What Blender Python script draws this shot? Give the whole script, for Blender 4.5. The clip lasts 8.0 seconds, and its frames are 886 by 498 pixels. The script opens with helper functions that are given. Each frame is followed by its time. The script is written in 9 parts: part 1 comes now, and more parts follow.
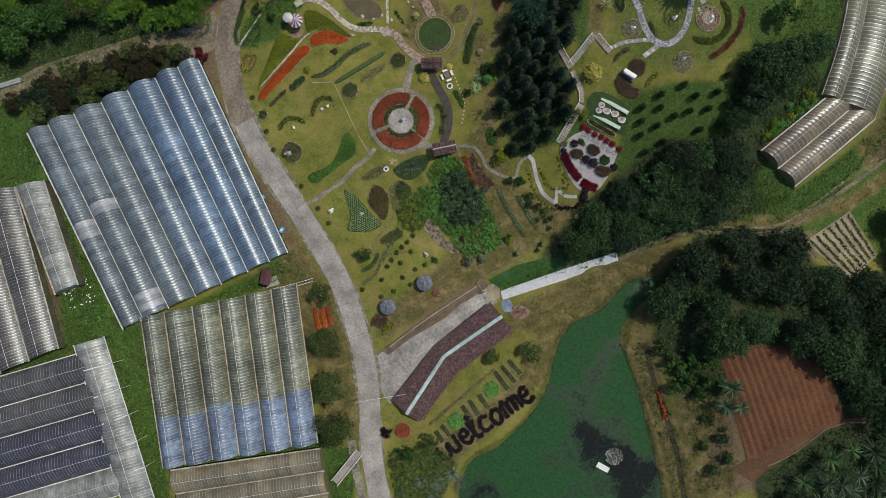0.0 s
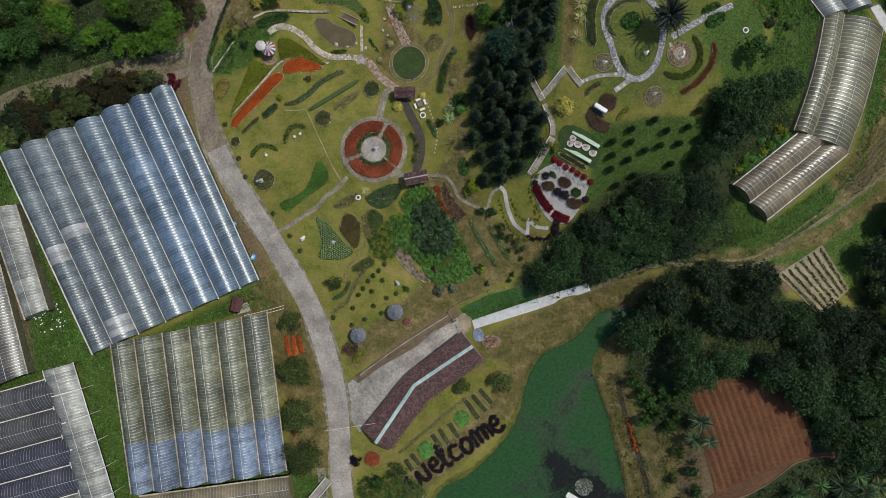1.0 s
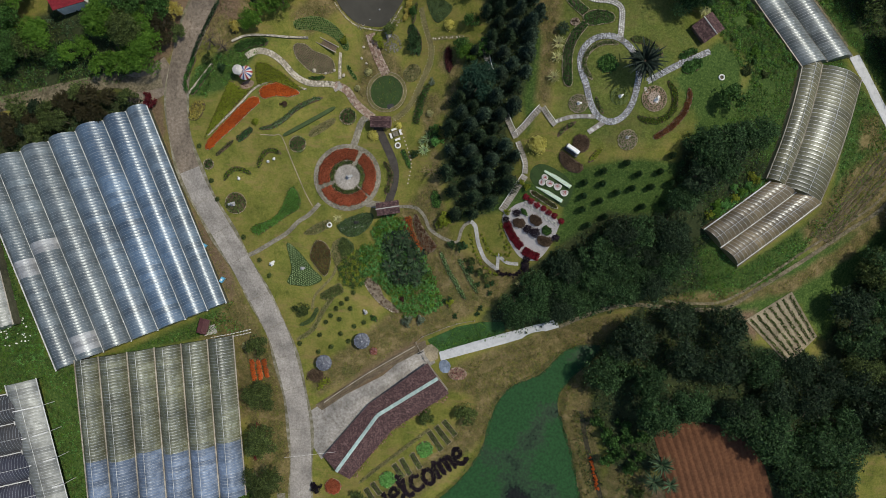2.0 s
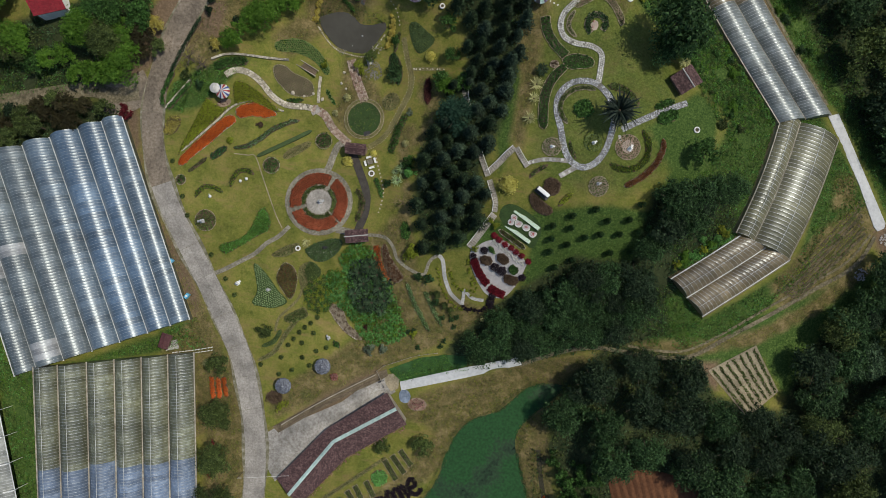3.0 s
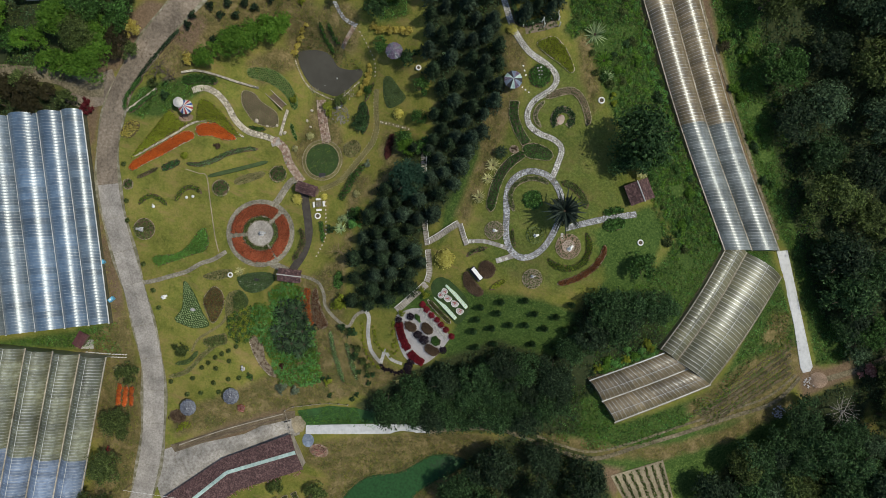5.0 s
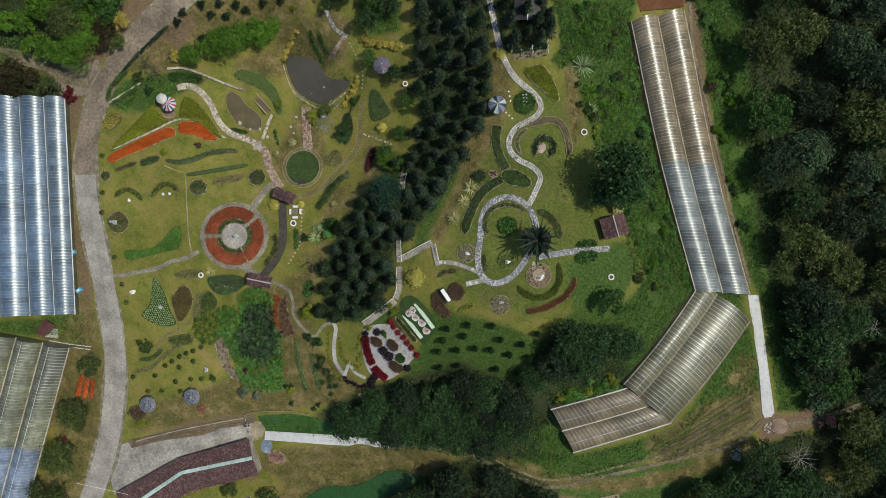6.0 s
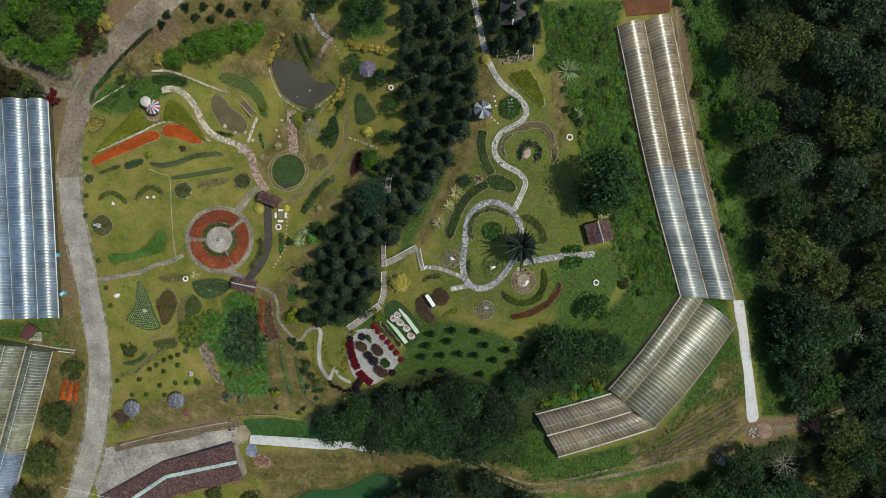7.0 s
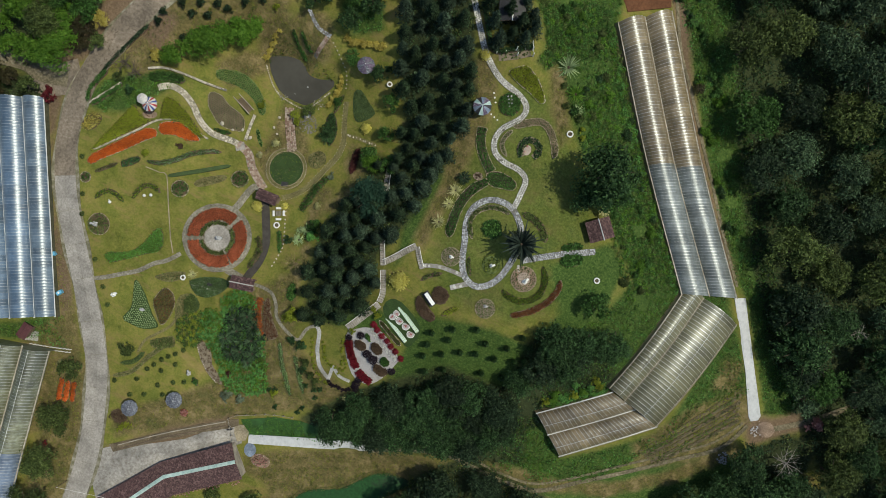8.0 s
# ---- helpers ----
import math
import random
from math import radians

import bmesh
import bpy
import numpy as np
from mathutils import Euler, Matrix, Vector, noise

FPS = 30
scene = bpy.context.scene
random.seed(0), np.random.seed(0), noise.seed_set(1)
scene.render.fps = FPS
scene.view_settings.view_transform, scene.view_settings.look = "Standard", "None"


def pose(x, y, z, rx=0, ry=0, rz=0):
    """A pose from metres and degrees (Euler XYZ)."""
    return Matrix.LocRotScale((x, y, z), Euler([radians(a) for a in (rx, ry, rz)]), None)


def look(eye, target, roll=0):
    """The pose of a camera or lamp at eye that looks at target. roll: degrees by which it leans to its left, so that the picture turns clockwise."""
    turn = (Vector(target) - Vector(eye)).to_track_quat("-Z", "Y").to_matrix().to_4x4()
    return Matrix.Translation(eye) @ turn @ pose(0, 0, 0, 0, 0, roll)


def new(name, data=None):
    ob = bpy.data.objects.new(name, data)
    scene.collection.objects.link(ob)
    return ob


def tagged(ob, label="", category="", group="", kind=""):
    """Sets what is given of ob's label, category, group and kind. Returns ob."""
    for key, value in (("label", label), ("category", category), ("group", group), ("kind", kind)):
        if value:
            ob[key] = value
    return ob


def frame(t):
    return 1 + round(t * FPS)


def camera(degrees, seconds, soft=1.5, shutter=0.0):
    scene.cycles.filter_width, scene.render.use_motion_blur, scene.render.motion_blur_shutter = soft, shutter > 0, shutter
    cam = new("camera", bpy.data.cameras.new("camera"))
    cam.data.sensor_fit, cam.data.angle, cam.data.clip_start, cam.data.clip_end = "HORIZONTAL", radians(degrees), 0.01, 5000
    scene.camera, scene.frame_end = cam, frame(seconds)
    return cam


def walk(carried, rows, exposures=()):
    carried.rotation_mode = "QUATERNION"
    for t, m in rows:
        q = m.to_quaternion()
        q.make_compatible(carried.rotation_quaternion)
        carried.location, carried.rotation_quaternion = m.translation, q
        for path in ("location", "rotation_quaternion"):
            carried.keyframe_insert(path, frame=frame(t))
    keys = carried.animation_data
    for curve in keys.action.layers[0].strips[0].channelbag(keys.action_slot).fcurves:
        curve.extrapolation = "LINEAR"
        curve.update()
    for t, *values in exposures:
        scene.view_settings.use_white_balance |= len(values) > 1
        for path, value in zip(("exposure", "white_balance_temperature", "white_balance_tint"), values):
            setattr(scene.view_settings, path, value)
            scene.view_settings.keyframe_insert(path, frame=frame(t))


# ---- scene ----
from mathutils.geometry import delaunay_2d_cdt

# ---------------------------------------------------------------- camera
cam = camera(71.14, 8.0, soft=0.35)
ROWS = [
    (0, 2.638, -4.968, 143.939, 2.131, 1.150, 0.518),
    (0.5, 5.948, -1.360, 143.929, 2.068, 1.125, 0.727),
    (1, 9.238, 2.317, 143.885, 2.077, 1.086, 1.228),
    (1.5, 12.459, 6.143, 143.834, 2.105, 0.987, 2.306),
    (3, 22.334, 18.805, 143.679, 2.031, 0.656, 7.542),
    (3.5, 25.513, 23.253, 143.645, 1.979, 0.568, 10.048),
    (4, 28.447, 27.766, 143.648, 1.941, 0.507, 12.847),
    (4.5, 30.865, 31.889, 143.636, 2.217, 0.240, 15.699),
    (6, 36.104, 41.417, 143.657, 2.355, -0.773, 23.522),
    (6.5, 37.143, 43.325, 143.629, 2.157, -0.906, 23.701),
    (7, 37.646, 44.172, 143.492, 2.010, -1.108, 23.695),
    (7.5, 37.770, 44.284, 143.010, 1.854, -1.092, 23.624),
    (8, 37.733, 44.169, 142.358, 1.863, -1.134, 23.619),
]
EXPOSURES = [(0.0, -0.26, 6500, 10), (3.0, -0.25, 6560, 8), (4.5, -0.21, 6600, 7), (6.0, -0.13, 6650, 6), (8.0, -0.12, 6700, 3)]
walk(cam, [(t, pose(x, y, z, rx, ry, rz)) for t, x, y, z, rx, ry, rz in ROWS], EXPOSURES)

# ---------------------------------------------------------------- light
SUN_AZIMUTH, SUN_HEIGHT = 23.7, 61.0          # degrees from +x, above the horizon
world = bpy.data.worlds.new("world")
scene.world = world
world.use_nodes = True
wn = world.node_tree.nodes
sky = wn.new("ShaderNodeTexSky")
sky.sky_type, sky.sun_disc = "NISHITA", False
sky.sun_elevation, sky.sun_rotation = radians(SUN_HEIGHT), radians(90 - SUN_AZIMUTH)
wn["Background"].inputs["Strength"].default_value = 0.122
world.node_tree.links.new(sky.outputs[0], wn["Background"].inputs["Color"])
sun_data = bpy.data.lights.new("sun", "SUN")
sun_data.energy, sun_data.angle, sun_data.color = 3.45, radians(0.6), (1.0, 0.94, 0.8)
sun = new("sun", sun_data)
sa, sh = radians(SUN_AZIMUTH), radians(SUN_HEIGHT)
sun.matrix_world = look((math.cos(sa) * math.cos(sh) * 300, math.sin(sa) * math.cos(sh) * 300, math.sin(sh) * 300), (0, 0, 0))


# ---------------------------------------------------------------- materials
def material(name, tones, scale=1.0, rough=0.8, bump=0.2, grain=8.0, island=0.0, thing=0.0, gloss=0.35, metal=0.0, stain=0.35, detail=6.0):
    """Tones run from dark to light along a fine noise; a coarse one stains them; islands and things vary in brightness."""
    m = bpy.data.materials.new(name)
    m.use_nodes = True
    n, l = m.node_tree.nodes, m.node_tree.links
    b = n["Principled BSDF"]
    co = n.new("ShaderNodeTexCoord")
    fine = n.new("ShaderNodeTexNoise")
    fine.inputs["Scale"].default_value, fine.inputs["Detail"].default_value = scale, detail
    fine.inputs["Roughness"].default_value = 0.65
    l.new(co.outputs["Object"], fine.inputs["Vector"])
    ramp = n.new("ShaderNodeValToRGB")
    els = ramp.color_ramp.elements
    for i, c in enumerate(tones):
        p = 0.3 + 0.4 * i / max(1, len(tones) - 1)
        e = els[i] if i < 2 else els.new(p)
        e.position, e.color = p, (*c, 1)
    value = fine.outputs[0]
    if island:
        geo = n.new("ShaderNodeNewGeometry")
        mixv = n.new("ShaderNodeMix")
        mixv.inputs[0].default_value = island
        spread = n.new("ShaderNodeMapRange")
        spread.inputs[3].default_value, spread.inputs[4].default_value = 0.25, 0.75
        l.new(geo.outputs["Random Per Island"], spread.inputs[0])
        l.new(value, mixv.inputs[2])
        l.new(spread.outputs[0], mixv.inputs[3])
        value = mixv.outputs[0]
    l.new(value, ramp.inputs[0])
    col = ramp.outputs[0]
    big = n.new("ShaderNodeTexNoise")
    big.inputs["Scale"].default_value, big.inputs["Detail"].default_value = scale * 0.11, 3
    l.new(co.outputs["Object"], big.inputs["Vector"])
    level = n.new("ShaderNodeMapRange")
    level.inputs[1].default_value, level.inputs[2].default_value = 0.3, 0.7
    level.inputs[3].default_value, level.inputs[4].default_value = 1 - stain, 1 + stain
    l.new(big.outputs[0], level.inputs[0])
    bright = level.outputs[0]
    if thing:
        info = n.new("ShaderNodeObjectInfo")
        per = n.new("ShaderNodeMapRange")
        per.inputs[3].default_value, per.inputs[4].default_value = 1 - thing, 1 + thing
        l.new(info.outputs["Random"], per.inputs[0])
        mul = n.new("ShaderNodeMath")
        mul.operation = "MULTIPLY"
        l.new(bright, mul.inputs[0])
        l.new(per.outputs[0], mul.inputs[1])
        bright = mul.outputs[0]
    hsv = n.new("ShaderNodeHueSaturation")
    l.new(col, hsv.inputs["Color"])
    l.new(bright, hsv.inputs["Value"])
    l.new(hsv.outputs[0], b.inputs["Base Color"])
    b.inputs["Roughness"].default_value, b.inputs["Metallic"].default_value = rough, metal
    b.inputs["Specular IOR Level"].default_value = gloss
    if bump:
        rel = n.new("ShaderNodeTexNoise")
        rel.inputs["Scale"].default_value, rel.inputs["Detail"].default_value = grain, 4
        l.new(co.outputs["Object"], rel.inputs["Vector"])
        bn = n.new("ShaderNodeBump")
        bn.inputs["Strength"].default_value, bn.inputs["Distance"].default_value = bump, 0.08
        l.new(rel.outputs[0], bn.inputs["Height"])
        l.new(bn.outputs[0], b.inputs["Normal"])
    return m


def leaf(name, tones, island=0.55, thing=0.22, rough=0.62):
    m = material(name, tones, scale=1.5, rough=rough, bump=0, island=island, thing=thing, gloss=0.18, stain=0.25)
    n, l = m.node_tree.nodes, m.node_tree.links
    b = n["Principled BSDF"]
    through_leaf, both = n.new("ShaderNodeBsdfTranslucent"), n.new("ShaderNodeMixShader")
    both.inputs[0].default_value = 0.3
    l.new(b.inputs["Base Color"].links[0].from_socket, through_leaf.inputs["Color"])
    l.new(b.outputs[0], both.inputs[1])
    l.new(through_leaf.outputs[0], both.inputs[2])
    l.new(both.outputs[0], n["Material Output"].inputs["Surface"])
    return m


M = {
    "concrete": material("concrete", [(0.1953, 0.1767, 0.1544), (0.279, 0.2567, 0.2325), (0.3627, 0.3404, 0.3143)], 2.2, .9, .4, 14, thing=.1, stain=.28, detail=10),
    # browner, stained concrete, also darkened in colour for the roadside trees' shade
    "shaded_stained_concrete": material("shaded_stained_concrete", [(0.1148, 0.0917, 0.0678), (0.193, 0.1565, 0.12), (0.2713, 0.227, 0.1808)], 1.6, .92, .4, 14, thing=.1, stain=.3, detail=10),
    "track_soil": material("track_soil", [(.07, .066, .034), (.15, .126, .08), (.27, .235, .165)], 1.8, .95, .6, 10, stain=.35, detail=10),
    "pale_concrete": material("pale_concrete", [(0.25, 0.24, 0.228), (0.36, 0.35, 0.338), (0.5, 0.49, 0.48)], 2.4, .9, .3, 10, stain=.3, detail=10),
    "shoulder": material("shoulder", [(0.1, 0.09, 0.062), (0.195, 0.178, 0.138), (0.32, 0.298, 0.25)], 2.0, .95, .6, 9, stain=.35),
    "dust": material("dust", [(.085, .08, .04), (.18, .165, .11), (.33, .31, .26)], .9, .95, .6, 9, stain=.3, detail=10),
    "white_walk": material("white_walk", [(0.3906, 0.3999, 0.4139), (0.4929, 0.5022, 0.5162), (0.558, 0.5673, 0.5813)], 1.0, .8, .1, 12, stain=.08),
    "stone": material("stone", [(.20, .195, .185), (.36, .35, .335), (.50, .49, .47)], 3, .85, .4, 14, island=.8, stain=.15),
    "white_stone": material("white_stone", [(.3, .29, .265), (.47, .46, .43), (.6, .59, .56)], 3, .85, .4, 14, island=.8, stain=.15),
    "beige_stone": material("beige_stone", [(0.24, 0.212, 0.165), (0.42, 0.375, 0.3), (0.56, 0.51, 0.425)], 3, .9, .4, 14, island=.8, stain=.2),
    "pink_stone": material("pink_stone", [(0.17, 0.102, 0.0765), (0.289, 0.204, 0.1615), (0.374, 0.306, 0.255)], 3, .9, .4, 14, island=.8, stain=.2),
    "grey_stone": material("grey_stone", [(.13, .135, .15), (.27, .28, .31), (.45, .46, .49)], 3, .85, .4, 14, island=.85, stain=.15),
    "mortar": material("mortar", [(.10, .095, .085), (.16, .15, .135), (.2, .19, .17)], 3, .95, .4, 20),
    "sand_stone": material("sand_stone", [(.15, .125, .075), (.25, .215, .14), (.36, .32, .22)], 3, .9, .4, 14, island=.7, stain=.2),
    "dark_soil": material("dark_soil", [(.028, .026, .014), (.052, .046, .027), (.085, .074, .045)], 4, .95, .6, 12),
    "brown_earth": material("brown_earth", [(.075, .055, .032), (.125, .098, .062), (.18, .145, .1)], 4, .95, .6, 12),
    "pink_earth": material("pink_earth", [(.15, .1, .07), (.23, .165, .12), (.31, .235, .18)], 4, .95, .5, 12),
    "gravel": material("gravel", [(.27, .25, .25), (.38, .36, .36), (.47, .45, .45)], 7, .95, .5, 30, stain=.15),
    "soil": material("soil", [(.05, .035, .022), (.095, .066, .042), (.14, .10, .065)], 4, .95, .6, 12),
    "red_track": material("red_track", [(0.0723, 0.0347, 0.0166), (0.1063, 0.0529, 0.0275), (0.1446, 0.0785, 0.0427)], 1.8, .95, .5, 10, stain=.25, detail=9),
    "red_soil": material("red_soil", [(0.0801, 0.0328, 0.0145), (0.1148, 0.0485, 0.0224), (0.1462, 0.0656, 0.0321)], 1.6, .95, .5, 10, stain=.16),
    "pale_soil": material("pale_soil", [(.17, .14, .09), (.26, .22, .15), (.33, .29, .21)], 2.5, .95, .5, 12),
    "turf": material("turf", [(0.018, 0.038, 0.009), (0.03, 0.058, 0.014), (0.042, 0.074, 0.02)], 5, .9, .5, 20, stain=.2),
    "worn_grass": material("worn_grass", [(.075, .07, .024), (.14, .125, .05), (.22, .19, .1)], 3, .95, .4, 14, stain=.25),
    "sown_lawn": material("sown_lawn", [(.07, .10, .03), (.11, .145, .045), (.15, .18, .06)], 5, .9, .4, 20, stain=.15),
    "sown_soil": material("sown_soil", [(.12, .095, .065), (.19, .155, .11), (.25, .21, .16)], 5, .95, .4, 20, stain=.15),
    "hedge_lawn": material("hedge_lawn", [(.028, .05, .018), (.05, .08, .027), (.07, .10, .035)], 5, .9, .5, 20, stain=.2),
    "dark_metal_roof": material("dark_metal_roof", [(.05, .018, .02), (.085, .03, .033), (.11, .045, .045)], 2, .6, .1, 10, island=.3, stain=.2),
    "roof_tile": material("roof_tile", [(0.022, 0.012, 0.013), (0.075, 0.04, 0.041), (0.19, 0.12, 0.115)], 4, .85, .25, 16, island=.4, stain=.12),
    "red_roof": material("red_roof", [(.15, .008, .014), (.23, .016, .024), (.3, .03, .04)], 2, .6, .2, 10, island=.4, stain=.15),
    "teal_sheet": material("teal_sheet", [(0.22, 0.34, 0.32), (0.36, 0.48, 0.46), (0.48, 0.56, 0.54)], 1.5, .5, .1, 10, stain=.3),
    "timber": material("timber", [(.06, .042, .03), (.12, .085, .06), (.18, .135, .10)], 5, .85, .4, 12, island=.5),
    "pale_timber": material("pale_timber", [(.22, .19, .15), (.33, .29, .24), (.42, .38, .33)], 5, .85, .3, 12, island=.5),
    "trunk": material("trunk", [(.05, .038, .028), (.09, .07, .05), (.14, .115, .09)], 5, .95, .6, 9),
    "bare_branch": material("bare_branch", [(.16, .15, .13), (.27, .25, .22), (.36, .34, .31)], 5, .95, .4, 9),
    "white_paint": material("white_paint", [(.62, .62, .60), (.74, .74, .72), (.80, .80, .78)], 3, .55, .1, 9, stain=.12),
    "grey_paint": material("grey_paint", [(.30, .30, .31), (.42, .42, .43), (.50, .50, .51)], 3, .6, .1, 9),
    "dark_paint": material("dark_paint", [(.018, .018, .02), (.03, .03, .033), (.045, .045, .05)], 3, .5, .1, 9),
    "red_paint": material("red_paint", [(.20, .025, .03), (.30, .04, .045), (.36, .06, .06)], 3, .6, .1, 9),
    "blue_paint": material("blue_paint", [(.025, .045, .15), (.04, .07, .22), (.06, .10, .28)], 3, .6, .1, 9),
    "blue_tarp": material("blue_tarp", [(.09, .12, .17), (.15, .19, .26), (.22, .26, .33)], 2, .6, .4, 5),
    "mint_panel": material("mint_panel", [(.42, .56, .46), (.52, .66, .56), (.6, .73, .64)], 3, .7, .1, 9, stain=.15),
    "cyan_paint": material("cyan_paint", [(.10, .33, .52), (.14, .42, .62), (.2, .5, .7)], 3, .5, .1, 9),
    "steel": material("steel", [(.35, .36, .37), (.48, .49, .5), (.58, .59, .6)], 4, .45, .1, 9, metal=.6),
    "gutter": material("gutter", [(.36, .37, .37), (.52, .53, .52), (.62, .63, .61)], 1.2, .6, .1, 9, stain=.2),
    "rusty_gutter": material("rusty_gutter", [(0.2, 0.165, 0.12), (0.34, 0.31, 0.26), (0.46, 0.44, 0.39)], 1.0, .8, .2, 9, stain=.3),
    "dry_twig": material("dry_twig", [(.12, .085, .04), (.2, .15, .075), (.29, .23, .13)], 4, .9, .2, 20),
    "plum_cloth": material("plum_cloth", [(.05, .04, .075), (.1, .075, .12), (.3, .28, .34)], 3.2, .8, .2, 8, gloss=.3),
    "blossom_cloth": material("blossom_cloth", [(0.02, 0.024, 0.034), (0.085, 0.095, 0.125), (0.42, 0.43, 0.46)], 4.5, .8, .1, 9, stain=.15, detail=2),
    "shade_net": material("shade_net", [(.035, .036, .02), (.065, .064, .038), (.1, .095, .06)], 1.5, .9, .4, 9, stain=.3),
    "young_turf": material("young_turf", [(.016, .05, .012), (.028, .08, .02), (.045, .11, .03)], 5, .9, .5, 20, stain=.25),
    "yard_concrete": material("yard_concrete", [(0.1613, 0.1424, 0.1195), (0.264, 0.2469, 0.2254), (0.3667, 0.3502, 0.3293)], 1.6, .92, .4, 12, stain=.42, detail=12),
    "faded_cloth": material("faded_cloth", [(.38, .365, .34), (.52, .5, .475), (.6, .58, .56)], 2, .8, .1, 9),
}


def film(name, tones, rough=.3, gloss=.6, stain=.3, clear=0.0):
    """Weathered plastic roof sheeting; a clear one lets the crop below show through."""
    m = material(name, tones, .9, rough, .05, 5, gloss=gloss, stain=stain, detail=9, thing=.26)
    b = m.node_tree.nodes["Principled BSDF"]
    b.inputs["Alpha"].default_value, b.inputs["Specular Tint"].default_value = 1 - clear, (.86, .94, 1.0, 1)
    return m


M.update({
    "film_blue": film("film_blue", [(0.0486, 0.0801, 0.1297), (0.0746, 0.1164, 0.1744), (0.1061, 0.1533, 0.2161)], 0.36, 1.0),
    "film_white": film("film_white", [(0.198, 0.2046, 0.2178), (0.2772, 0.2838, 0.297), (0.3432, 0.3498, 0.363)], .4, 1.0),
    "film_slate": film("film_slate", [(0.0603, 0.087, 0.1205), (0.087, 0.1205, 0.158), (0.1232, 0.1633, 0.2008)], 0.36, 1.0),
    "film_grey": film("film_grey", [(0.0697, 0.089, 0.1005), (0.0988, 0.1215, 0.1352), (0.1378, 0.162, 0.1749)], 0.36, 1.0),
    "film_clear": film("film_clear", [(0.107, 0.0998, 0.0511), (0.1497, 0.1396, 0.0775), (0.2086, 0.1943, 0.1164)], .42, 1.0, clear=0.25),
    "film_brown": film("film_brown", [(0.1268, 0.1026, 0.0521), (0.155, 0.1278, 0.0678), (0.1946, 0.1637, 0.1008)], 0.42, 1.0),
    "film_moss": film("film_moss", [(0.0772, 0.0755, 0.0383), (0.1304, 0.1342, 0.0823), (0.2242, 0.2385, 0.1804)], 0.42, 1.0, .45, clear=0.15),
    "film_sky": film("film_sky", [(0.0694, 0.0933, 0.1409), (0.1157, 0.1516, 0.2171), (0.2083, 0.2509, 0.3286)], 0.36, 1.0, .5),
    "film_rust": film("film_rust", [(0.0399, 0.0323, 0.0238), (0.0561, 0.0467, 0.0365), (0.079, 0.068, 0.0561)], 0.42, 1.0, .5),
    "film_gleam": film("film_gleam", [(0.1372, 0.1024, 0.0532), (0.2034, 0.1569, 0.0904), (0.28, 0.2247, 0.1491)], 0.36, 1.0, clear=0.12),
    "film_ice": film("film_ice", [(0.1023, 0.115, 0.11), (0.1488, 0.166, 0.165), (0.2093, 0.23, 0.2365)], 0.42, 1.0, clear=0.15),
    "film_dark": film("film_dark", [(0.0288, 0.0258, 0.0341), (0.0371, 0.0335, 0.0433), (0.0511, 0.0462, 0.0559)], 0.42, 1.0),
    "film_umber": film("film_umber", [(0.0439, 0.0395, 0.0351), (0.0557, 0.0504, 0.0445), (0.0707, 0.0637, 0.0563)], 0.42, 1.0),
    "film_pale": film("film_pale", [(0.105, 0.105, 0.085), (0.165, 0.165, 0.145), (0.26, 0.26, 0.235)], 0.42, 1.0, .5),
})

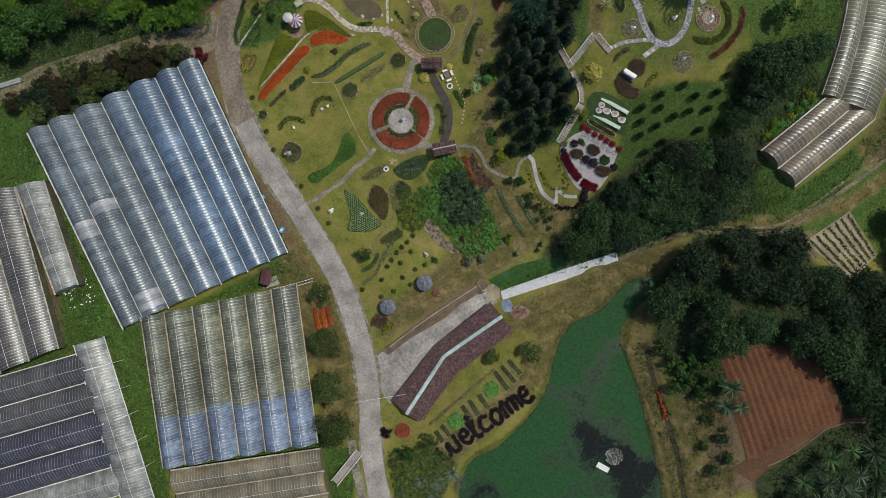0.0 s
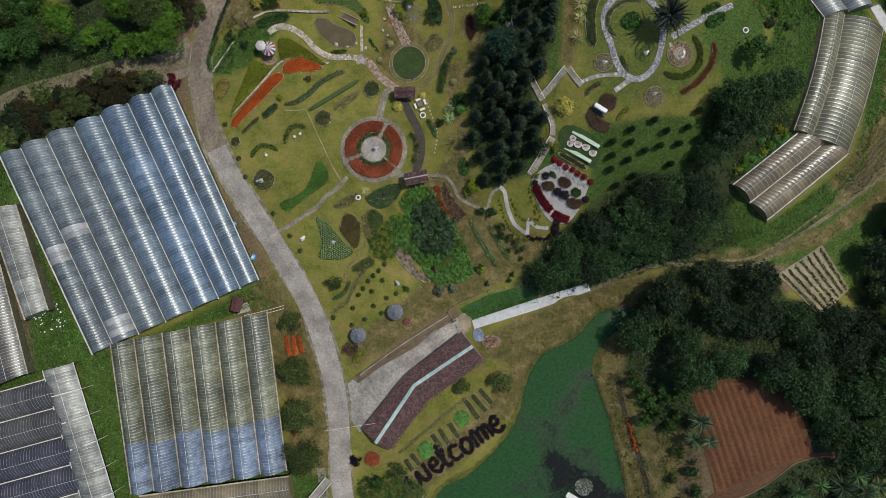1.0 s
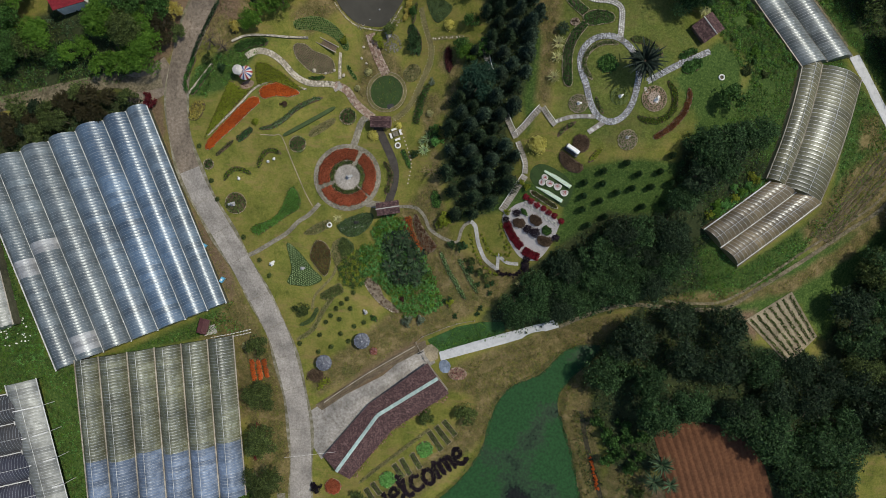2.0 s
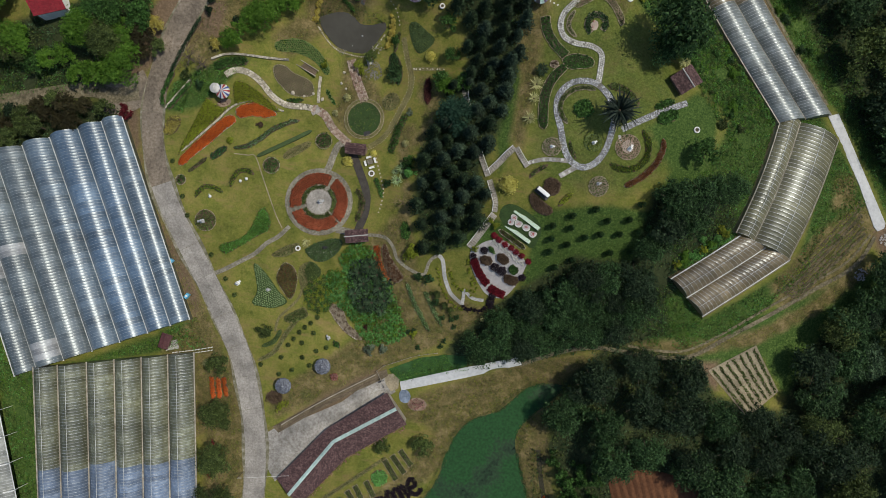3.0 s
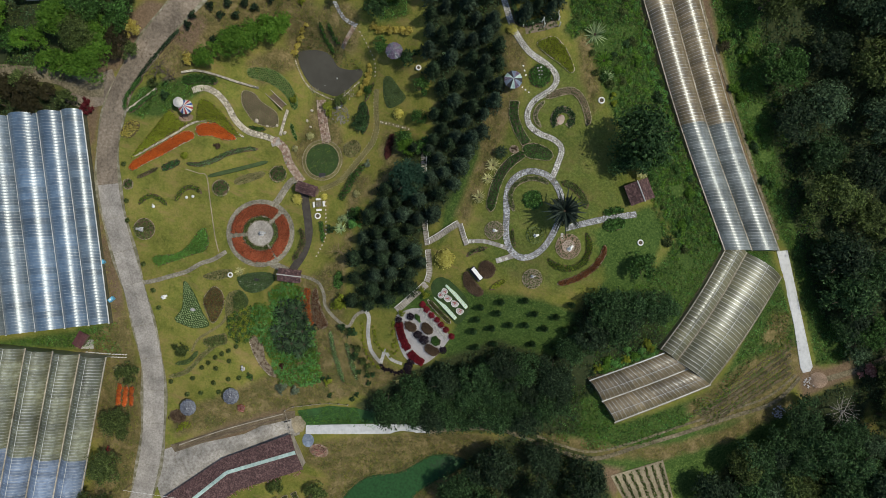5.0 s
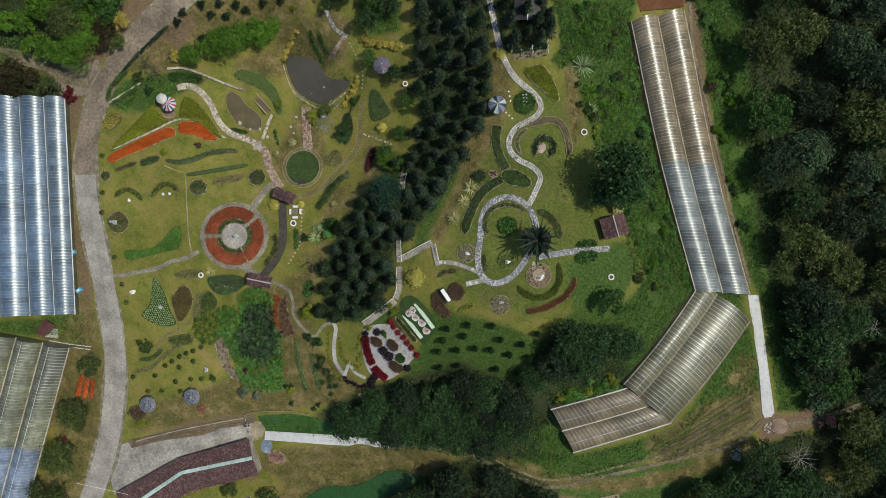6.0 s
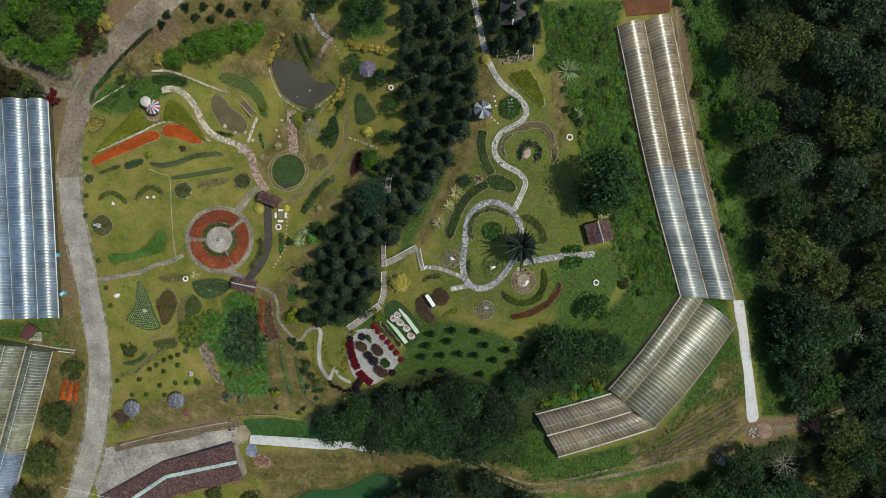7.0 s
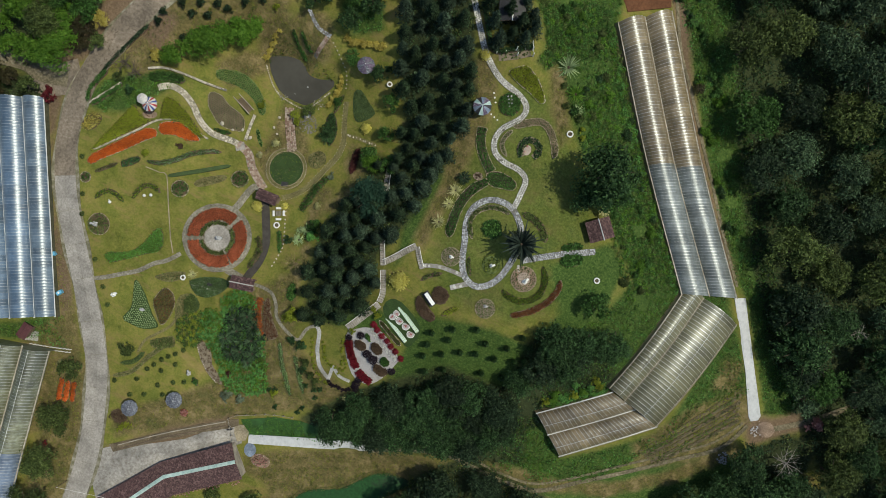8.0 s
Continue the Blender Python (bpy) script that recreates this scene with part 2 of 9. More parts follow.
LEAF = {
    "green": leaf("leaf_green", [(0.0097, 0.0297, 0.006), (0.0386, 0.0954, 0.0199), (0.1352, 0.2745, 0.0665)]),
    "bright": leaf("leaf_bright", [(0.0379, 0.0966, 0.0098), (0.0838, 0.1811, 0.0196), (0.1556, 0.2777, 0.0373)]),
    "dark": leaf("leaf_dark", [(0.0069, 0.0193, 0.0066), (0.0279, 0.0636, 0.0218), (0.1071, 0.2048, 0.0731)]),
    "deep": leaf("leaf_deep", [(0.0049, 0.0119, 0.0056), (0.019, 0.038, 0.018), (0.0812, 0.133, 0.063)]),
    "olive": leaf("leaf_olive", [(0.0186, 0.0311, 0.0084), (0.0655, 0.095, 0.027), (0.1856, 0.244, 0.0736)]),
    "rust": leaf("leaf_rust", [(0.0194, 0.0189, 0.0081), (0.0389, 0.0359, 0.0154), (0.0689, 0.0567, 0.0243)]),
    "conifer": leaf("leaf_conifer", [(0.0082, 0.017, 0.01), (0.0286, 0.0513, 0.0312), (0.1001, 0.1512, 0.0946)]),
    "blue": leaf("leaf_blue", [(0.014, 0.048, 0.028), (0.03, 0.082, 0.05), (0.06, 0.125, 0.08)]),
    "grey": leaf("leaf_grey", [(0.07, 0.1, 0.06), (0.16, 0.2, 0.13), (0.3, 0.35, 0.25)]),
    "yellow": leaf("leaf_yellow", [(0.4148, 0.3782, 0.0671), (0.61, 0.5612, 0.1342), (0.7564, 0.7076, 0.244)]),
    "cream": leaf("leaf_cream", [(0.3, 0.3, 0.12), (0.47, 0.46, 0.21), (0.6, 0.59, 0.32)]),
    "lime": leaf("leaf_lime", [(0.102, 0.138, 0.012), (0.198, 0.24, 0.024), (0.312, 0.336, 0.048)]),
    "gold": leaf("leaf_gold", [(0.26, 0.1904, 0.03), (0.44, 0.3696, 0.08), (0.58, 0.5376, 0.19)]),
    "copper": leaf("leaf_copper", [(.07, .028, .012), (.15, .06, .025), (.24, .115, .05)]),
    "orange": leaf("leaf_orange", [(0.3708, 0.0715, 0.0132), (0.5356, 0.1235, 0.0242), (0.6386, 0.195, 0.044)]),
    "scarlet": leaf("leaf_scarlet", [(0.1814, 0.0878, 0.0336), (0.4355, 0.1066, 0.056), (0.6048, 0.2383, 0.1232)]),
    "crimson": leaf("leaf_crimson", [(0.1, 0.006, 0.013), (0.19, 0.013, 0.025), (0.28, 0.03, 0.045)]),
    "wine": leaf("leaf_wine", [(.05, .006, .01), (.11, .012, .018), (.18, .03, .035)]),
    "maroon": leaf("leaf_maroon", [(.045, .014, .014), (.08, .026, .024), (.12, .045, .038)]),
    "purple": leaf("leaf_purple", [(0.01, 0.006, 0.01), (0.02, 0.013, 0.021), (0.034, 0.023, 0.036)]),
    "brown": leaf("leaf_brown", [(.055, .035, .022), (.095, .062, .04), (.14, .10, .068)]),
    "pink": leaf("leaf_pink", [(.30, .12, .11), (.45, .22, .2), (.58, .38, .36)]),
    "white": leaf("leaf_white", [(.36, .36, .33), (.52, .52, .49), (.66, .66, .63)]),
    "straw": leaf("leaf_straw", [(.12, .095, .045), (.20, .165, .085), (.29, .25, .145)]),
    "fresh": leaf("leaf_fresh", [(0.045, 0.1329, 0.0287), (0.108, 0.2735, 0.0646), (0.2025, 0.4219, 0.1222)]),
    "mint": leaf("leaf_mint", [(0.15, 0.238, 0.105), (0.3, 0.406, 0.195), (0.495, 0.588, 0.33)]),
    "ink": leaf("leaf_ink", [(.007, .013, .009), (.018, .03, .022), (.05, .07, .055)]),
    "ash": leaf("leaf_ash", [(0.0107, 0.0224, 0.0101), (0.0425, 0.076, 0.0365), (0.1428, 0.231, 0.119)]),
}

# ---------------------------------------------------------------- shapes
rng = np.random.default_rng(7)
random.seed(7)


def to_mesh(name, shape, mats, smooth=False):
    V, F = shape[0], shape[1]
    me = bpy.data.meshes.new(name)
    if isinstance(F, np.ndarray):
        V = np.asarray(V, dtype=np.float32)
        k = F.shape[1]
        me.vertices.add(len(V))
        me.vertices.foreach_set("co", V.ravel())
        me.loops.add(F.size)
        me.loops.foreach_set("vertex_index", F.astype(np.int32).ravel())
        me.polygons.add(len(F))
        me.polygons.foreach_set("loop_start", np.arange(0, F.size, k, dtype=np.int32))
        me.update(calc_edges=True)
    else:
        me.from_pydata([tuple(v) for v in V], [], [tuple(f) for f in F])
    for m in mats if isinstance(mats, (list, tuple)) else [mats]:
        me.materials.append(m)
    if len(shape) > 2 and shape[2] is not None:
        me.polygons.foreach_set("material_index", np.asarray(shape[2], dtype=np.int32))
    me.polygons.foreach_set("use_smooth", np.full(len(me.polygons), smooth, dtype=bool))
    return me


def join(*shapes):
    """Shapes of (points, faces) in one."""
    V, F, n = [], [], 0
    for s in shapes:
        V.extend(tuple(v) for v in s[0])
        F.extend(tuple(int(i) + n for i in f) for f in s[1])
        n += len(s[0])
    return V, F


def part(name, shape, mat, parent, label="", world=False, smooth=False, kind=""):
    """One mesh object under a thing or a part. world: its points are given in the place, not from its parent's base."""
    if world:
        V = np.asarray(shape[0], dtype=float) - np.array(base_of(parent))
        shape = (V, *shape[1:])
    ob = new(name, to_mesh(name, shape, mat, smooth))
    ob.parent = parent
    return tagged(ob, label=label, kind=kind)


def base_of(ob):
    p = Vector(ob.location)
    while ob.parent:
        ob = ob.parent
        p += ob.location
    return p


def thing(name, label, category, x, y, z=None, turn=0.0, group="", kind=""):
    ob = new(name)
    ob.empty_display_size = 0.3
    ob.location = (x, y, ground_z(x, y) if z is None else z)
    ob.rotation_euler = (0, 0, radians(turn))
    return tagged(ob, label, category, group, kind)


def box(cx, cy, cz, sx, sy, sz, turn=0.0, edge=0.02):
    """A box with chamfered edges, centred on x and y, its foot at cz."""
    e = min(edge, sx / 3, sy / 3, sz / 3)
    V = []
    for z, i in ((0, e), (e, 0), (sz - e, 0), (sz, e)):
        for px, py in ((-1, -1), (1, -1), (1, 1), (-1, 1)):
            V.append((px * (sx / 2 - i), py * (sy / 2 - i), z))
    c, s = math.cos(radians(turn)), math.sin(radians(turn))
    V = [(cx + x * c - y * s, cy + x * s + y * c, cz + z) for x, y, z in V]
    F = [(3, 2, 1, 0), (12, 13, 14, 15)]
    for r in range(3):
        for k in range(4):
            F.append((r * 4 + k, r * 4 + (k + 1) % 4, r * 4 + 4 + (k + 1) % 4, r * 4 + 4 + k))
    return V, F


def lathe(profile, n=16, cx=0.0, cy=0.0, cz=0.0):
    """A turned shape from (radius, height) pairs."""
    V = [(cx + r * math.cos(2 * math.pi * k / n), cy + r * math.sin(2 * math.pi * k / n), cz + z) for r, z in profile for k in range(n)]
    F = [(i * n + k, i * n + (k + 1) % n, (i + 1) * n + (k + 1) % n, (i + 1) * n + k) for i in range(len(profile) - 1) for k in range(n)]
    F.append(tuple(range(n))[::-1])
    F.append(tuple((len(profile) - 1) * n + k for k in range(n)))
    return V, F


def tube(points, r0, r1=None, n=6):
    """A round bar along points, tapering from r0 to r1."""
    r1 = r0 if r1 is None else r1
    P = [Vector(p) for p in points]
    V, F = [], []
    for i, p in enumerate(P):
        d = (P[min(i + 1, len(P) - 1)] - P[max(i - 1, 0)]).normalized()
        a = d.cross(Vector((0.31, 0.95, 0.05))).normalized()
        b = d.cross(a)
        r = r0 + (r1 - r0) * i / max(1, len(P) - 1)
        V += [tuple(p + a * (r * math.cos(2 * math.pi * k / n)) + b * (r * math.sin(2 * math.pi * k / n))) for k in range(n)]
    for i in range(len(P) - 1):
        F += [(i * n + k, i * n + (k + 1) % n, (i + 1) * n + (k + 1) % n, (i + 1) * n + k) for k in range(n)]
    F += [tuple(range(n))[::-1], tuple((len(P) - 1) * n + k for k in range(n))]
    return V, F


def curve_through(points, step=0.8, closed=False):
    """A smooth line through points, sampled about every step metres."""
    P = np.array(points, dtype=float)
    n = len(P)
    out = []
    for i in range(n if closed else n - 1):
        a, b, c, d = (P[(i + k) % n] if closed else P[min(max(i + k, 0), n - 1)] for k in (-1, 0, 1, 2))
        m = max(2, int(np.linalg.norm(c - b) / step))
        for t in np.arange(m) / m:
            out.append(0.5 * (2 * b + (c - a) * t + (2 * a - 5 * b + 4 * c - d) * t * t + (3 * b - a - 3 * c + d) * t ** 3))
    if not closed:
        out.append(P[-1])
    return np.array(out)


def normals_2d(P, closed=False):
    d = np.roll(P, -1, 0) - np.roll(P, 1, 0) if closed else np.gradient(P, axis=0)
    d /= np.linalg.norm(d, axis=1)[:, None] + 1e-9
    return np.stack([-d[:, 1], d[:, 0]], 1)


def inside(poly, X, Y):
    """Which of the points lie in the polygon."""
    P = np.asarray(poly)
    r = np.zeros(np.shape(X), dtype=bool)
    j = len(P) - 1
    for i in range(len(P)):
        (xi, yi), (xj, yj) = P[i], P[j]
        r ^= ((yi > Y) != (yj > Y)) & (X < (xj - xi) * (Y - yi) / (yj - yi + 1e-12) + xi)
        j = i
    return r


def reach(poly, X, Y):
    """Distance to the polygon's outline, below zero inside."""
    P = np.asarray(poly, dtype=float)
    best = np.full(np.shape(X), 1e9)
    for a, b in zip(P, np.roll(P, -1, 0)):
        e = b - a
        t = np.clip(((X - a[0]) * e[0] + (Y - a[1]) * e[1]) / (e @ e + 1e-12), 0, 1)
        best = np.minimum(best, np.hypot(X - a[0] - t * e[0], Y - a[1] - t * e[1]))
    return np.where(inside(P, X, Y), -best, best)


def ease(a, b, v):
    t = np.clip((v - a) / (b - a), 0, 1)
    return t * t * (3 - 2 * t)


def ellipse(cx, cy, rx, ry=None, turn=0.0, n=28, start=0.0, end=360.0):
    ry = rx if ry is None else ry
    full = end - start >= 360
    A = np.radians(np.linspace(start, end, n + 1)[: n if full else n + 1])
    c, s = math.cos(radians(turn)), math.sin(radians(turn))
    return [(cx + rx * math.cos(a) * c - ry * math.sin(a) * s, cy + rx * math.cos(a) * s + ry * math.sin(a) * c) for a in A]


def band(points, width, closed=False, taper=True):
    """The outline of a band along a line, with rounded ends."""
    P = curve_through(points, 0.8, closed)
    N = normals_2d(P)
    w = np.full(len(P), width / 2)
    if taper:
        t = np.linspace(0, 1, len(P))
        w = w * np.sqrt(np.clip(1 - np.abs(2 * t - 1) ** 8, 0.05, 1))
    return [tuple(p) for p in P + N * w[:, None]] + [tuple(p) for p in (P - N * w[:, None])[::-1]]


# ---------------------------------------------------------------- the lie of the land
# Rises and hollows on a net of 30 m: how far each lifts the ground above its base.
HILLS = np.array([
    -1.5, -2.5, -2.1, -2.3, -6.3, -4.2, -3.1, -2.4, -3.5, -0.7,
    -1.8, -1.3, -1.6, -0.8, 0.9, -1.6, -2.3, 0.8, -6, -0.7,
    -1.5, 3.4, -1.1, -3.1, 1.3, -8.4, 2, 5.6, -5, -0.9,
    -2.3, 0.4, -0.8, 1.1, -0.7, 1, -7, -4.9, -3.6, 0,
    -0.7, -2, -0.4, 3, -3.2, 11.1, 6.2, 6.6, -1.7, 0.9,
    1.3, 1.1, 2.5, 2.6, -7, -3.1, 5.5, 0.5, -1.6, -1.4,
    1.9, 2.6, 3.2, 5.5, 6.2, 14.7, 0.4, -4.9, 1.9, -1.1,
    0.5, 0.5, 0.1, 0.2, 0, 1.3, 2.6, 8.1, 2.2, -0.1,
])
HILL_X, HILL_Y = np.meshgrid(np.arange(-120, 151, 30), np.arange(-80, 131, 30))
HILL_X, HILL_Y = HILL_X.ravel(), HILL_Y.ravel()
LAKE_LEVEL, POND_LEVEL = -12.0, -1.9
LAKE = curve_through([(54.7, -5.9), (45.9, -6.9), (38.8, -14), (31.8, -17.4), (28, -23.5), (25.2, -34), (20.4, -41.4), (13.4, -48.1), (6.1, -52.7), (5.4, -63.5), (28.8, -71.3), (52.4, -69.6), (54.1, -59.9), (53.3, -54.4), (51.1, -44.8), (48.3, -33.7), (45.8, -26.8), (43.9, -21.2), (45, -17.3), (48.7, -12.8)], 1.5, True)
POND = curve_through([(-16.7, 74.4), (-15.4, 75.7), (-11.8, 76.8), (-8.8, 76.5), (-6.5, 74.6), (-3.6, 74.7), (-1.1, 75.8), (-0.1, 74.3), (-1.2, 71.9), (-2.7, 69.2), (-4.3, 67.4), (-6.4, 67.2), (-8.6, 67.3), (-11.1, 68), (-13.3, 69.6), (-15.3, 71.7)], 0.8, True)
BROOK = curve_through([(-4.7, 44.1), (-2.5, 40.2), (0.2, 34.8), (0.7, 30.3), (-0.3, 26), (-1.2, 22.2)], 0.6)
BROOK_N = normals_2d(BROOK)
BROOK_BED = [tuple(p) for p in BROOK + BROOK_N * 0.95] + [tuple(p) for p in (BROOK - BROOK_N * 0.95)[::-1]]


def lie(X, Y):
    X, Y = np.asarray(X, dtype=float), np.asarray(Y, dtype=float)
    h = np.full(X.shape, -3.0)
    for c, x, y in zip(HILLS, HILL_X, HILL_Y):
        h = h + c * np.exp(-((X - x) ** 2 + (Y - y) ** 2) / 1152.0)
    return h


def heights(X, Y):
    """The ground's height: the hills, with the waters let into them."""
    h = lie(X, Y)
    near = (X > -10) & (X < 75) & (Y > -90) & (Y < 20)
    if near.any():
        d = np.where(near, 1e9, 1e9)
        d[near] = reach(LAKE, X[near], Y[near])
        h = h + (LAKE_LEVEL + 0.35 - h) * (1 - ease(0.5, 9, d))
        h = h + (LAKE_LEVEL - 1.5 - h) * (1 - ease(-2.5, 0.6, d))
    for water, level, depth, rim in ((POND, POND_LEVEL, 0.9, 5.0), (BROOK_BED, None, 0.0, 2.0)):
        P = np.asarray(water)
        near = (X > P[:, 0].min() - 8) & (X < P[:, 0].max() + 8) & (Y > P[:, 1].min() - 8) & (Y < P[:, 1].max() + 8)
        if near.any() and level is not None:
            d = np.full(X.shape, 1e9)
            d[near] = reach(P, X[near], Y[near])
            h = h + (level + 0.25 - h) * (1 - ease(0.3, rim, d))
            h = h + (level - depth - h) * (1 - ease(-1.2, 0.3, d))
    return h


def ground_z(x, y):
    return float(heights(np.array([float(x)]), np.array([float(y)]))[0])


def drape(poly, lift=0.05, step=1.2, skirt=0.0, dome=0.0, relief=None):
    """A sheet over the ground inside an outline; a skirt closes its edge; a dome heaps it up towards the middle."""
    P = np.asarray(poly, dtype=float)
    (x0, y0), (x1, y1) = P.min(0), P.max(0)
    gx, gy = np.meshgrid(np.arange(x0 + step / 2, x1, step), np.arange(y0 + step / 2, y1, step))
    gx, gy = gx.ravel(), gy.ravel()
    keep = reach(P, gx, gy) < -0.3 * step if len(gx) else np.zeros(0, dtype=bool)
    pts = [Vector((float(a), float(b))) for a, b in P] + [Vector((float(a), float(b))) for a, b in zip(gx[keep], gy[keep])]
    v, _, f, *_ = delaunay_2d_cdt(pts, [], [list(range(len(P)))], 1, 1e-5)
    X, Y = np.array([p.x for p in v]), np.array([p.y for p in v])
    Z = heights(X, Y) + lift
    if dome:
        d = -reach(P, X, Y)
        Z = Z + dome * (1 - np.exp(-np.clip(d, 0, None) / max(0.2, abs(dome))))
    if relief is not None:
        Z = Z + relief(X, Y)
    V = [(float(a), float(b), float(c)) for a, b, c in zip(X, Y, Z)]
    F = [tuple(q) for q in f]
    if skirt:
        count = {}
        for q in F:
            for a, b in zip(q, q[1:] + q[:1]):
                count[(a, b)] = count.get((a, b), 0) + 1
        low = {}
        for (a, b) in list(count):
            if (b, a) not in count:
                for i in (a, b):
                    if i not in low:
                        low[i] = len(V)
                        V.append((V[i][0], V[i][1], V[i][2] - skirt))
                F.append((b, a, low[a], low[b]))
    return V, F


def ribbon(line, width, lift=0.05, thick=0.12, closed=False, cross=4):
    """A draped slab along a sampled line, with side faces."""
    P = np.asarray(line, dtype=float)
    N = normals_2d(P, closed)
    W = np.broadcast_to(np.asarray(width, dtype=float), (len(P),))
    offs = np.linspace(-0.5, 0.5, cross + 1)
    X = P[:, :1] + N[:, :1] * W[:, None] * offs
    Y = P[:, 1:] + N[:, 1:] * W[:, None] * offs
    Z = heights(X, Y) + lift
    X = np.concatenate([X[:, :1], X, X[:, -1:]], 1)
    Y = np.concatenate([Y[:, :1], Y, Y[:, -1:]], 1)
    Z = np.concatenate([Z[:, :1] - thick, Z, Z[:, -1:] - thick], 1)
    n, k = X.shape
    V = np.stack([X, Y, Z], 2).reshape(-1, 3)
    F = []
    for i in range(n if closed else n - 1):
        j = (i + 1) % n
        F += [(i * k + c, j * k + c, j * k + c + 1, i * k + c + 1) for c in range(k - 1)]
    return V, np.array(F)[:, ::-1]


def repeat(template, P, scale, yaw=None, tilt=0.0, stretch=1.0):
    """Many copies of a small shape as one: at the points P, each with its size and turn."""
    V, F, mi = template
    n = len(P)
    yaw = rng.uniform(0, 2 * math.pi, n) if yaw is None else np.broadcast_to(yaw, (n,))
    scale = np.broadcast_to(scale, (n,))
    c, s = np.cos(yaw)[:, None], np.sin(yaw)[:, None]
    x = V[None, :, 0] * c - V[None, :, 1] * s
    y = V[None, :, 0] * s + V[None, :, 1] * c
    z = np.broadcast_to(V[None, :, 2], x.shape) * stretch
    out = np.stack([x, y, z], 2) * scale[:, None, None] + np.asarray(P)[:, None, :]
    faces = F[None] + (np.arange(n) * len(V))[:, None, None]
    return out.reshape(-1, 3), faces.reshape(-1, F.shape[1]), np.tile(mi, n)


def tuft(n, r, h, size, seed, flowers=0, slim=0.6):
    """A low plant of n leaves, and of flowers (second material) on top, about r wide and h high."""
    g = np.random.default_rng(seed)
    m = n + flowers
    a, q = g.uniform(0, 2 * math.pi, m), np.sqrt(g.uniform(0, 1, m))
    C = np.stack([np.cos(a) * q * r, np.sin(a) * q * r, h * (0.35 + 0.65 * g.random(m)) * (1 - 0.5 * q * q)], 1)
    C[n:, 2] = h * (1 - 0.45 * q[n:] ** 2) * g.uniform(0.95, 1.15, flowers)
    return leaves_at(C, np.stack([np.cos(a) * q, np.sin(a) * q, np.full(m, 0.9)], 1), size, g, slim, n)


def leaves_at(C, D, size, g, slim=0.6, flower_from=None, loose=0.45, tri=False):
    """A leaf at each centre C, facing about along D: folded, or three-cornered where it is slim."""
    m = len(C)
    D = D + g.normal(0, loose, (m, 3))
    D /= np.linalg.norm(D, axis=1)[:, None] + 1e-9
    U = np.cross(D, g.normal(0, 1, (m, 3)))
    U /= np.linalg.norm(U, axis=1)[:, None] + 1e-9
    W = np.cross(D, U)
    s = (size * g.uniform(0.6, 1.3, m))[:, None]
    if tri or slim < 0.45:
        V = np.stack([C - U * s + W * s * slim, C - U * s * 0.6 - W * s * slim, C + U * s * 1.1 - D * s * 0.25], 1).reshape(-1, 3)
        F = np.arange(m * 3).reshape(-1, 3)
        mi = np.zeros(m, dtype=int)
        if flower_from is not None:
            mi[flower_from:] = 1
        return V, F, mi
    V = np.stack([C - U * s, C + W * s * slim + D * s * 0.12, C + U * s - D * s * 0.25, C - W * s * slim + D * s * 0.12], 1).reshape(-1, 3)
    F = np.arange(m * 4).reshape(-1, 4)
    mi = np.zeros(m, dtype=int)
    if flower_from is not None:
        mi[flower_from:] = 1
    return V, F, mi


def spots(poly, gap, g, margin=0.15, rows=None, jitter=0.3):
    """Points spread about a gap apart inside an outline; rows: the angle of straight rows."""
    P = np.asarray(poly, dtype=float)
    c = P.mean(0)
    R = np.abs(P - c).max() * 1.5 + gap
    a, b = np.meshgrid(np.arange(-R, R, gap), np.arange(-R, R, gap * 0.87))
    a = a + (np.arange(a.shape[0]) % 2)[:, None] * gap / 2
    a, b = a.ravel(), b.ravel()
    if rows is None:
        a, b = a + g.uniform(-.5, .5, len(a)) * gap * .9, b + g.uniform(-.5, .5, len(a)) * gap * .9
        rows = 0.0
    else:
        a, b = a + g.uniform(-.5, .5, len(a)) * gap * jitter, b + g.uniform(-.5, .5, len(a)) * gap * jitter
    k, s = math.cos(radians(rows)), math.sin(radians(rows))
    X, Y = c[0] + a * k - b * s, c[1] + a * s + b * k
    keep = reach(P, X, Y) < -margin
    X, Y = X[keep], Y[keep]
    return np.stack([X, Y, heights(X, Y)], 1)


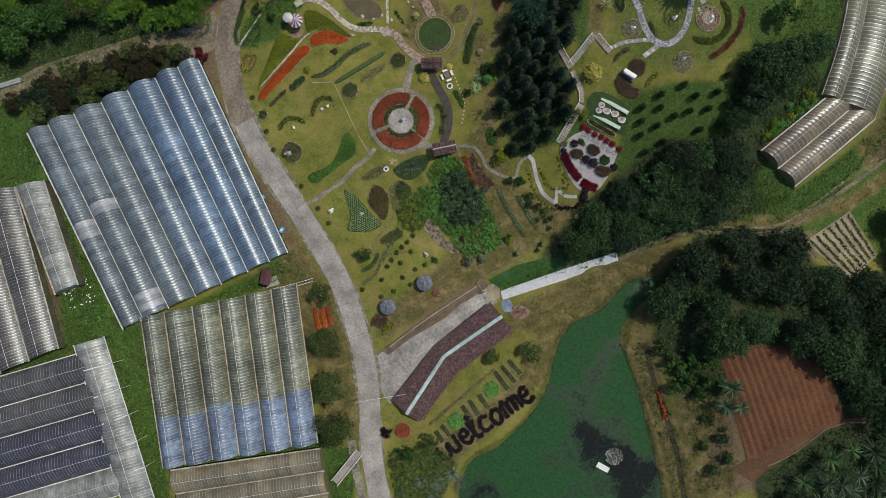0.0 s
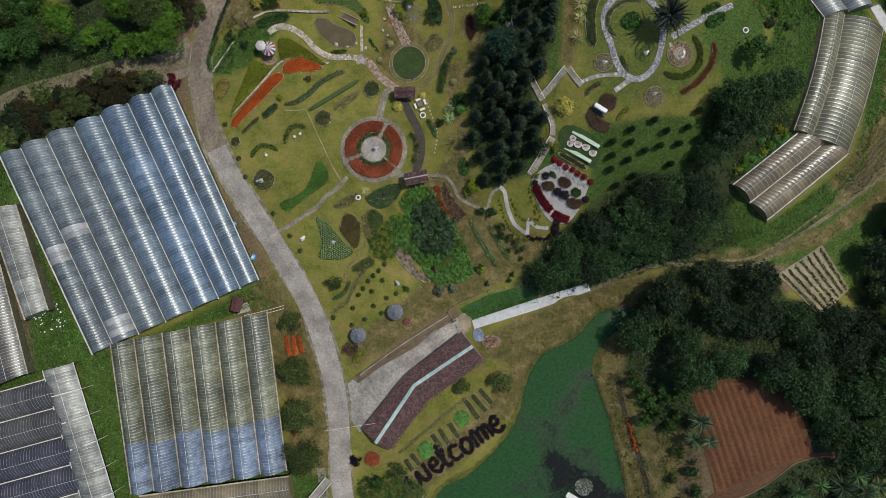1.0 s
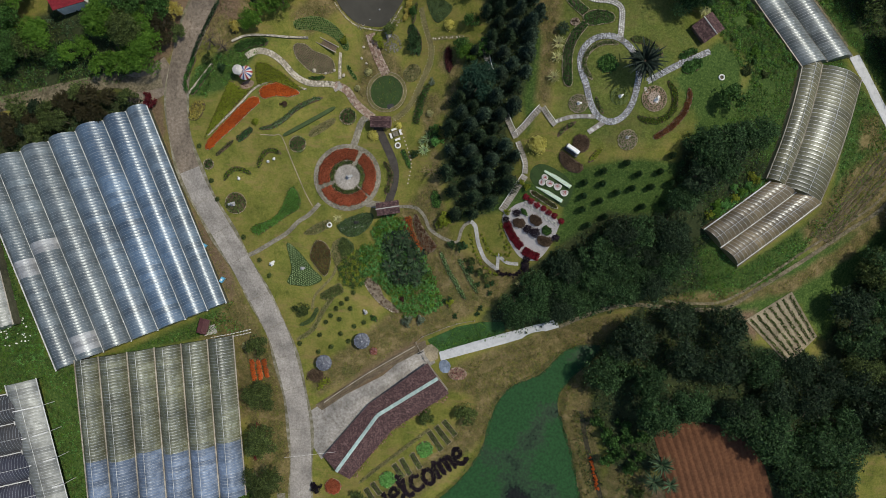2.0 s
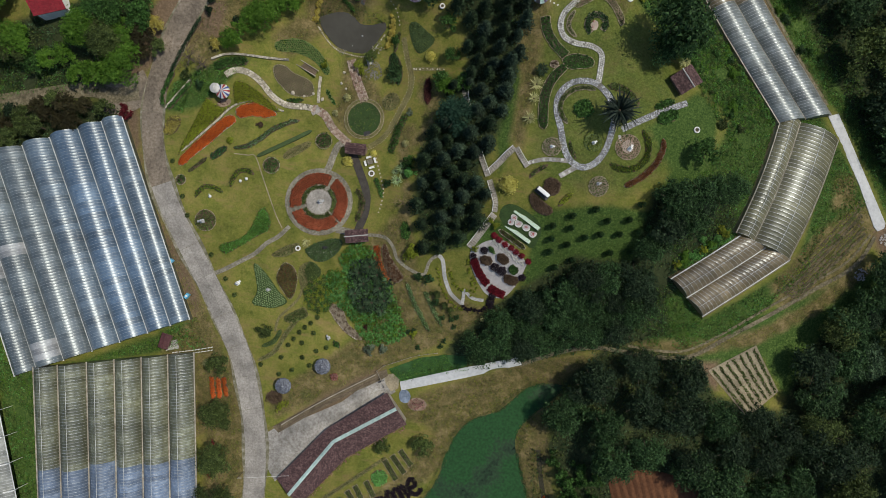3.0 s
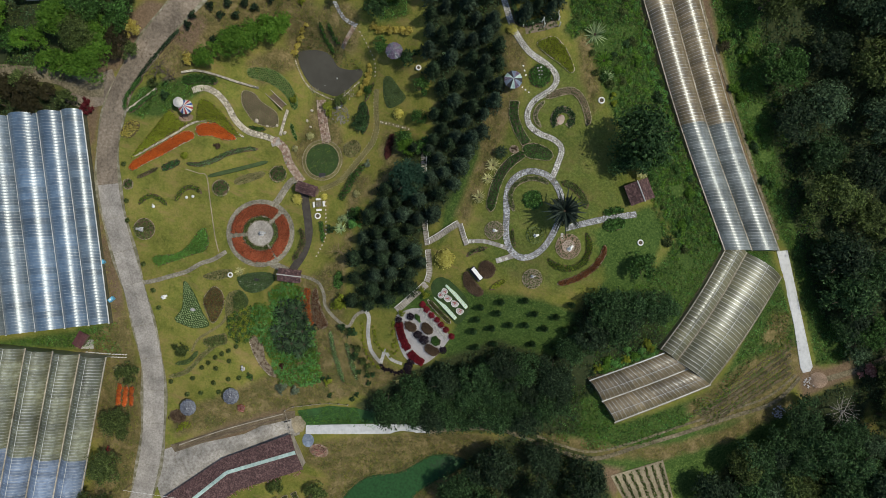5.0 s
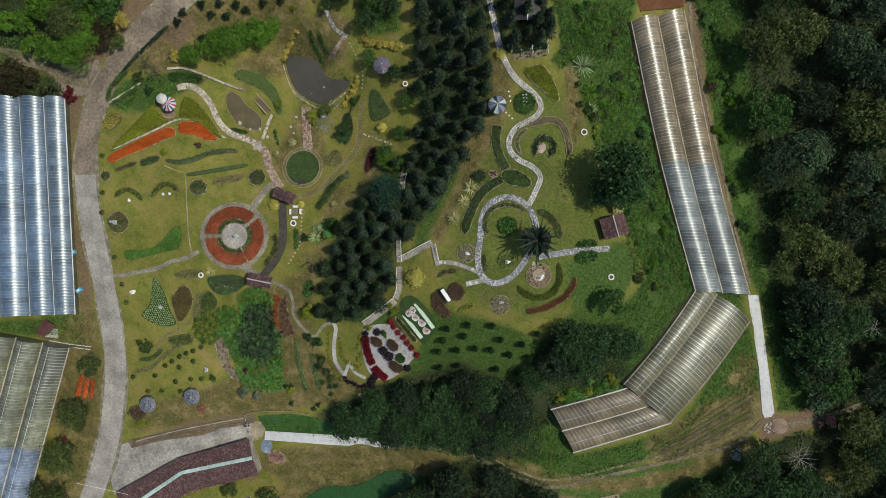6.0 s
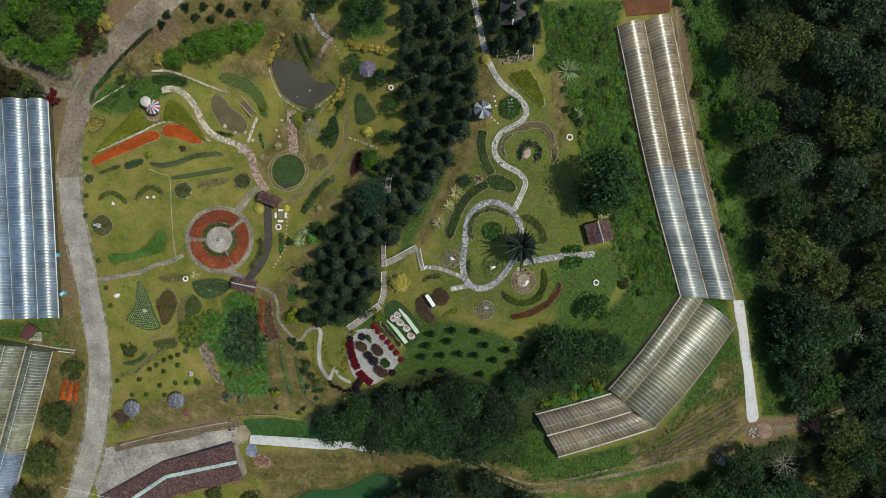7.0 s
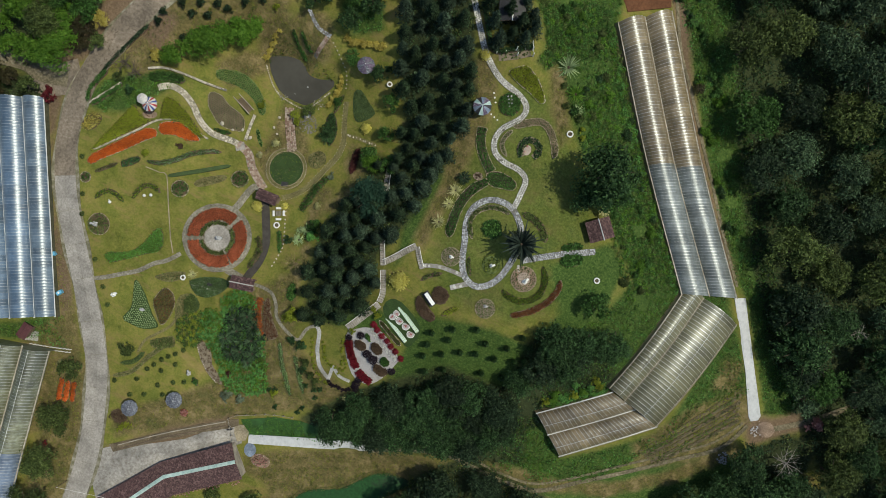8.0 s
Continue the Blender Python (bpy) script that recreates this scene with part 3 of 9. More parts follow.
# ---------------------------------------------------------------- ground
LUSH = [
    [(35.5, 105.2), (39.5, 107), (50, 111), (46, 96.6), (43.6, 93), (41, 93.4), (41.6, 96.6), (39.3, 100.6)],
    [(96, 66), (104.2, 65.6), (108.2, 60.2), (104, 57), (95, 61.5)],
    [(-106, 27), (-100.5, 27.5), (-88, 0), (-78, -18), (-86, -20), (-97, 8)],
    [(68.3, 10.3), (67.2, 18.7), (73.6, 23.2), (83.7, 15.4), (78.2, 9.8)],
    [(-50.4, 47.8), (-46.8, 53.5), (-36.5, 61), (-30.7, 61.4), (-34.8, 56.3), (-40.3, 49.4), (-45.2, 47.5)],
    [(-3.9, 90.5), (4.8, 93.3), (6.9, 88.1), (0.9, 85.5)],
    [(-116.6, -11.3), (-101.6, -11.1), (-92.9, -11), (-87.4, -8.2), (-86.6, -0.1), (-79.2, -16.3), (-72.7, -19), (-71.5, -27.2), (-68.2, -49.5), (-67, -63.5), (-71.2, -63.6), (-80.5, -21.7), (-88.6, -23.1), (-92.8, -24.5)],
    [(-75.2, -18.3), (-66.2, -16.2), (-48.8, -7.9), (-41.9, -3.8), (-33.7, -5.1), (-33.1, -7.8), (-42, -8.6), (-55.6, -12.1), (-67.5, -16.2)],
    [(39.5, 107.9), (52.2, 115.6), (53.5, 109.1), (70.6, 86.3), (91.4, 61.8), (85.9, 35.6), (72.6, 25.2), (69.4, 41.6), (76.5, 50.1), (79.7, 59.6), (72.1, 67.2), (57.6, 81.1), (45.9, 93.9)],
    [(74.4, 13.1), (83.9, 15), (103.1, 30.4), (104.9, 50.4), (108.6, 60.5), (118.3, 47), (108.7, 40.2), (104.6, 27.8), (93.7, 13.7), (79.9, 7.8), (68.6, 6.5)],
    [(63.6, 122), (70.2, 125.3), (92.7, 94.3), (109.7, 69.6), (108.8, 67.8), (104.5, 70.3), (76.1, 107.6)],
    [(-114.6, 52.2), (-91.5, 55.8), (-61.4, 53.4), (-65.9, 49.8), (-80.5, 49.1), (-101.2, 42.2), (-115.7, 34.6)],
    [(-115.6, 37.4), (-101.4, 37.4), (-100.8, 15.1), (-115.4, 13.7)],
    [(14.2, 22.2), (24.9, 31.4), (33.4, 31.1), (40.2, 34.2), (52.4, 37), (66, 37.3), (67, 27.4), (59.5, 25.5), (39, 17.6), (40, 28.5)],
    [(-31, -49.2), (-19.9, -47.6), (-22.7, -63.2), (-26.8, -63.2)],
    [(-45, -4.8), (-36.5, -0.4), (-37.6, -5.2), (-43.4, -9.3)],
    [(12.9, -7.4), (28.1, -3.1), (29.6, -4.5), (14.3, -9)],
    [(62.1, 125.6), (73.4, 131.1), (99.6, 94.5), (113, 77), (124.4, 58.3), (133.1, 52.4), (130.9, 47), (124.7, 44.4), (117.3, 55.3), (108.8, 67.8), (100.4, 78.7), (80.4, 104.2)],
    [(-70.2, -49.5), (-28.9, -44.3), (-28.2, -49.2), (-66.9, -54.9)],
    [(-113.3, -22.2), (-91.3, -21.8), (-85.9, -23.8), (-113.4, -34.6)],
]
DRY = [
    [(56, -34), (66, -34), (70, -44), (72, -56), (66, -64), (60, -60)],
    [(-9, 66), (-4, 63.5), (1, 57), (1.5, 49.5), (-6, 48), (-10, 51.5), (-8.8, 58)],
    [(-32.5, -8), (-26.5, -9.5), (-22.6, -22), (-20.6, -38), (-20.4, -47), (-29.2, -46), (-31.5, -25)],
    [(9.9, 63.5), (9.7, 59.1), (12.4, 55.7), (11.6, 51), (9.9, 46.7), (12.7, 47.2), (14.4, 51.4), (15, 58.2), (12.6, 61.6)],
    [(62, 7.6), (83.7, 9.3), (97, 13.7), (109.2, 22.1), (120.2, 34.4), (123.3, 33.6), (112.5, 21.2), (97.7, 11), (84.2, 7), (62.9, 3.5)],
    [(43.7, 94.1), (46.3, 94.1), (52.7, 84.1), (52.9, 79.4), (47, 88)],
    [(-18.8, 78.4), (-12.9, 81), (-14.5, 73.9), (-16.9, 72.9)],
    [(-23.4, 82), (-16.2, 86.4), (-14.1, 80.5), (-20.3, 79)],
    [(109.2, 52.1), (113.4, 53.8), (115, 47.1), (109.5, 45)],
    [(-45.5, 16), (-43.3, 17), (-34, 0.8), (-24.8, -15.8), (-21.1, -23), (-35.2, -29.4), (-43.4, -9.3), (-37, 0)],
    [(-47.5, 77), (-22.3, 88.1), (-21.1, 81.1), (-28, 74.1), (-35.1, 68.1), (-37.8, 60.8), (-40.4, 57.6), (-44.1, 61.3)],
    [(-14.5, 81.6), (-10.8, 86.8), (-5.1, 86.5), (-2.7, 80.1), (-7.9, 74.9), (-12.9, 77.2)],
    [(6.7, 4), (13.7, 16.2), (20.6, 13.5), (33.4, 10.2), (24.5, 2.8), (5.7, -8.5), (-14.6, -21.6), (-17.3, -16.9), (-4.8, -7)],
    [(14.4, -15.7), (27, -10.1), (42, -3), (52.7, -0.1), (50.3, -5.7), (43.6, -7.1), (37, -14.2), (30.1, -18.5), (25.9, -29.8), (16.1, -40.9), (0.8, -53.3), (-3.3, -48.9), (16, -33.9), (24.4, -21.4)],
    [(-38.3, 77.1), (-16.4, 86.9), (-10.5, 78.2), (-16.1, 70.6), (-21.7, 63.8), (-25.6, 67.3), (-18.8, 74.5), (-19.5, 80.6), (-31, 75.2)],
    [(2.1, 22.5), (12, 34), (3.8, 50.8), (9.5, 51.7), (9, 37), (15, 16.8), (10.7, 8.8)],
    [(45, -0.6), (67.7, 5.3), (82.3, 5.8), (85, -0.4), (40.4, -21.7), (15.2, -18.5), (18.6, -12.5)],
    [(43.9, -16.9), (50.5, -12.6), (54.3, -34.5), (61.2, -56.3), (54.9, -62.4), (50.5, -43), (45.3, -26.7)],
    [(98.2, 25.2), (107.4, 39.7), (117.7, 48.2), (122.1, 41.1), (118.3, 31.9), (102.5, 20.5)],
    [(24.8, 87.6), (31.6, 90), (35.1, 85.2), (36.3, 76.8), (35.2, 67.1), (34.3, 47.8), (32.2, 49.5), (32.8, 63.5)],
]
BARE = [
    [(-58.2, 44.5), (-55, 46), (-54.4, 38), (-50, 26), (-43.5, 15.5), (-36.8, 5.4), (-37, 0.5), (-45, 15), (-51.5, 29)],
    [(64.9, -38.3), (69.3, -38.0), (71.2, -47.0), (72.0, -50.3), (63.9, -50.8), (64.3, -44.1)],
    [(-52.6, 69.6), (-47.9, 72.8), (-44.0, 73.4), (-48.4, 65.3), (-51.5, 59.8), (-54.7, 60.6)],
    [(-62.3, 51.9), (-55.1, 58.0), (-55.1, 51.6), (-56.0, 44.4), (-60.2, 45.1), (-66.5, 49.5)],
    [(52.5, 107.1), (53.7, 107.9), (71.9, 87), (91.9, 62.7), (90.2, 62), (70.6, 85.6)],
    [(120.8, 42.1), (127.6, 44.2), (144.9, 59.8), (146.7, 56.9), (129.3, 40.4), (124, 35.9)],
    [(-16, -25.2), (-10.6, -24.3), (6.7, -11.2), (9.1, -6.3), (-5.4, -16.2), (-13.5, -24.1)],
    [(67.6, -55.8), (89, -42.7), (107.3, -39.4), (107.6, -43.6), (90.7, -45.5), (74.1, -56.9)],
    [(83.3, 4.4), (88.8, 5.3), (89.9, -1.3), (85.4, 0.6)],
    [(61.4, 123.8), (63.8, 125), (74.9, 107), (104.5, 70.3), (103.1, 69.7), (73, 106.1)],
    [(-99, -5.6), (-93, -8.3), (-91.3, -21.8), (-93.4, -21.8)],
    [(-58.3, 62.9), (-49.9, 73.4), (-47.6, 71.1), (-49, 63.3), (-53.5, 55.9), (-57.3, 56)],
    [(-43.4, 67), (-40.9, 73.3), (-36.7, 72.6), (-37.9, 64.8)],
]
GREENER = [
    [(68.9, 5.9), (82.4, 5.5), (91.5, 11.8), (109.4, 25), (119.9, 31.8), (122.8, 29.2), (112.8, 12.9), (76.7, -1.8)],
    [(-77.2, -20.6), (-66.2, -16.2), (-39.2, -2.6), (-33, -5.3), (-42, -8.6), (-70.7, -17.9)],
    [(81.5, 6.6), (97.7, 11), (112.5, 21.2), (123.3, 33.6), (130.6, 30.7), (134.9, 11.9), (112.5, -3.6), (105.7, 1), (97.5, 11.6), (86.2, 4.2)],
    [(60.6, 13), (83.2, 11.4), (96.2, 16.4), (108.1, 25.4), (109, 22.7), (97, 13.7), (83.7, 9.3), (62, 7.6)],
    [(60.8, 55.3), (71.6, 64.8), (76.2, 60.8), (75.9, 49.9), (74.6, 43.8), (64.8, 39.6), (67.1, 46.1)],
    [(25.3, 63.4), (29.3, 71.6), (32.1, 80.3), (34, 74.6), (32.3, 64.7), (31.6, 49.3), (30.7, 42.1)],
]
MILD = [
    [(34, 44), (33.5, 60), (36, 92), (46, 91), (58, 82), (67, 70), (72, 62), (70, 46), (58, 38), (40, 37)],
]
# Ground below trees: dark litter and undergrowth soil, with tree shade coloured in.
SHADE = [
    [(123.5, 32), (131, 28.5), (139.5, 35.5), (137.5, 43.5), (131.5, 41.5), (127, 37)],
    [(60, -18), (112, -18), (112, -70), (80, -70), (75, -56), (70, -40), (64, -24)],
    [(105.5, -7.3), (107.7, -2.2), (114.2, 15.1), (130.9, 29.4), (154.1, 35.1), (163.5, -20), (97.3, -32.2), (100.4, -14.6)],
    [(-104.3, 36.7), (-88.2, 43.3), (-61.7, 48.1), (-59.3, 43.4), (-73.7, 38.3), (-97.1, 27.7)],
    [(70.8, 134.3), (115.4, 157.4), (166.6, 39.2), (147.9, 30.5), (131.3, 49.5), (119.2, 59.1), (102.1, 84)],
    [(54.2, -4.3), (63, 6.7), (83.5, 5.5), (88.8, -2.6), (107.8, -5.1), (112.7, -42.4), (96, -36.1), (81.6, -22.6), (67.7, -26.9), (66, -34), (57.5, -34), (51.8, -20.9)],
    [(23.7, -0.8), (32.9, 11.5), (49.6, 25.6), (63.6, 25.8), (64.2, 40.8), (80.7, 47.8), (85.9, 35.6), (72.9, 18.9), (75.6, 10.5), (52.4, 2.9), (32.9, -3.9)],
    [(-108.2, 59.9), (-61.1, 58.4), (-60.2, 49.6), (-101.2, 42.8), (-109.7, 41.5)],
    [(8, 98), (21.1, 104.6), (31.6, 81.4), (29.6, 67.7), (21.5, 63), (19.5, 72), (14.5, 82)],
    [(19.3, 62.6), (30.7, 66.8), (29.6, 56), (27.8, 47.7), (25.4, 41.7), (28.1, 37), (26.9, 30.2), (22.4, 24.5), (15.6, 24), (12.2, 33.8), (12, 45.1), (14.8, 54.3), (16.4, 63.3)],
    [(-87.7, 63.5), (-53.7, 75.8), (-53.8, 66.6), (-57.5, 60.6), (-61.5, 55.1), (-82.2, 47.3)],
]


def axis(lo, hi, step):
    core = np.arange(lo, hi + step / 2, step)
    far = step * np.cumsum(1.35 ** np.arange(1, 22))
    return np.concatenate([lo - far[::-1], core, hi + far])


def build_ground():
    xs, ys = axis(-125, 170, 1.4), axis(-95, 150, 1.4)
    X, Y = np.meshgrid(xs, ys)
    X, Y = X.ravel(), Y.ravel()
    Z = heights(X, Y)
    Z = Z + 0.07 * np.sin(X * 0.9 + 2 * np.sin(Y * 0.31)) * np.sin(Y * 0.8 + np.sin(X * 0.4)) - 0.06
    w, h = len(xs), len(ys)
    i = (np.arange(h - 1)[:, None] * w + np.arange(w - 1)).ravel()
    F = np.stack([i, i + 1, i + 1 + w, i + w], 1)
    m = bpy.data.materials.new("meadow")
    m.use_nodes = True
    ob = new("ground", to_mesh("ground", (np.stack([X, Y, Z], 1), F), m, True))
    kinds = ob.data.color_attributes.new("cover", "FLOAT_COLOR", "POINT")
    cover = np.zeros((len(X), 4))
    core = (X > -130) & (X < 172) & (Y > -100) & (Y < 152)
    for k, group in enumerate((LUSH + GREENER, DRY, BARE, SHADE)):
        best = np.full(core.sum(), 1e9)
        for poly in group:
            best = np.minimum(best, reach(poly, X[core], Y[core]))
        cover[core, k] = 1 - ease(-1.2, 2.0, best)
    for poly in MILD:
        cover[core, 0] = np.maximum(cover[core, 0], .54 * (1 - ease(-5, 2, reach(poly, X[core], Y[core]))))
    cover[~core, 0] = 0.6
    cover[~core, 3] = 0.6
    kinds.data.foreach_set("color", cover.ravel())
    n, l = m.node_tree.nodes, m.node_tree.links
    b = n["Principled BSDF"]
    co = n.new("ShaderNodeTexCoord")

    def noise_tex(scale, detail=6, rough=.65):
        t = n.new("ShaderNodeTexNoise")
        t.inputs["Scale"].default_value, t.inputs["Detail"].default_value, t.inputs["Roughness"].default_value = scale, detail, rough
        l.new(co.outputs["Object"], t.inputs["Vector"])
        return t.outputs[0]

    def tones(fac, cols, lo=.32, hi=.68):
        r = n.new("ShaderNodeValToRGB")
        els = r.color_ramp.elements
        for k, c in enumerate(cols):
            p = lo + (hi - lo) * k / (len(cols) - 1)
            e = els[k] if k < 2 else els.new(p)
            e.position, e.color = p, (*c, 1)
        l.new(fac, r.inputs[0])
        return r.outputs[0]

    fine, mid, broad = noise_tex(2.0, 10, .8), noise_tex(.35, 8, .7), noise_tex(.06, 4)
    at = n.new("ShaderNodeAttribute")
    at.attribute_name = "cover"
    sep = n.new("ShaderNodeSeparateColor")
    l.new(at.outputs["Color"], sep.inputs[0])
    lawn_fine = tones(fine, [(0.0652, 0.0779, 0.0148), (0.1632, 0.1705, 0.0348), (0.279, 0.2579, 0.0716)], .4, .6)
    lawn_mid = tones(mid, [(0.087, 0.1137, 0.0195), (0.1618, 0.1632, 0.0318), (0.2623, 0.2021, 0.069)], .36, .64)
    mix0 = n.new("ShaderNodeMix")
    mix0.data_type = "RGBA"
    mix0.inputs[0].default_value = .5
    l.new(lawn_fine, mix0.inputs[6])
    l.new(lawn_mid, mix0.inputs[7])
    worn = tones(noise_tex(.16, 8, .75), [(0.0526, 0.0822, 0.0148), (0.1527, 0.1579, 0.0337), (0.2369, 0.1769, 0.0716)], .38, .63)
    mixw = n.new("ShaderNodeMix")
    mixw.data_type = "RGBA"
    mixw.inputs[0].default_value = .45
    l.new(mix0.outputs[2], mixw.inputs[6])
    l.new(worn, mixw.inputs[7])
    run = n.new("ShaderNodeMapping")
    run.inputs["Rotation"].default_value, run.inputs["Scale"].default_value = (0, 0, radians(38)), (.34, 1.25, 1)
    l.new(co.outputs["Object"], run.inputs["Vector"])
    trail = n.new("ShaderNodeTexNoise")
    trail.inputs["Scale"].default_value, trail.inputs["Detail"].default_value, trail.inputs["Roughness"].default_value = .42, 9, .72
    l.new(run.outputs[0], trail.inputs["Vector"])
    part_worn = n.new("ShaderNodeMapRange")
    part_worn.inputs[1].default_value, part_worn.inputs[2].default_value, part_worn.inputs[4].default_value = .53, .68, .75
    l.new(trail.outputs[0], part_worn.inputs[0])
    trodden = n.new("ShaderNodeMix")
    trodden.data_type = "RGBA"
    trodden.inputs[7].default_value = (.215, .152, .068, 1)
    l.new(part_worn.outputs[0], trodden.inputs[0])
    l.new(mixw.outputs[2], trodden.inputs[6])
    now = trodden.outputs[2]
    lush = tones(fine, [(.02, .045, .01), (.05, .092, .02), (.115, .16, .042)], .36, .64)
    dry = tones(fine, [(.05, .045, .016), (.125, .105, .04), (.25, .205, .1)], .38, .62)
    dry_mid = tones(mid, [(.055, .07, .02), (.135, .11, .042), (.29, .22, .115)], .36, .64)
    mix1 = n.new("ShaderNodeMix")
    mix1.data_type = "RGBA"
    mix1.inputs[0].default_value = .55
    l.new(dry, mix1.inputs[6])
    l.new(dry_mid, mix1.inputs[7])
    dry = mix1.outputs[2]
    bare = tones(fine, [(.09, .062, .038), (.155, .108, .068), (.22, .16, .11)])
    # darkest tones: litter, plus the trees' shade put into the ground colour
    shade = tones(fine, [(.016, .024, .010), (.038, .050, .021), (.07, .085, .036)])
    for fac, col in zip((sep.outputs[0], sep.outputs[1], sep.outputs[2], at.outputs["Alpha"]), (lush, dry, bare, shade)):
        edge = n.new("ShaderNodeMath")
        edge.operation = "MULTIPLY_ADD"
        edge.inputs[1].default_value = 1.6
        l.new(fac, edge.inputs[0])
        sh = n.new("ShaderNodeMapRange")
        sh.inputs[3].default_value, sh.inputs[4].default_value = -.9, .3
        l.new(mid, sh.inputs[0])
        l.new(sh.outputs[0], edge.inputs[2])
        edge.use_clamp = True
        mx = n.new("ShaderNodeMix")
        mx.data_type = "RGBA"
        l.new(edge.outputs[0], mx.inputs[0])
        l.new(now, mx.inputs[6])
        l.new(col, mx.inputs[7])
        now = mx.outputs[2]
    lev = n.new("ShaderNodeMapRange")
    lev.inputs[1].default_value, lev.inputs[2].default_value, lev.inputs[3].default_value, lev.inputs[4].default_value = .3, .7, .78, 1.18
    l.new(broad, lev.inputs[0])
    hsv = n.new("ShaderNodeHueSaturation")
    l.new(now, hsv.inputs["Color"])
    l.new(lev.outputs[0], hsv.inputs["Value"])
    l.new(hsv.outputs[0], b.inputs["Base Color"])
    b.inputs["Roughness"].default_value, b.inputs["Specular IOR Level"].default_value = .95, .15
    bn = n.new("ShaderNodeBump")
    bn.inputs["Strength"].default_value, bn.inputs["Distance"].default_value = .9, .2
    l.new(noise_tex(2.2, 8), bn.inputs["Height"])
    l.new(bn.outputs[0], b.inputs["Normal"])
    return tagged(ob, "rolling lawn and meadow with dry, weedy and painted shade patches", "ground", kind="structure")


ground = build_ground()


# ---------------------------------------------------------------- water
def water_material(name, dark, weed, amount, drift=0.0):
    m = bpy.data.materials.new(name)
    m.use_nodes = True
    n, l = m.node_tree.nodes, m.node_tree.links
    b = n["Principled BSDF"]
    co = n.new("ShaderNodeTexCoord")
    a, f = n.new("ShaderNodeTexNoise"), n.new("ShaderNodeTexNoise")
    a.inputs["Scale"].default_value, a.inputs["Detail"].default_value = .07, 7
    f.inputs["Scale"].default_value, f.inputs["Detail"].default_value = 1.6, 8
    l.new(co.outputs["Object"], a.inputs["Vector"])
    l.new(co.outputs["Object"], f.inputs["Vector"])
    mixed = n.new("ShaderNodeMath")
    mixed.operation = "MULTIPLY_ADD"
    mixed.inputs[1].default_value = .13
    l.new(f.outputs[0], mixed.inputs[0])
    l.new(a.outputs[0], mixed.inputs[2])
    if drift:
        # the wind has driven the weed towards the north-western shore
        place = n.new("ShaderNodeSeparateXYZ")
        l.new(co.outputs["Object"], place.inputs[0])
        east, south, level = (n.new("ShaderNodeMath") for _ in range(3))
        for node, k in ((east, -drift), (south, drift)):
            node.operation = "MULTIPLY_ADD"
            node.inputs[1].default_value = k
        level.operation = "ADD"
        level.inputs[1].default_value = drift * 72
        l.new(place.outputs[0], east.inputs[0])
        l.new(place.outputs[1], south.inputs[0])
        l.new(mixed.outputs[0], east.inputs[2])
        l.new(east.outputs[0], south.inputs[2])
        l.new(south.outputs[0], level.inputs[0])
        mixed = level
    r = n.new("ShaderNodeValToRGB")
    r.color_ramp.elements[0].position, r.color_ramp.elements[1].position = amount, amount + .14
    r.color_ramp.elements[0].color, r.color_ramp.elements[1].color = (*dark, 1), (*weed, 1)
    l.new(mixed.outputs[0], r.inputs[0])
    var = n.new("ShaderNodeMapRange")
    var.inputs[1].default_value, var.inputs[2].default_value, var.inputs[3].default_value, var.inputs[4].default_value = .32, .68, .72, 1.25
    l.new(f.outputs[0], var.inputs[0])
    hsv = n.new("ShaderNodeHueSaturation")
    l.new(r.outputs[0], hsv.inputs["Color"])
    l.new(var.outputs[0], hsv.inputs["Value"])
    l.new(hsv.outputs[0], b.inputs["Base Color"])
    rough = n.new("ShaderNodeMapRange")
    rough.inputs[1].default_value, rough.inputs[2].default_value, rough.inputs[3].default_value, rough.inputs[4].default_value = amount, amount + .14, .1, .8
    l.new(mixed.outputs[0], rough.inputs[0])
    l.new(rough.outputs[0], b.inputs["Roughness"])
    b.inputs["IOR"].default_value = 1.33
    return m


def flat(poly, z):
    P = [Vector((float(a), float(b))) for a, b in poly]
    v, _, f, *_ = delaunay_2d_cdt(P, [], [list(range(len(P)))], 1, 1e-5)
    return [(p.x, p.y, z) for p in v], [tuple(q) for q in f]


def swell(P, d):
    return np.asarray(P) - normals_2d(np.asarray(P), True) * d


GREEN_WATER = water_material("green_water", (.012, .014, .012), (.014, .06, .017), .41, .0036)
POND_WATER = material("pond_water", [(.05, .047, .036), (.062, .058, .046), (.072, .068, .055)], .16, .14, .02, 3, stain=.08, detail=3)
side = 1 if reach(LAKE, *[np.array([v]) for v in swell(LAKE, 1.0)[0]])[0] > 0 else -1
tagged(new("lake", to_mesh("lake", flat(swell(LAKE, 1.0 * side), LAKE_LEVEL), GREEN_WATER)), "still lake covered with green water weed", "lake", kind="structure")
tagged(new("pond", to_mesh("pond", flat(swell(POND, 0.15 * side), POND_LEVEL), POND_WATER)), "murky grey-brown garden pond", "pond", kind="structure")
BROOK_WATER = material("brook_water", [(.048, .041, .034), (.066, .057, .047), (.082, .072, .06)], 1, .25, .1, 4, stain=.15)
tagged(new("brook", to_mesh("brook", ribbon(BROOK, 1.9, .03, .2), BROOK_WATER)), "narrow dark garden brook between grassy banks", "brook", kind="structure")

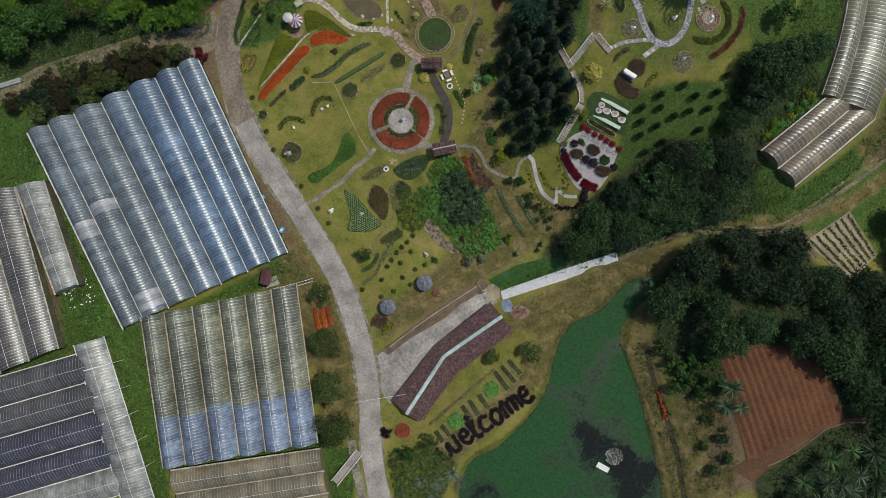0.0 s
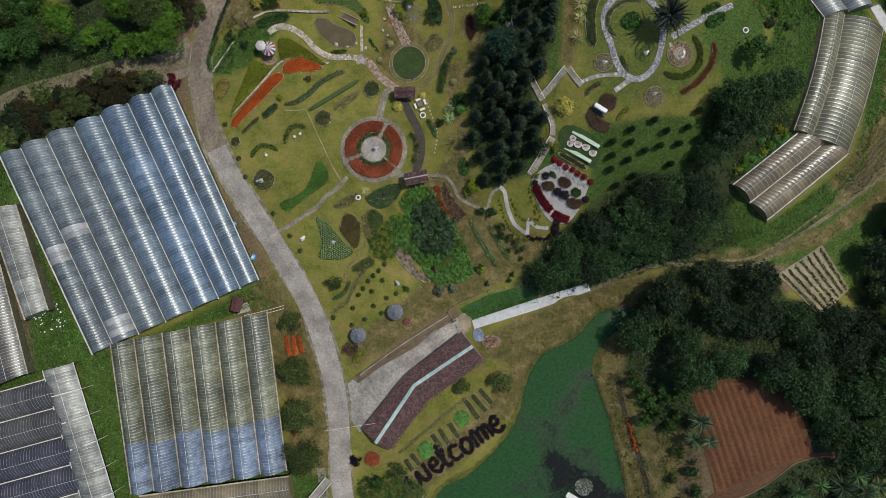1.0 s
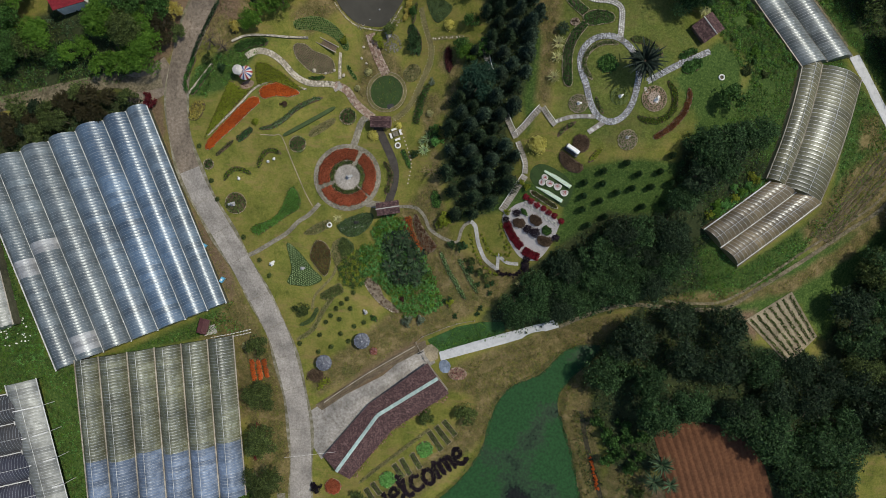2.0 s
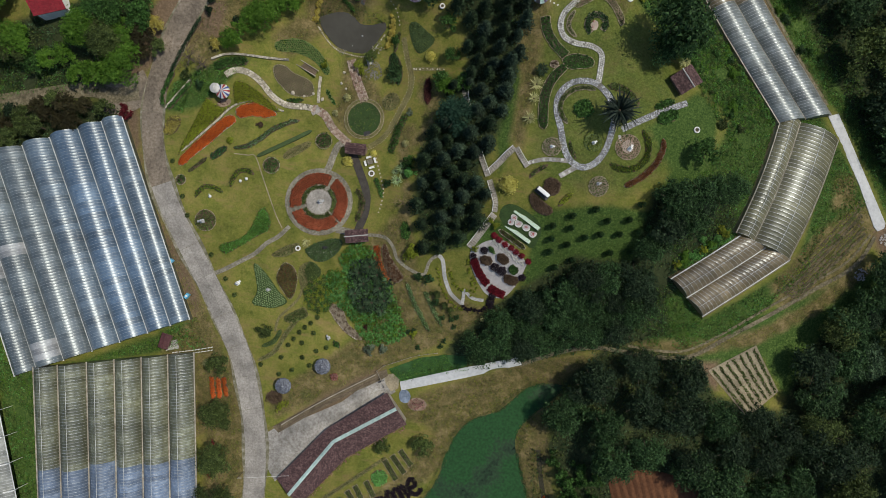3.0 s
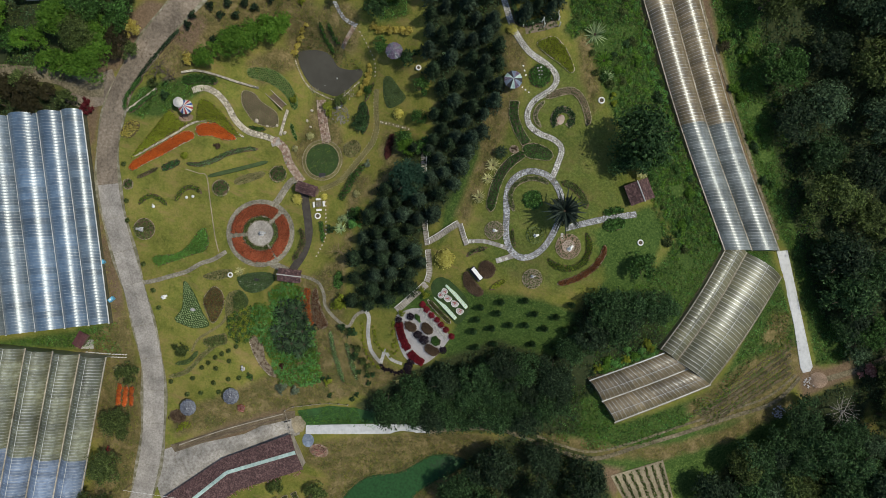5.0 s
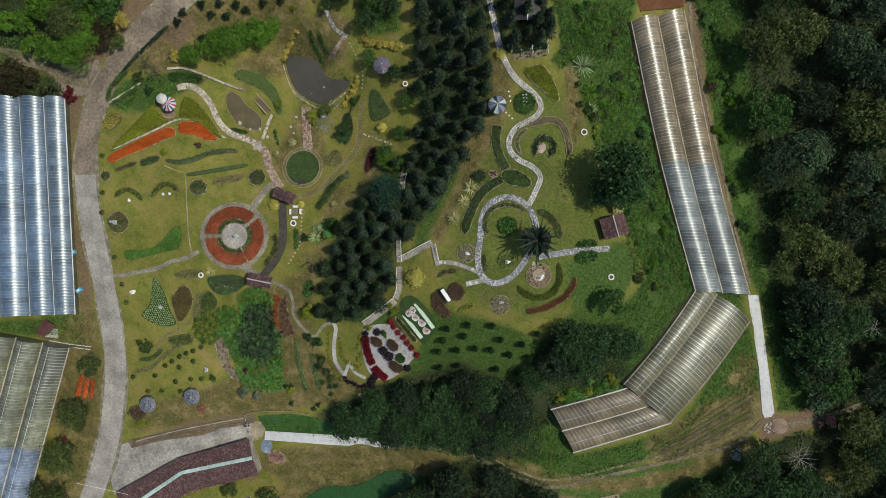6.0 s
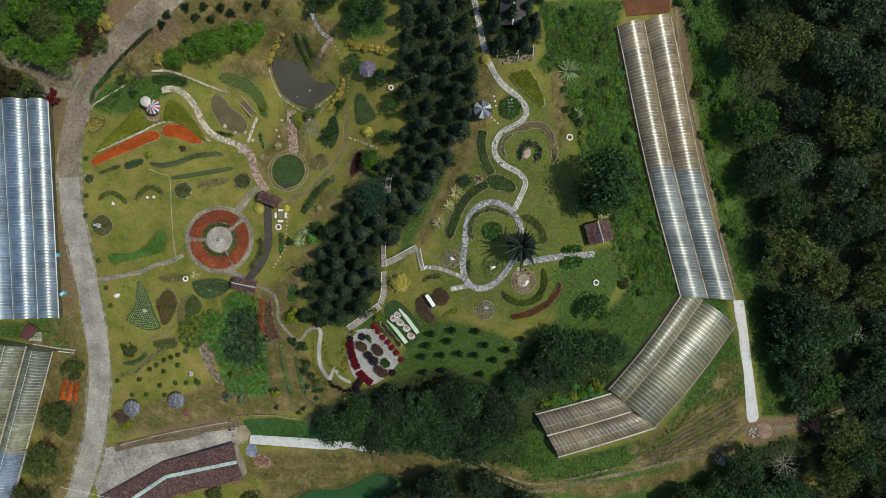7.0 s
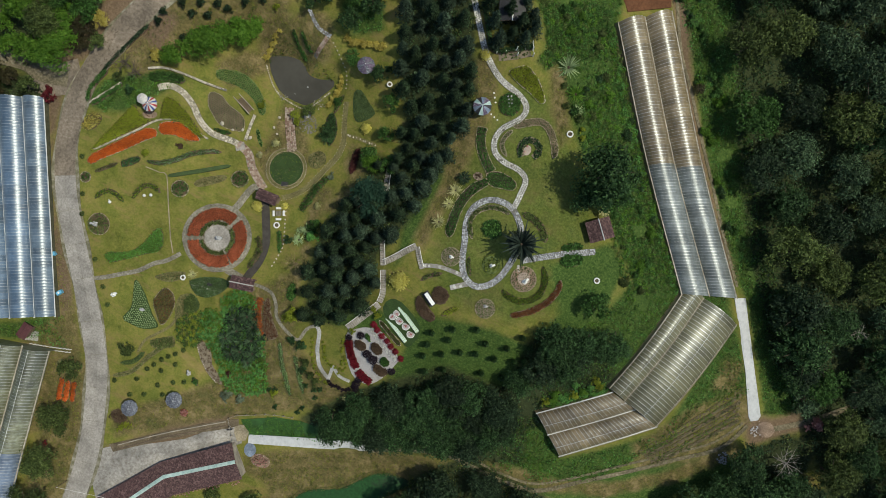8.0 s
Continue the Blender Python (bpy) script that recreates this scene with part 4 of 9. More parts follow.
# ---------------------------------------------------------------- roads and walks
ROAD = curve_through([(-51.4, 65.4), (-52, 58.1), (-53.7, 50.6), (-54.3, 42.9), (-52.8, 34.4), (-49.4, 26.5), (-44.3, 18.7), (-37.8, 10.5), (-32.2, 2), (-27.5, -5), (-23.8, -11.8), (-20.8, -20), (-18.8, -28.2), (-17.8, -37.8), (-17.5, -49), (-15.5, -60.7), (-13, -71.9)], 1.0)
ROAD_N = curve_through([(-38.8, 82), (-43, 73.4), (-46.3, 66.8), (-48.9, 59.6), (-51.4, 51.6), (-51.7, 44.6), (-50.7, 38), (-48.8, 31.8), (-45.9, 25.9), (-41.6, 19.2), (-37.1, 12.5), (-32.3, 5), (-27.2, -3.6), (-23.1, -10.9)], 1.0)


def smooth_line(P, rounds=6):
    P = np.array(P, dtype=float)
    for _ in range(rounds):
        P[1:-1] = (P[:-2] + 2 * P[1:-1] + P[2:]) / 4
    return P


def road_line():
    """The northern bend joined to the road along the garden."""
    a, b = np.array(ROAD_N), np.array(ROAD)
    end = a[-1]
    k = int(np.argmin(np.hypot(*(b - end).T)))
    line = np.concatenate([a[:-1], b[k + 1:]])
    d = np.concatenate([[0], np.cumsum(np.hypot(*np.diff(line, axis=0).T))])
    s = np.arange(0, d[-1], 1.0)
    return smooth_line(np.stack([np.interp(s, d, line[:, 0]), np.interp(s, d, line[:, 1])], 1), 30)


ROADWAY = road_line()
road = thing("road", "worn pale concrete road of cast slabs", "road", *ROADWAY[60], kind="structure")
VERGE = 6.0 + .45 * np.sin(np.arange(len(ROADWAY)) * .37) + .4 * np.sin(np.arange(len(ROADWAY)) * .113 + 1)
part("verge", ribbon(ROADWAY, VERGE, .06, .3, cross=8), M["dust"], road, "dusty gravel verge", world=True)


def build_slabs():
    N = normals_2d(ROADWAY)
    i, k = 0, 0
    g = random.Random(5)
    while i < len(ROADWAY) - 2:
        j = min(i + g.choice((8, 9, 10)), len(ROADWAY) - 1)
        for sgn in (-1, 1):
            seg = ROADWAY[i:j + 1] + N[i:j + 1] * (sgn * 1.265)
            seg = np.concatenate([seg[:1] + (seg[1] - seg[0]) * .025, seg[1:-1], seg[-1:] - (seg[-1] - seg[-2]) * .025])
            V, F = ribbon(seg, 2.5, .1 + .008 * g.random(), .16, cross=2)
            # northern slabs get the browner concrete with tree shade in its colour
            part("slab", (V, F), M["shaded_stained_concrete" if seg[0][1] > 37 else "concrete"], road, world=True)
        i = j


def walkway(name, label, line, width, mat, lift=.05, stones=None, gap=.55, base=None, closed=False, category="path", size=1.0, crazy=False):
    """A draped path; stones: the material of the laid stones on its bed."""
    P = curve_through(line, .7, closed)
    ob = thing(name, label, category, *P[len(P) // 2], kind="structure")
    part("path_bed", ribbon(P, width, lift, .2, closed, 3), mat, ob, world=True)
    if stones:
        N = normals_2d(P, closed)
        d = np.concatenate([[0], np.cumsum(np.hypot(*np.diff(P, axis=0).T))])
        g = np.random.default_rng(int(abs(P[0, 0] * 13 + P[0, 1] * 7)) + 3)
        s = np.arange(0, d[-1], gap)
        rows = max(1, int(round(width / gap)))
        if crazy:
            laid = flagstones(P, N, d, width, gap, max(2, rows), lift, g, size)
        else:
            o = np.repeat((np.arange(rows) + .5) / rows - .5, len(s)) * width * .98 + g.uniform(-.14, .14, rows * len(s)) * gap
            ss = np.tile(s, rows) + g.uniform(-.3, .3, rows * len(s)) * gap + np.repeat(np.arange(rows) % 2, len(s)) * gap / 2
            laid = cobbles(*(np.interp(ss, d, P[:, a]) + np.interp(ss, d, N[:, a]) * o for a in (0, 1)), lift, gap * .56 * size, g)
        part("paving_stones", laid, M[stones], ob, world=True, kind="stuff")
    return ob


def flagstones(P, N, d, width, gap, rows, lift, g, size=1.0):
    """Crazy paving: six-cornered stones between wandering joints, each with a worn brim."""
    count = max(2, int(d[-1] / gap))
    joint = np.arange(count + 2)[None, :] * gap + (np.arange(rows)[:, None] % 2) * gap / 2 + g.uniform(-.26, .26, (rows, count + 2)) * gap - gap / 2
    line = {}

    def corner(s, k):
        key = (round(float(s), 3), k)
        if key not in line:
            o = (k / rows - .5) * width + (g.uniform(-.2, .2) if 0 < k < rows else g.uniform(-.16, .06) * (1 if k else -1)) * width / rows
            line[key] = (np.clip(s, 0, d[-1]), o)
        return line[key]
    V, F = [], []
    for r in range(rows):
        for k in range(count):
            a, b = joint[r, k], joint[r, k + 1]
            pts = [corner(a, r)]
            if r:
                pts += [corner(s, r) for s in joint[r - 1] if a < s < b]
            pts += [corner(b, r), corner(b, r + 1)]
            if r < rows - 1:
                pts += [corner(s, r + 1) for s in joint[r + 1][::-1] if a < s < b]
            pts.append(corner(a, r + 1))
            Q = np.array(pts)
            if g.random() < .04 or np.ptp(Q[:, 0]) < .1:
                continue
            c, o, n = Q.mean(0), len(V), len(Q)
            top = g.uniform(.03, .07)
            for f, dz in ((.9, -.05), (.9, top * .6), (.78, top)):
                W = c + (Q - c) * f * min(1, size * 1.05)
                x = np.interp(W[:, 0], d, P[:, 0]) + np.interp(W[:, 0], d, N[:, 0]) * W[:, 1]
                y = np.interp(W[:, 0], d, P[:, 1]) + np.interp(W[:, 0], d, N[:, 1]) * W[:, 1]
                V += [(u, v, w + lift + dz) for u, v, w in zip(x, y, heights(x, y))]
            F += [(o + q * n + i, o + q * n + (i + 1) % n, o + (q + 1) * n + (i + 1) % n, o + (q + 1) * n + i) for q in range(2) for i in range(n)]
            F.append(tuple(o + 2 * n + i for i in range(n)))
    return V, F


def cobbles(X, Y, lift, r, g):
    """Flat uneven stones, each a low eight-sided slab with a rounded brim."""
    n, k = len(X), 8
    a = np.linspace(0, 2 * math.pi, k, endpoint=False) + g.uniform(0, 6, (n, 1))
    rad = r * g.uniform(.78, 1.08, (n, k)) * g.uniform(.72, 1.12, (n, 1))
    Z = heights(X, Y) + lift
    tops = g.uniform(.03, .06, n)
    rings = []
    for f, dz in ((1.0, -.05), (1.0, .6), (.84, 1.0)):
        x, y = X[:, None] + np.cos(a) * rad * f, Y[:, None] + np.sin(a) * rad * f
        z = np.broadcast_to((Z + (tops * dz if dz > 0 else dz))[:, None], x.shape)
        rings.append(np.stack([x, y, z], 2))
    V = np.concatenate(rings, 1)
    F = []
    for q in range(2):
        F += [(q * k + i, q * k + (i + 1) % k, (q + 1) * k + (i + 1) % k, (q + 1) * k + i) for i in range(k)]
    F += [tuple(2 * k + i for i in q) for q in ((0, 1, 2, 3), (0, 3, 4, 5), (0, 5, 6, 7))]
    F = np.array(F)
    return V.reshape(-1, 3), (F[None] + (np.arange(n) * 3 * k)[:, None, None]).reshape(-1, 4)


walkway("shed_pad", "small pale concrete pad beside the shed", [(-43.4, -8.2), (-40.3, -7.2)], 2.2, M["pale_concrete"], .05)
walkway("garden_path", "stony path beside the pond inlet", [(-10.2, 86.4), (-8.7, 84.9), (-6.9, 83.7), (-4.1, 83.2)], .8, M["mortar"], .06, "grey_stone", .5)
walkway("garden_path", "stony path beside the pond inlet", [(-4.6, 82.8), (-5.3, 80.6), (-6.3, 78.2)], 1.0, M["mortar"], .06, "pink_stone", .5, crazy=True)
LANE = [(-118.4, 33.3), (-110, 36.7), (-99.4, 42.7), (-87.4, 46), (-76.7, 48.5), (-67.4, 50.2), (-61.7, 49.4), (-55.2, 50.6)]
walkway("farm_lane", "pale dirt lane beside dark hedge trees", LANE, 3.4, M["track_soil"], .06)
walkway("entrance_apron", "grey concrete apron between road and lane", [(-64.5, 49.1), (-60.3, 48.6), (-56.5, 50.2), (-52.5, 53)], 7.0, M["shaded_stained_concrete"], .05)
yard = thing("yard", "cracked pale concrete yard along the long house", "yard", -3.5, -21.2, kind="structure")
part("yard_surface", drape([(-16.1, -25.4), (-13.1, -23.2), (-8.3, -21.2), (0.5, -16), (8.7, -8.1), (11.8, -9.5), (13, -12.2), (11.3, -13.6), (-1.5, -22.9), (-11.6, -35.7), (-13, -37.1), (-15.5, -33.7)], .055, 1.5, .2), M["yard_concrete"], yard, world=True)
bank = thing("earth_bank", "bare brown earth bank above the concrete yard", "bank", -3, -16.8, kind="structure")
part("earth", drape([(-15.2, -24), (-8.9, -19.4), (-3.2, -15.2), (2.6, -11.2), (8.3, -7.7), (10.2, -6.8), (10.7, -8.4), (8.6, -10), (3.4, -13.2), (-3.2, -17.5), (-8.9, -21.7), (-13.6, -25.3)], .08, .7, .2, .16), M["brown_earth"], bank, world=True)
for off, mat in ((.2, "timber"), (1.15, "pale_timber")):
    plank = thing("edging_beam", "long weathered beam lying along the earth bank", "beam", -3, -16.8, group="beams along the earth bank")
    part("beam", tube([(x - off * .55, y + off * .83, ground_z(x - off * .55, y + off * .83) + .28) for x, y in curve_through([(-12.5, -24.2), (-8.6, -21.1), (-3.1, -17), (3, -12.9), (8.4, -9.4)], 1.5)], .11, n=6), M[mat], plank, world=True)
sand = thing("sand_patch", "tan sandy patch beside the long house", "path", 11.2, -9.5, kind="structure")
part("sand_surface", drape([(9.8, -8.4), (11.8, -7.7), (13.6, -9), (13.5, -11.3), (11.8, -12.2), (10.4, -10.4)], .07, .8, .1), M["pale_soil"], sand, world=True)
walk_s = thing("white_walk", "smooth white concrete strip walk beside the lake meadow", "path", 28.2, -6.2, kind="structure")
part("strip", drape([(13.7, -9.5), (14.3, -11.7), (29.7, -6.6), (42.7, -1.7), (41.7, 0.3), (40.4, -0.2), (29.5, -3.9)], .12, 1.5, .25), M["white_walk"], walk_s, world=True)
walk_e = thing("white_walk", "smooth white concrete strip walk beside the greenhouse", "path", 112.9, 56.5, kind="structure")
part("strip", drape([(105.6, 66.4), (108.3, 67.6), (116.2, 54.9), (123.7, 43.6), (123.5, 42.4), (122, 41.5), (120.9, 42.4), (115.4, 51.7)], .12, 1.5, .25), M["white_walk"], walk_e, world=True)

walkway("garden_path", "winding path of pale flat stones in grey mortar", [(19.8, 104.1), (23, 100.2), (27.2, 94.4), (30.7, 90.2), (35.1, 87.1), (40.2, 85.6), (42.6, 84), (42.5, 81.4), (39.8, 78), (39.2, 75.1), (40.4, 72.7), (43.1, 71.5), (46.4, 71.2), (48.7, 69.8), (48.9, 66.1), (48.7, 62.8)], 1.3, M["mortar"], .05, "white_stone", .5, crazy=True, size=.86)
walkway("garden_path", "looping path of pale grey cobbles", [(48.7, 62.8), (45.5, 63.4), (42.6, 62.3), (40.8, 59.8), (40.7, 56.4), (42, 52.4), (43.1, 48.6), (44.9, 45.7), (47.6, 44.6), (50, 45.7), (51.7, 48.2), (52.6, 51.7), (52.9, 55.8), (51.7, 59.9)], 1.35, M["mortar"], .05, "grey_stone", .36, closed=True)
walkway("garden_path", "straight path of pale grey cobbles to the hut", [(54.9, 53.7), (61.7, 58), (68.7, 61.8)], 1.35, M["mortar"], .055, "grey_stone", .36)
walkway("garden_path", "short beige path with square slabs", [(35.4, 44), (39.3, 45.4), (44.3, 45.6)], .9, M["concrete"], .05, "stone", 1.1, size=.7)
walkway("garden_path", "short beige path with square slabs", [(43.1, 42.2), (46.5, 44.7)], 1.1, M["concrete"], .05, "stone", 1.1, size=.7)
walkway("garden_path", "curved path of beige irregular flagstones", [(-35.4, 57.1), (-33.2, 58.6), (-30.3, 58.5), (-27.3, 56.8), (-24.6, 54.2), (-21.2, 52.7), (-16.8, 53), (-14.4, 52.8)], 1.45, M["shoulder"], .05, "beige_stone", .46, crazy=True)
walkway("garden_path", "pinkish brown flagstone steps towards the brook", [(-15.3, 53), (-12.3, 51.9), (-10.2, 49.2), (-7.6, 47.1), (-5.5, 45.7)], 1.9, M["shoulder"], .06, "pink_stone", .5, crazy=True)
walkway("garden_path", "narrow worn concrete footpath across the lawn", [(-34.7, 10.1), (-31.1, 12), (-27.1, 14.7), (-24.1, 16.8), (-21.6, 19.6), (-19, 21.6), (-16.8, 24.3)], 1.0, M["shoulder"], .045)
walkway("garden_path", "grey footpath from the round plaza to the bridge", [(-10, 38.2), (-9.4, 39.8), (-8.8, 42.7), (-7.9, 45.2), (-6.2, 46)], 1.6, M["shoulder"], .045)
walkway("garden_path", "grey footpath from the round plaza to the bridge", [(-5.7, 25.1), (-3.7, 24.9), (-1.5, 24.7)], 1.7, M["shoulder"], .045)
walkway("garden_path", "grey concrete path winding down the slope", [(1.5, 24.6), (4.4, 24.8), (6.6, 24.4), (8.5, 22.5), (9.6, 20.1), (11.6, 18.6), (14.1, 17.5), (16.4, 17.2), (17.2, 20), (18.2, 21.4), (19.2, 22)], .75, M["shoulder"], .05)
walkway("zigzag_path", "zigzag grey concrete path on the slope", [(19.2, 22), (20.3, 21.1), (21.2, 17.5), (22, 15.6), (23, 13.8), (24.6, 12.4), (26.2, 11.5)], .9, M["pale_concrete"], .06)
walkway("zigzag_path", "zigzag grey concrete path on the slope", [(26.2, 11.3), (26.2, 13), (26.1, 14.9)], .75, M["pale_concrete"], .065)
walkway("zigzag_path", "zigzag grey concrete path on the slope", [(25.9, 14.9), (27.1, 14), (28.2, 13.2), (29.6, 13), (31, 13)], .75, M["pale_concrete"], .07)
walkway("pink_walk", "pinkish stone causeway to the small pond", [(-7.5, 65.5), (-5.9, 61.4), (-3.2, 56.4)], 2.3, M["soil"], .06, "pink_stone", .5, crazy=True)
walkway("concrete_strip", "dusty concrete strip between ramp and road", [(-22.4, -46.2), (-21.3, -53.3), (-19.4, -61.8)], 2.0, M["shoulder"], .04)
walkway("garden_path", "short stone path from the plank bridge", [(-14.3, 60.7), (-14.3, 57.8), (-14.1, 54.4)], .7, M["shoulder"], .05, "beige_stone", .5, crazy=True)
walkway("garden_path", "short white stone path to the statue", [(54.4, 52.1), (55.7, 50.2)], .6, M["sown_soil"], .1, "stone", .5)
walkway("worn_track", "faint worn line across the lawn", [(-31.6, 39.5), (-28.2, 39.6), (-26.7, 39.6), (-24, 34.1), (-20.5, 27), (-18.4, 23.6)], .22, M["pale_soil"], .02)
walkway("worn_track", "worn grassy footpath between lines of pale stones", [(4.4, 71.8), (5.7, 67.5), (7.3, 63.2), (7.2, 59.5), (5.7, 55.3), (4, 50.9), (1.8, 47.6), (-.9, 45.5)], 1.1, M["worn_grass"], .02)
walkway("worn_track", "worn grassy footpath towards the conifers", [(7.5, 64.9), (10.3, 65.1), (14.8, 65)], .8, M["worn_grass"], .02, "beige_stone", .8, size=.5)
walkway("worn_track", "faint worn line across the lawn", [(-10.9, 16.8), (-11.7, 12.8), (-12.4, 8.1), (-14.7, 4.9), (-16.8, 2.2), (-17.3, -1)], .6, M["worn_grass"], .02)
walkway("garden_path", "narrow pale stone path above the orange drifts", [(-44.2, 38.1), (-41.8, 40.5), (-39.1, 43.4), (-36.2, 46.6), (-33.6, 49.8), (-31, 51.6), (-28.6, 52.3), (-25.1, 51.7), (-21.6, 51.1)], .45, M["mortar"], .05, "beige_stone", .5, crazy=True)
walkway("dry_wall", "low beige fieldstone wall above the terrace", [(-38.7, 60.1), (-35.5, 61.7), (-31.1, 62.3), (-26.5, 62.5), (-21.7, 63)], .5, M["mortar"], .35, "beige_stone", .5, category="wall", crazy=True)
walkway("dry_wall", "low beige fieldstone wall on the slope", [(-48.5, 47.8), (-45.9, 51.1), (-43.1, 54.8)], .5, M["mortar"], .3, "beige_stone", .5, category="wall", crazy=True)
walkway("farm_track", "two-rut earth track along the meadow", [(42.3, -1.9), (51, 2.7), (58.9, 5), (66.3, 5), (73.8, 4.8), (82.2, 6), (91.3, 12.3), (100.3, 18.8), (109.1, 25.7), (117.9, 32.5), (121.7, 40.2)], 1.0, M["track_soil"], .03)
walkway("farm_track", "two-rut earth track along the meadow", [(67.1, 6.6), (73.2, 6.3), (81.5, 7.5), (90.6, 13.6), (99.3, 20.5), (108.2, 27.2), (115.9, 33.4), (120.4, 40.4)], .6, M["track_soil"], .03)
walkway("farm_track", "narrow earth track beside the long greenhouse", [(61.3, 126.7), (64.8, 119.8), (70, 111.4), (78, 103), (90.2, 88.8), (98.3, 77.8), (105.3, 69.2)], .7, M["track_soil"], .03)
walkway("farm_track", "earth track into the woods", [(127.3, 41.5), (133.1, 45.5), (139.6, 50.9), (146, 57)], 1.3, M["track_soil"], .03)
DITCH = [(49.6, -22), (51.4, -30), (54, -38), (56.4, -46), (58, -53), (59.3, -61)]
walkway("field_ditch", "dark weedy ditch along the lake dyke", DITCH, 1.1, M["dark_soil"], .03, category="ditch")


def dashes(name, label, line, gap, size, mat, group):
    """A row of separate small stones."""
    P = curve_through(line, .3)
    d = np.concatenate([[0], np.cumsum(np.hypot(*np.diff(P, axis=0).T))])
    g = random.Random(len(P))
    V, F = lathe([(.85, 0), (1, .4), (.7, .8), (.25, 1)], 7)
    me = to_mesh(name, (np.array(V) * (size, size * .75, .12), F), mat)
    for s in np.arange(0, d[-1], gap):
        x, y = np.interp(s, d, P[:, 0]), np.interp(s, d, P[:, 1])
        ob = new(name, me)
        ob.location, ob.rotation_euler = (x, y, ground_z(x, y) - .01), (0, 0, g.uniform(0, 6))
        tagged(ob, label, "stone", group)


dashes("stepping_stone", "small white stepping stone set in the lawn", [(-.6, 44.9), (2.3, 47), (4.6, 50.5), (6.3, 55), (7.9, 59.4), (8, 63.4)], .6, .12, M["beige_stone"], "white stones along the pond path")
dashes("stepping_stone", "small white stepping stone set in the lawn", [(3.4, 51.2), (5.1, 55.6), (6.5, 59.6), (6.6, 63), (5.1, 67.3), (3.8, 71.6)], .8, .12, M["beige_stone"], "white stones along the pond path")
dashes("stepping_stone", "small white stepping stone set in the lawn", [(1.1, 43.8), (2.6, 40.1), (4.3, 35.7), (4.3, 32.8), (3.8, 29.6)], .95, .24, M["beige_stone"], "stepping stones along the brook")
dashes("stepping_stone", "small white stepping stone set in the lawn", [(-2.9, 82.2), (0.1, 79.6), (2.1, 77.4), (3.2, 74)], .9, .2, M["beige_stone"], "stones along the north path")
dashes("stepping_stone", "small white stepping stone set in the lawn", [(35, 84), (36.4, 82)], 1.0, .24, M["white_paint"], "stones by the tent umbrella")
dashes("stepping_stone", "small white stepping stone set in the lawn", [(36.3, 79.8), (38.5, 79)], .9, .22, M["white_paint"], "stones by the tent umbrella")


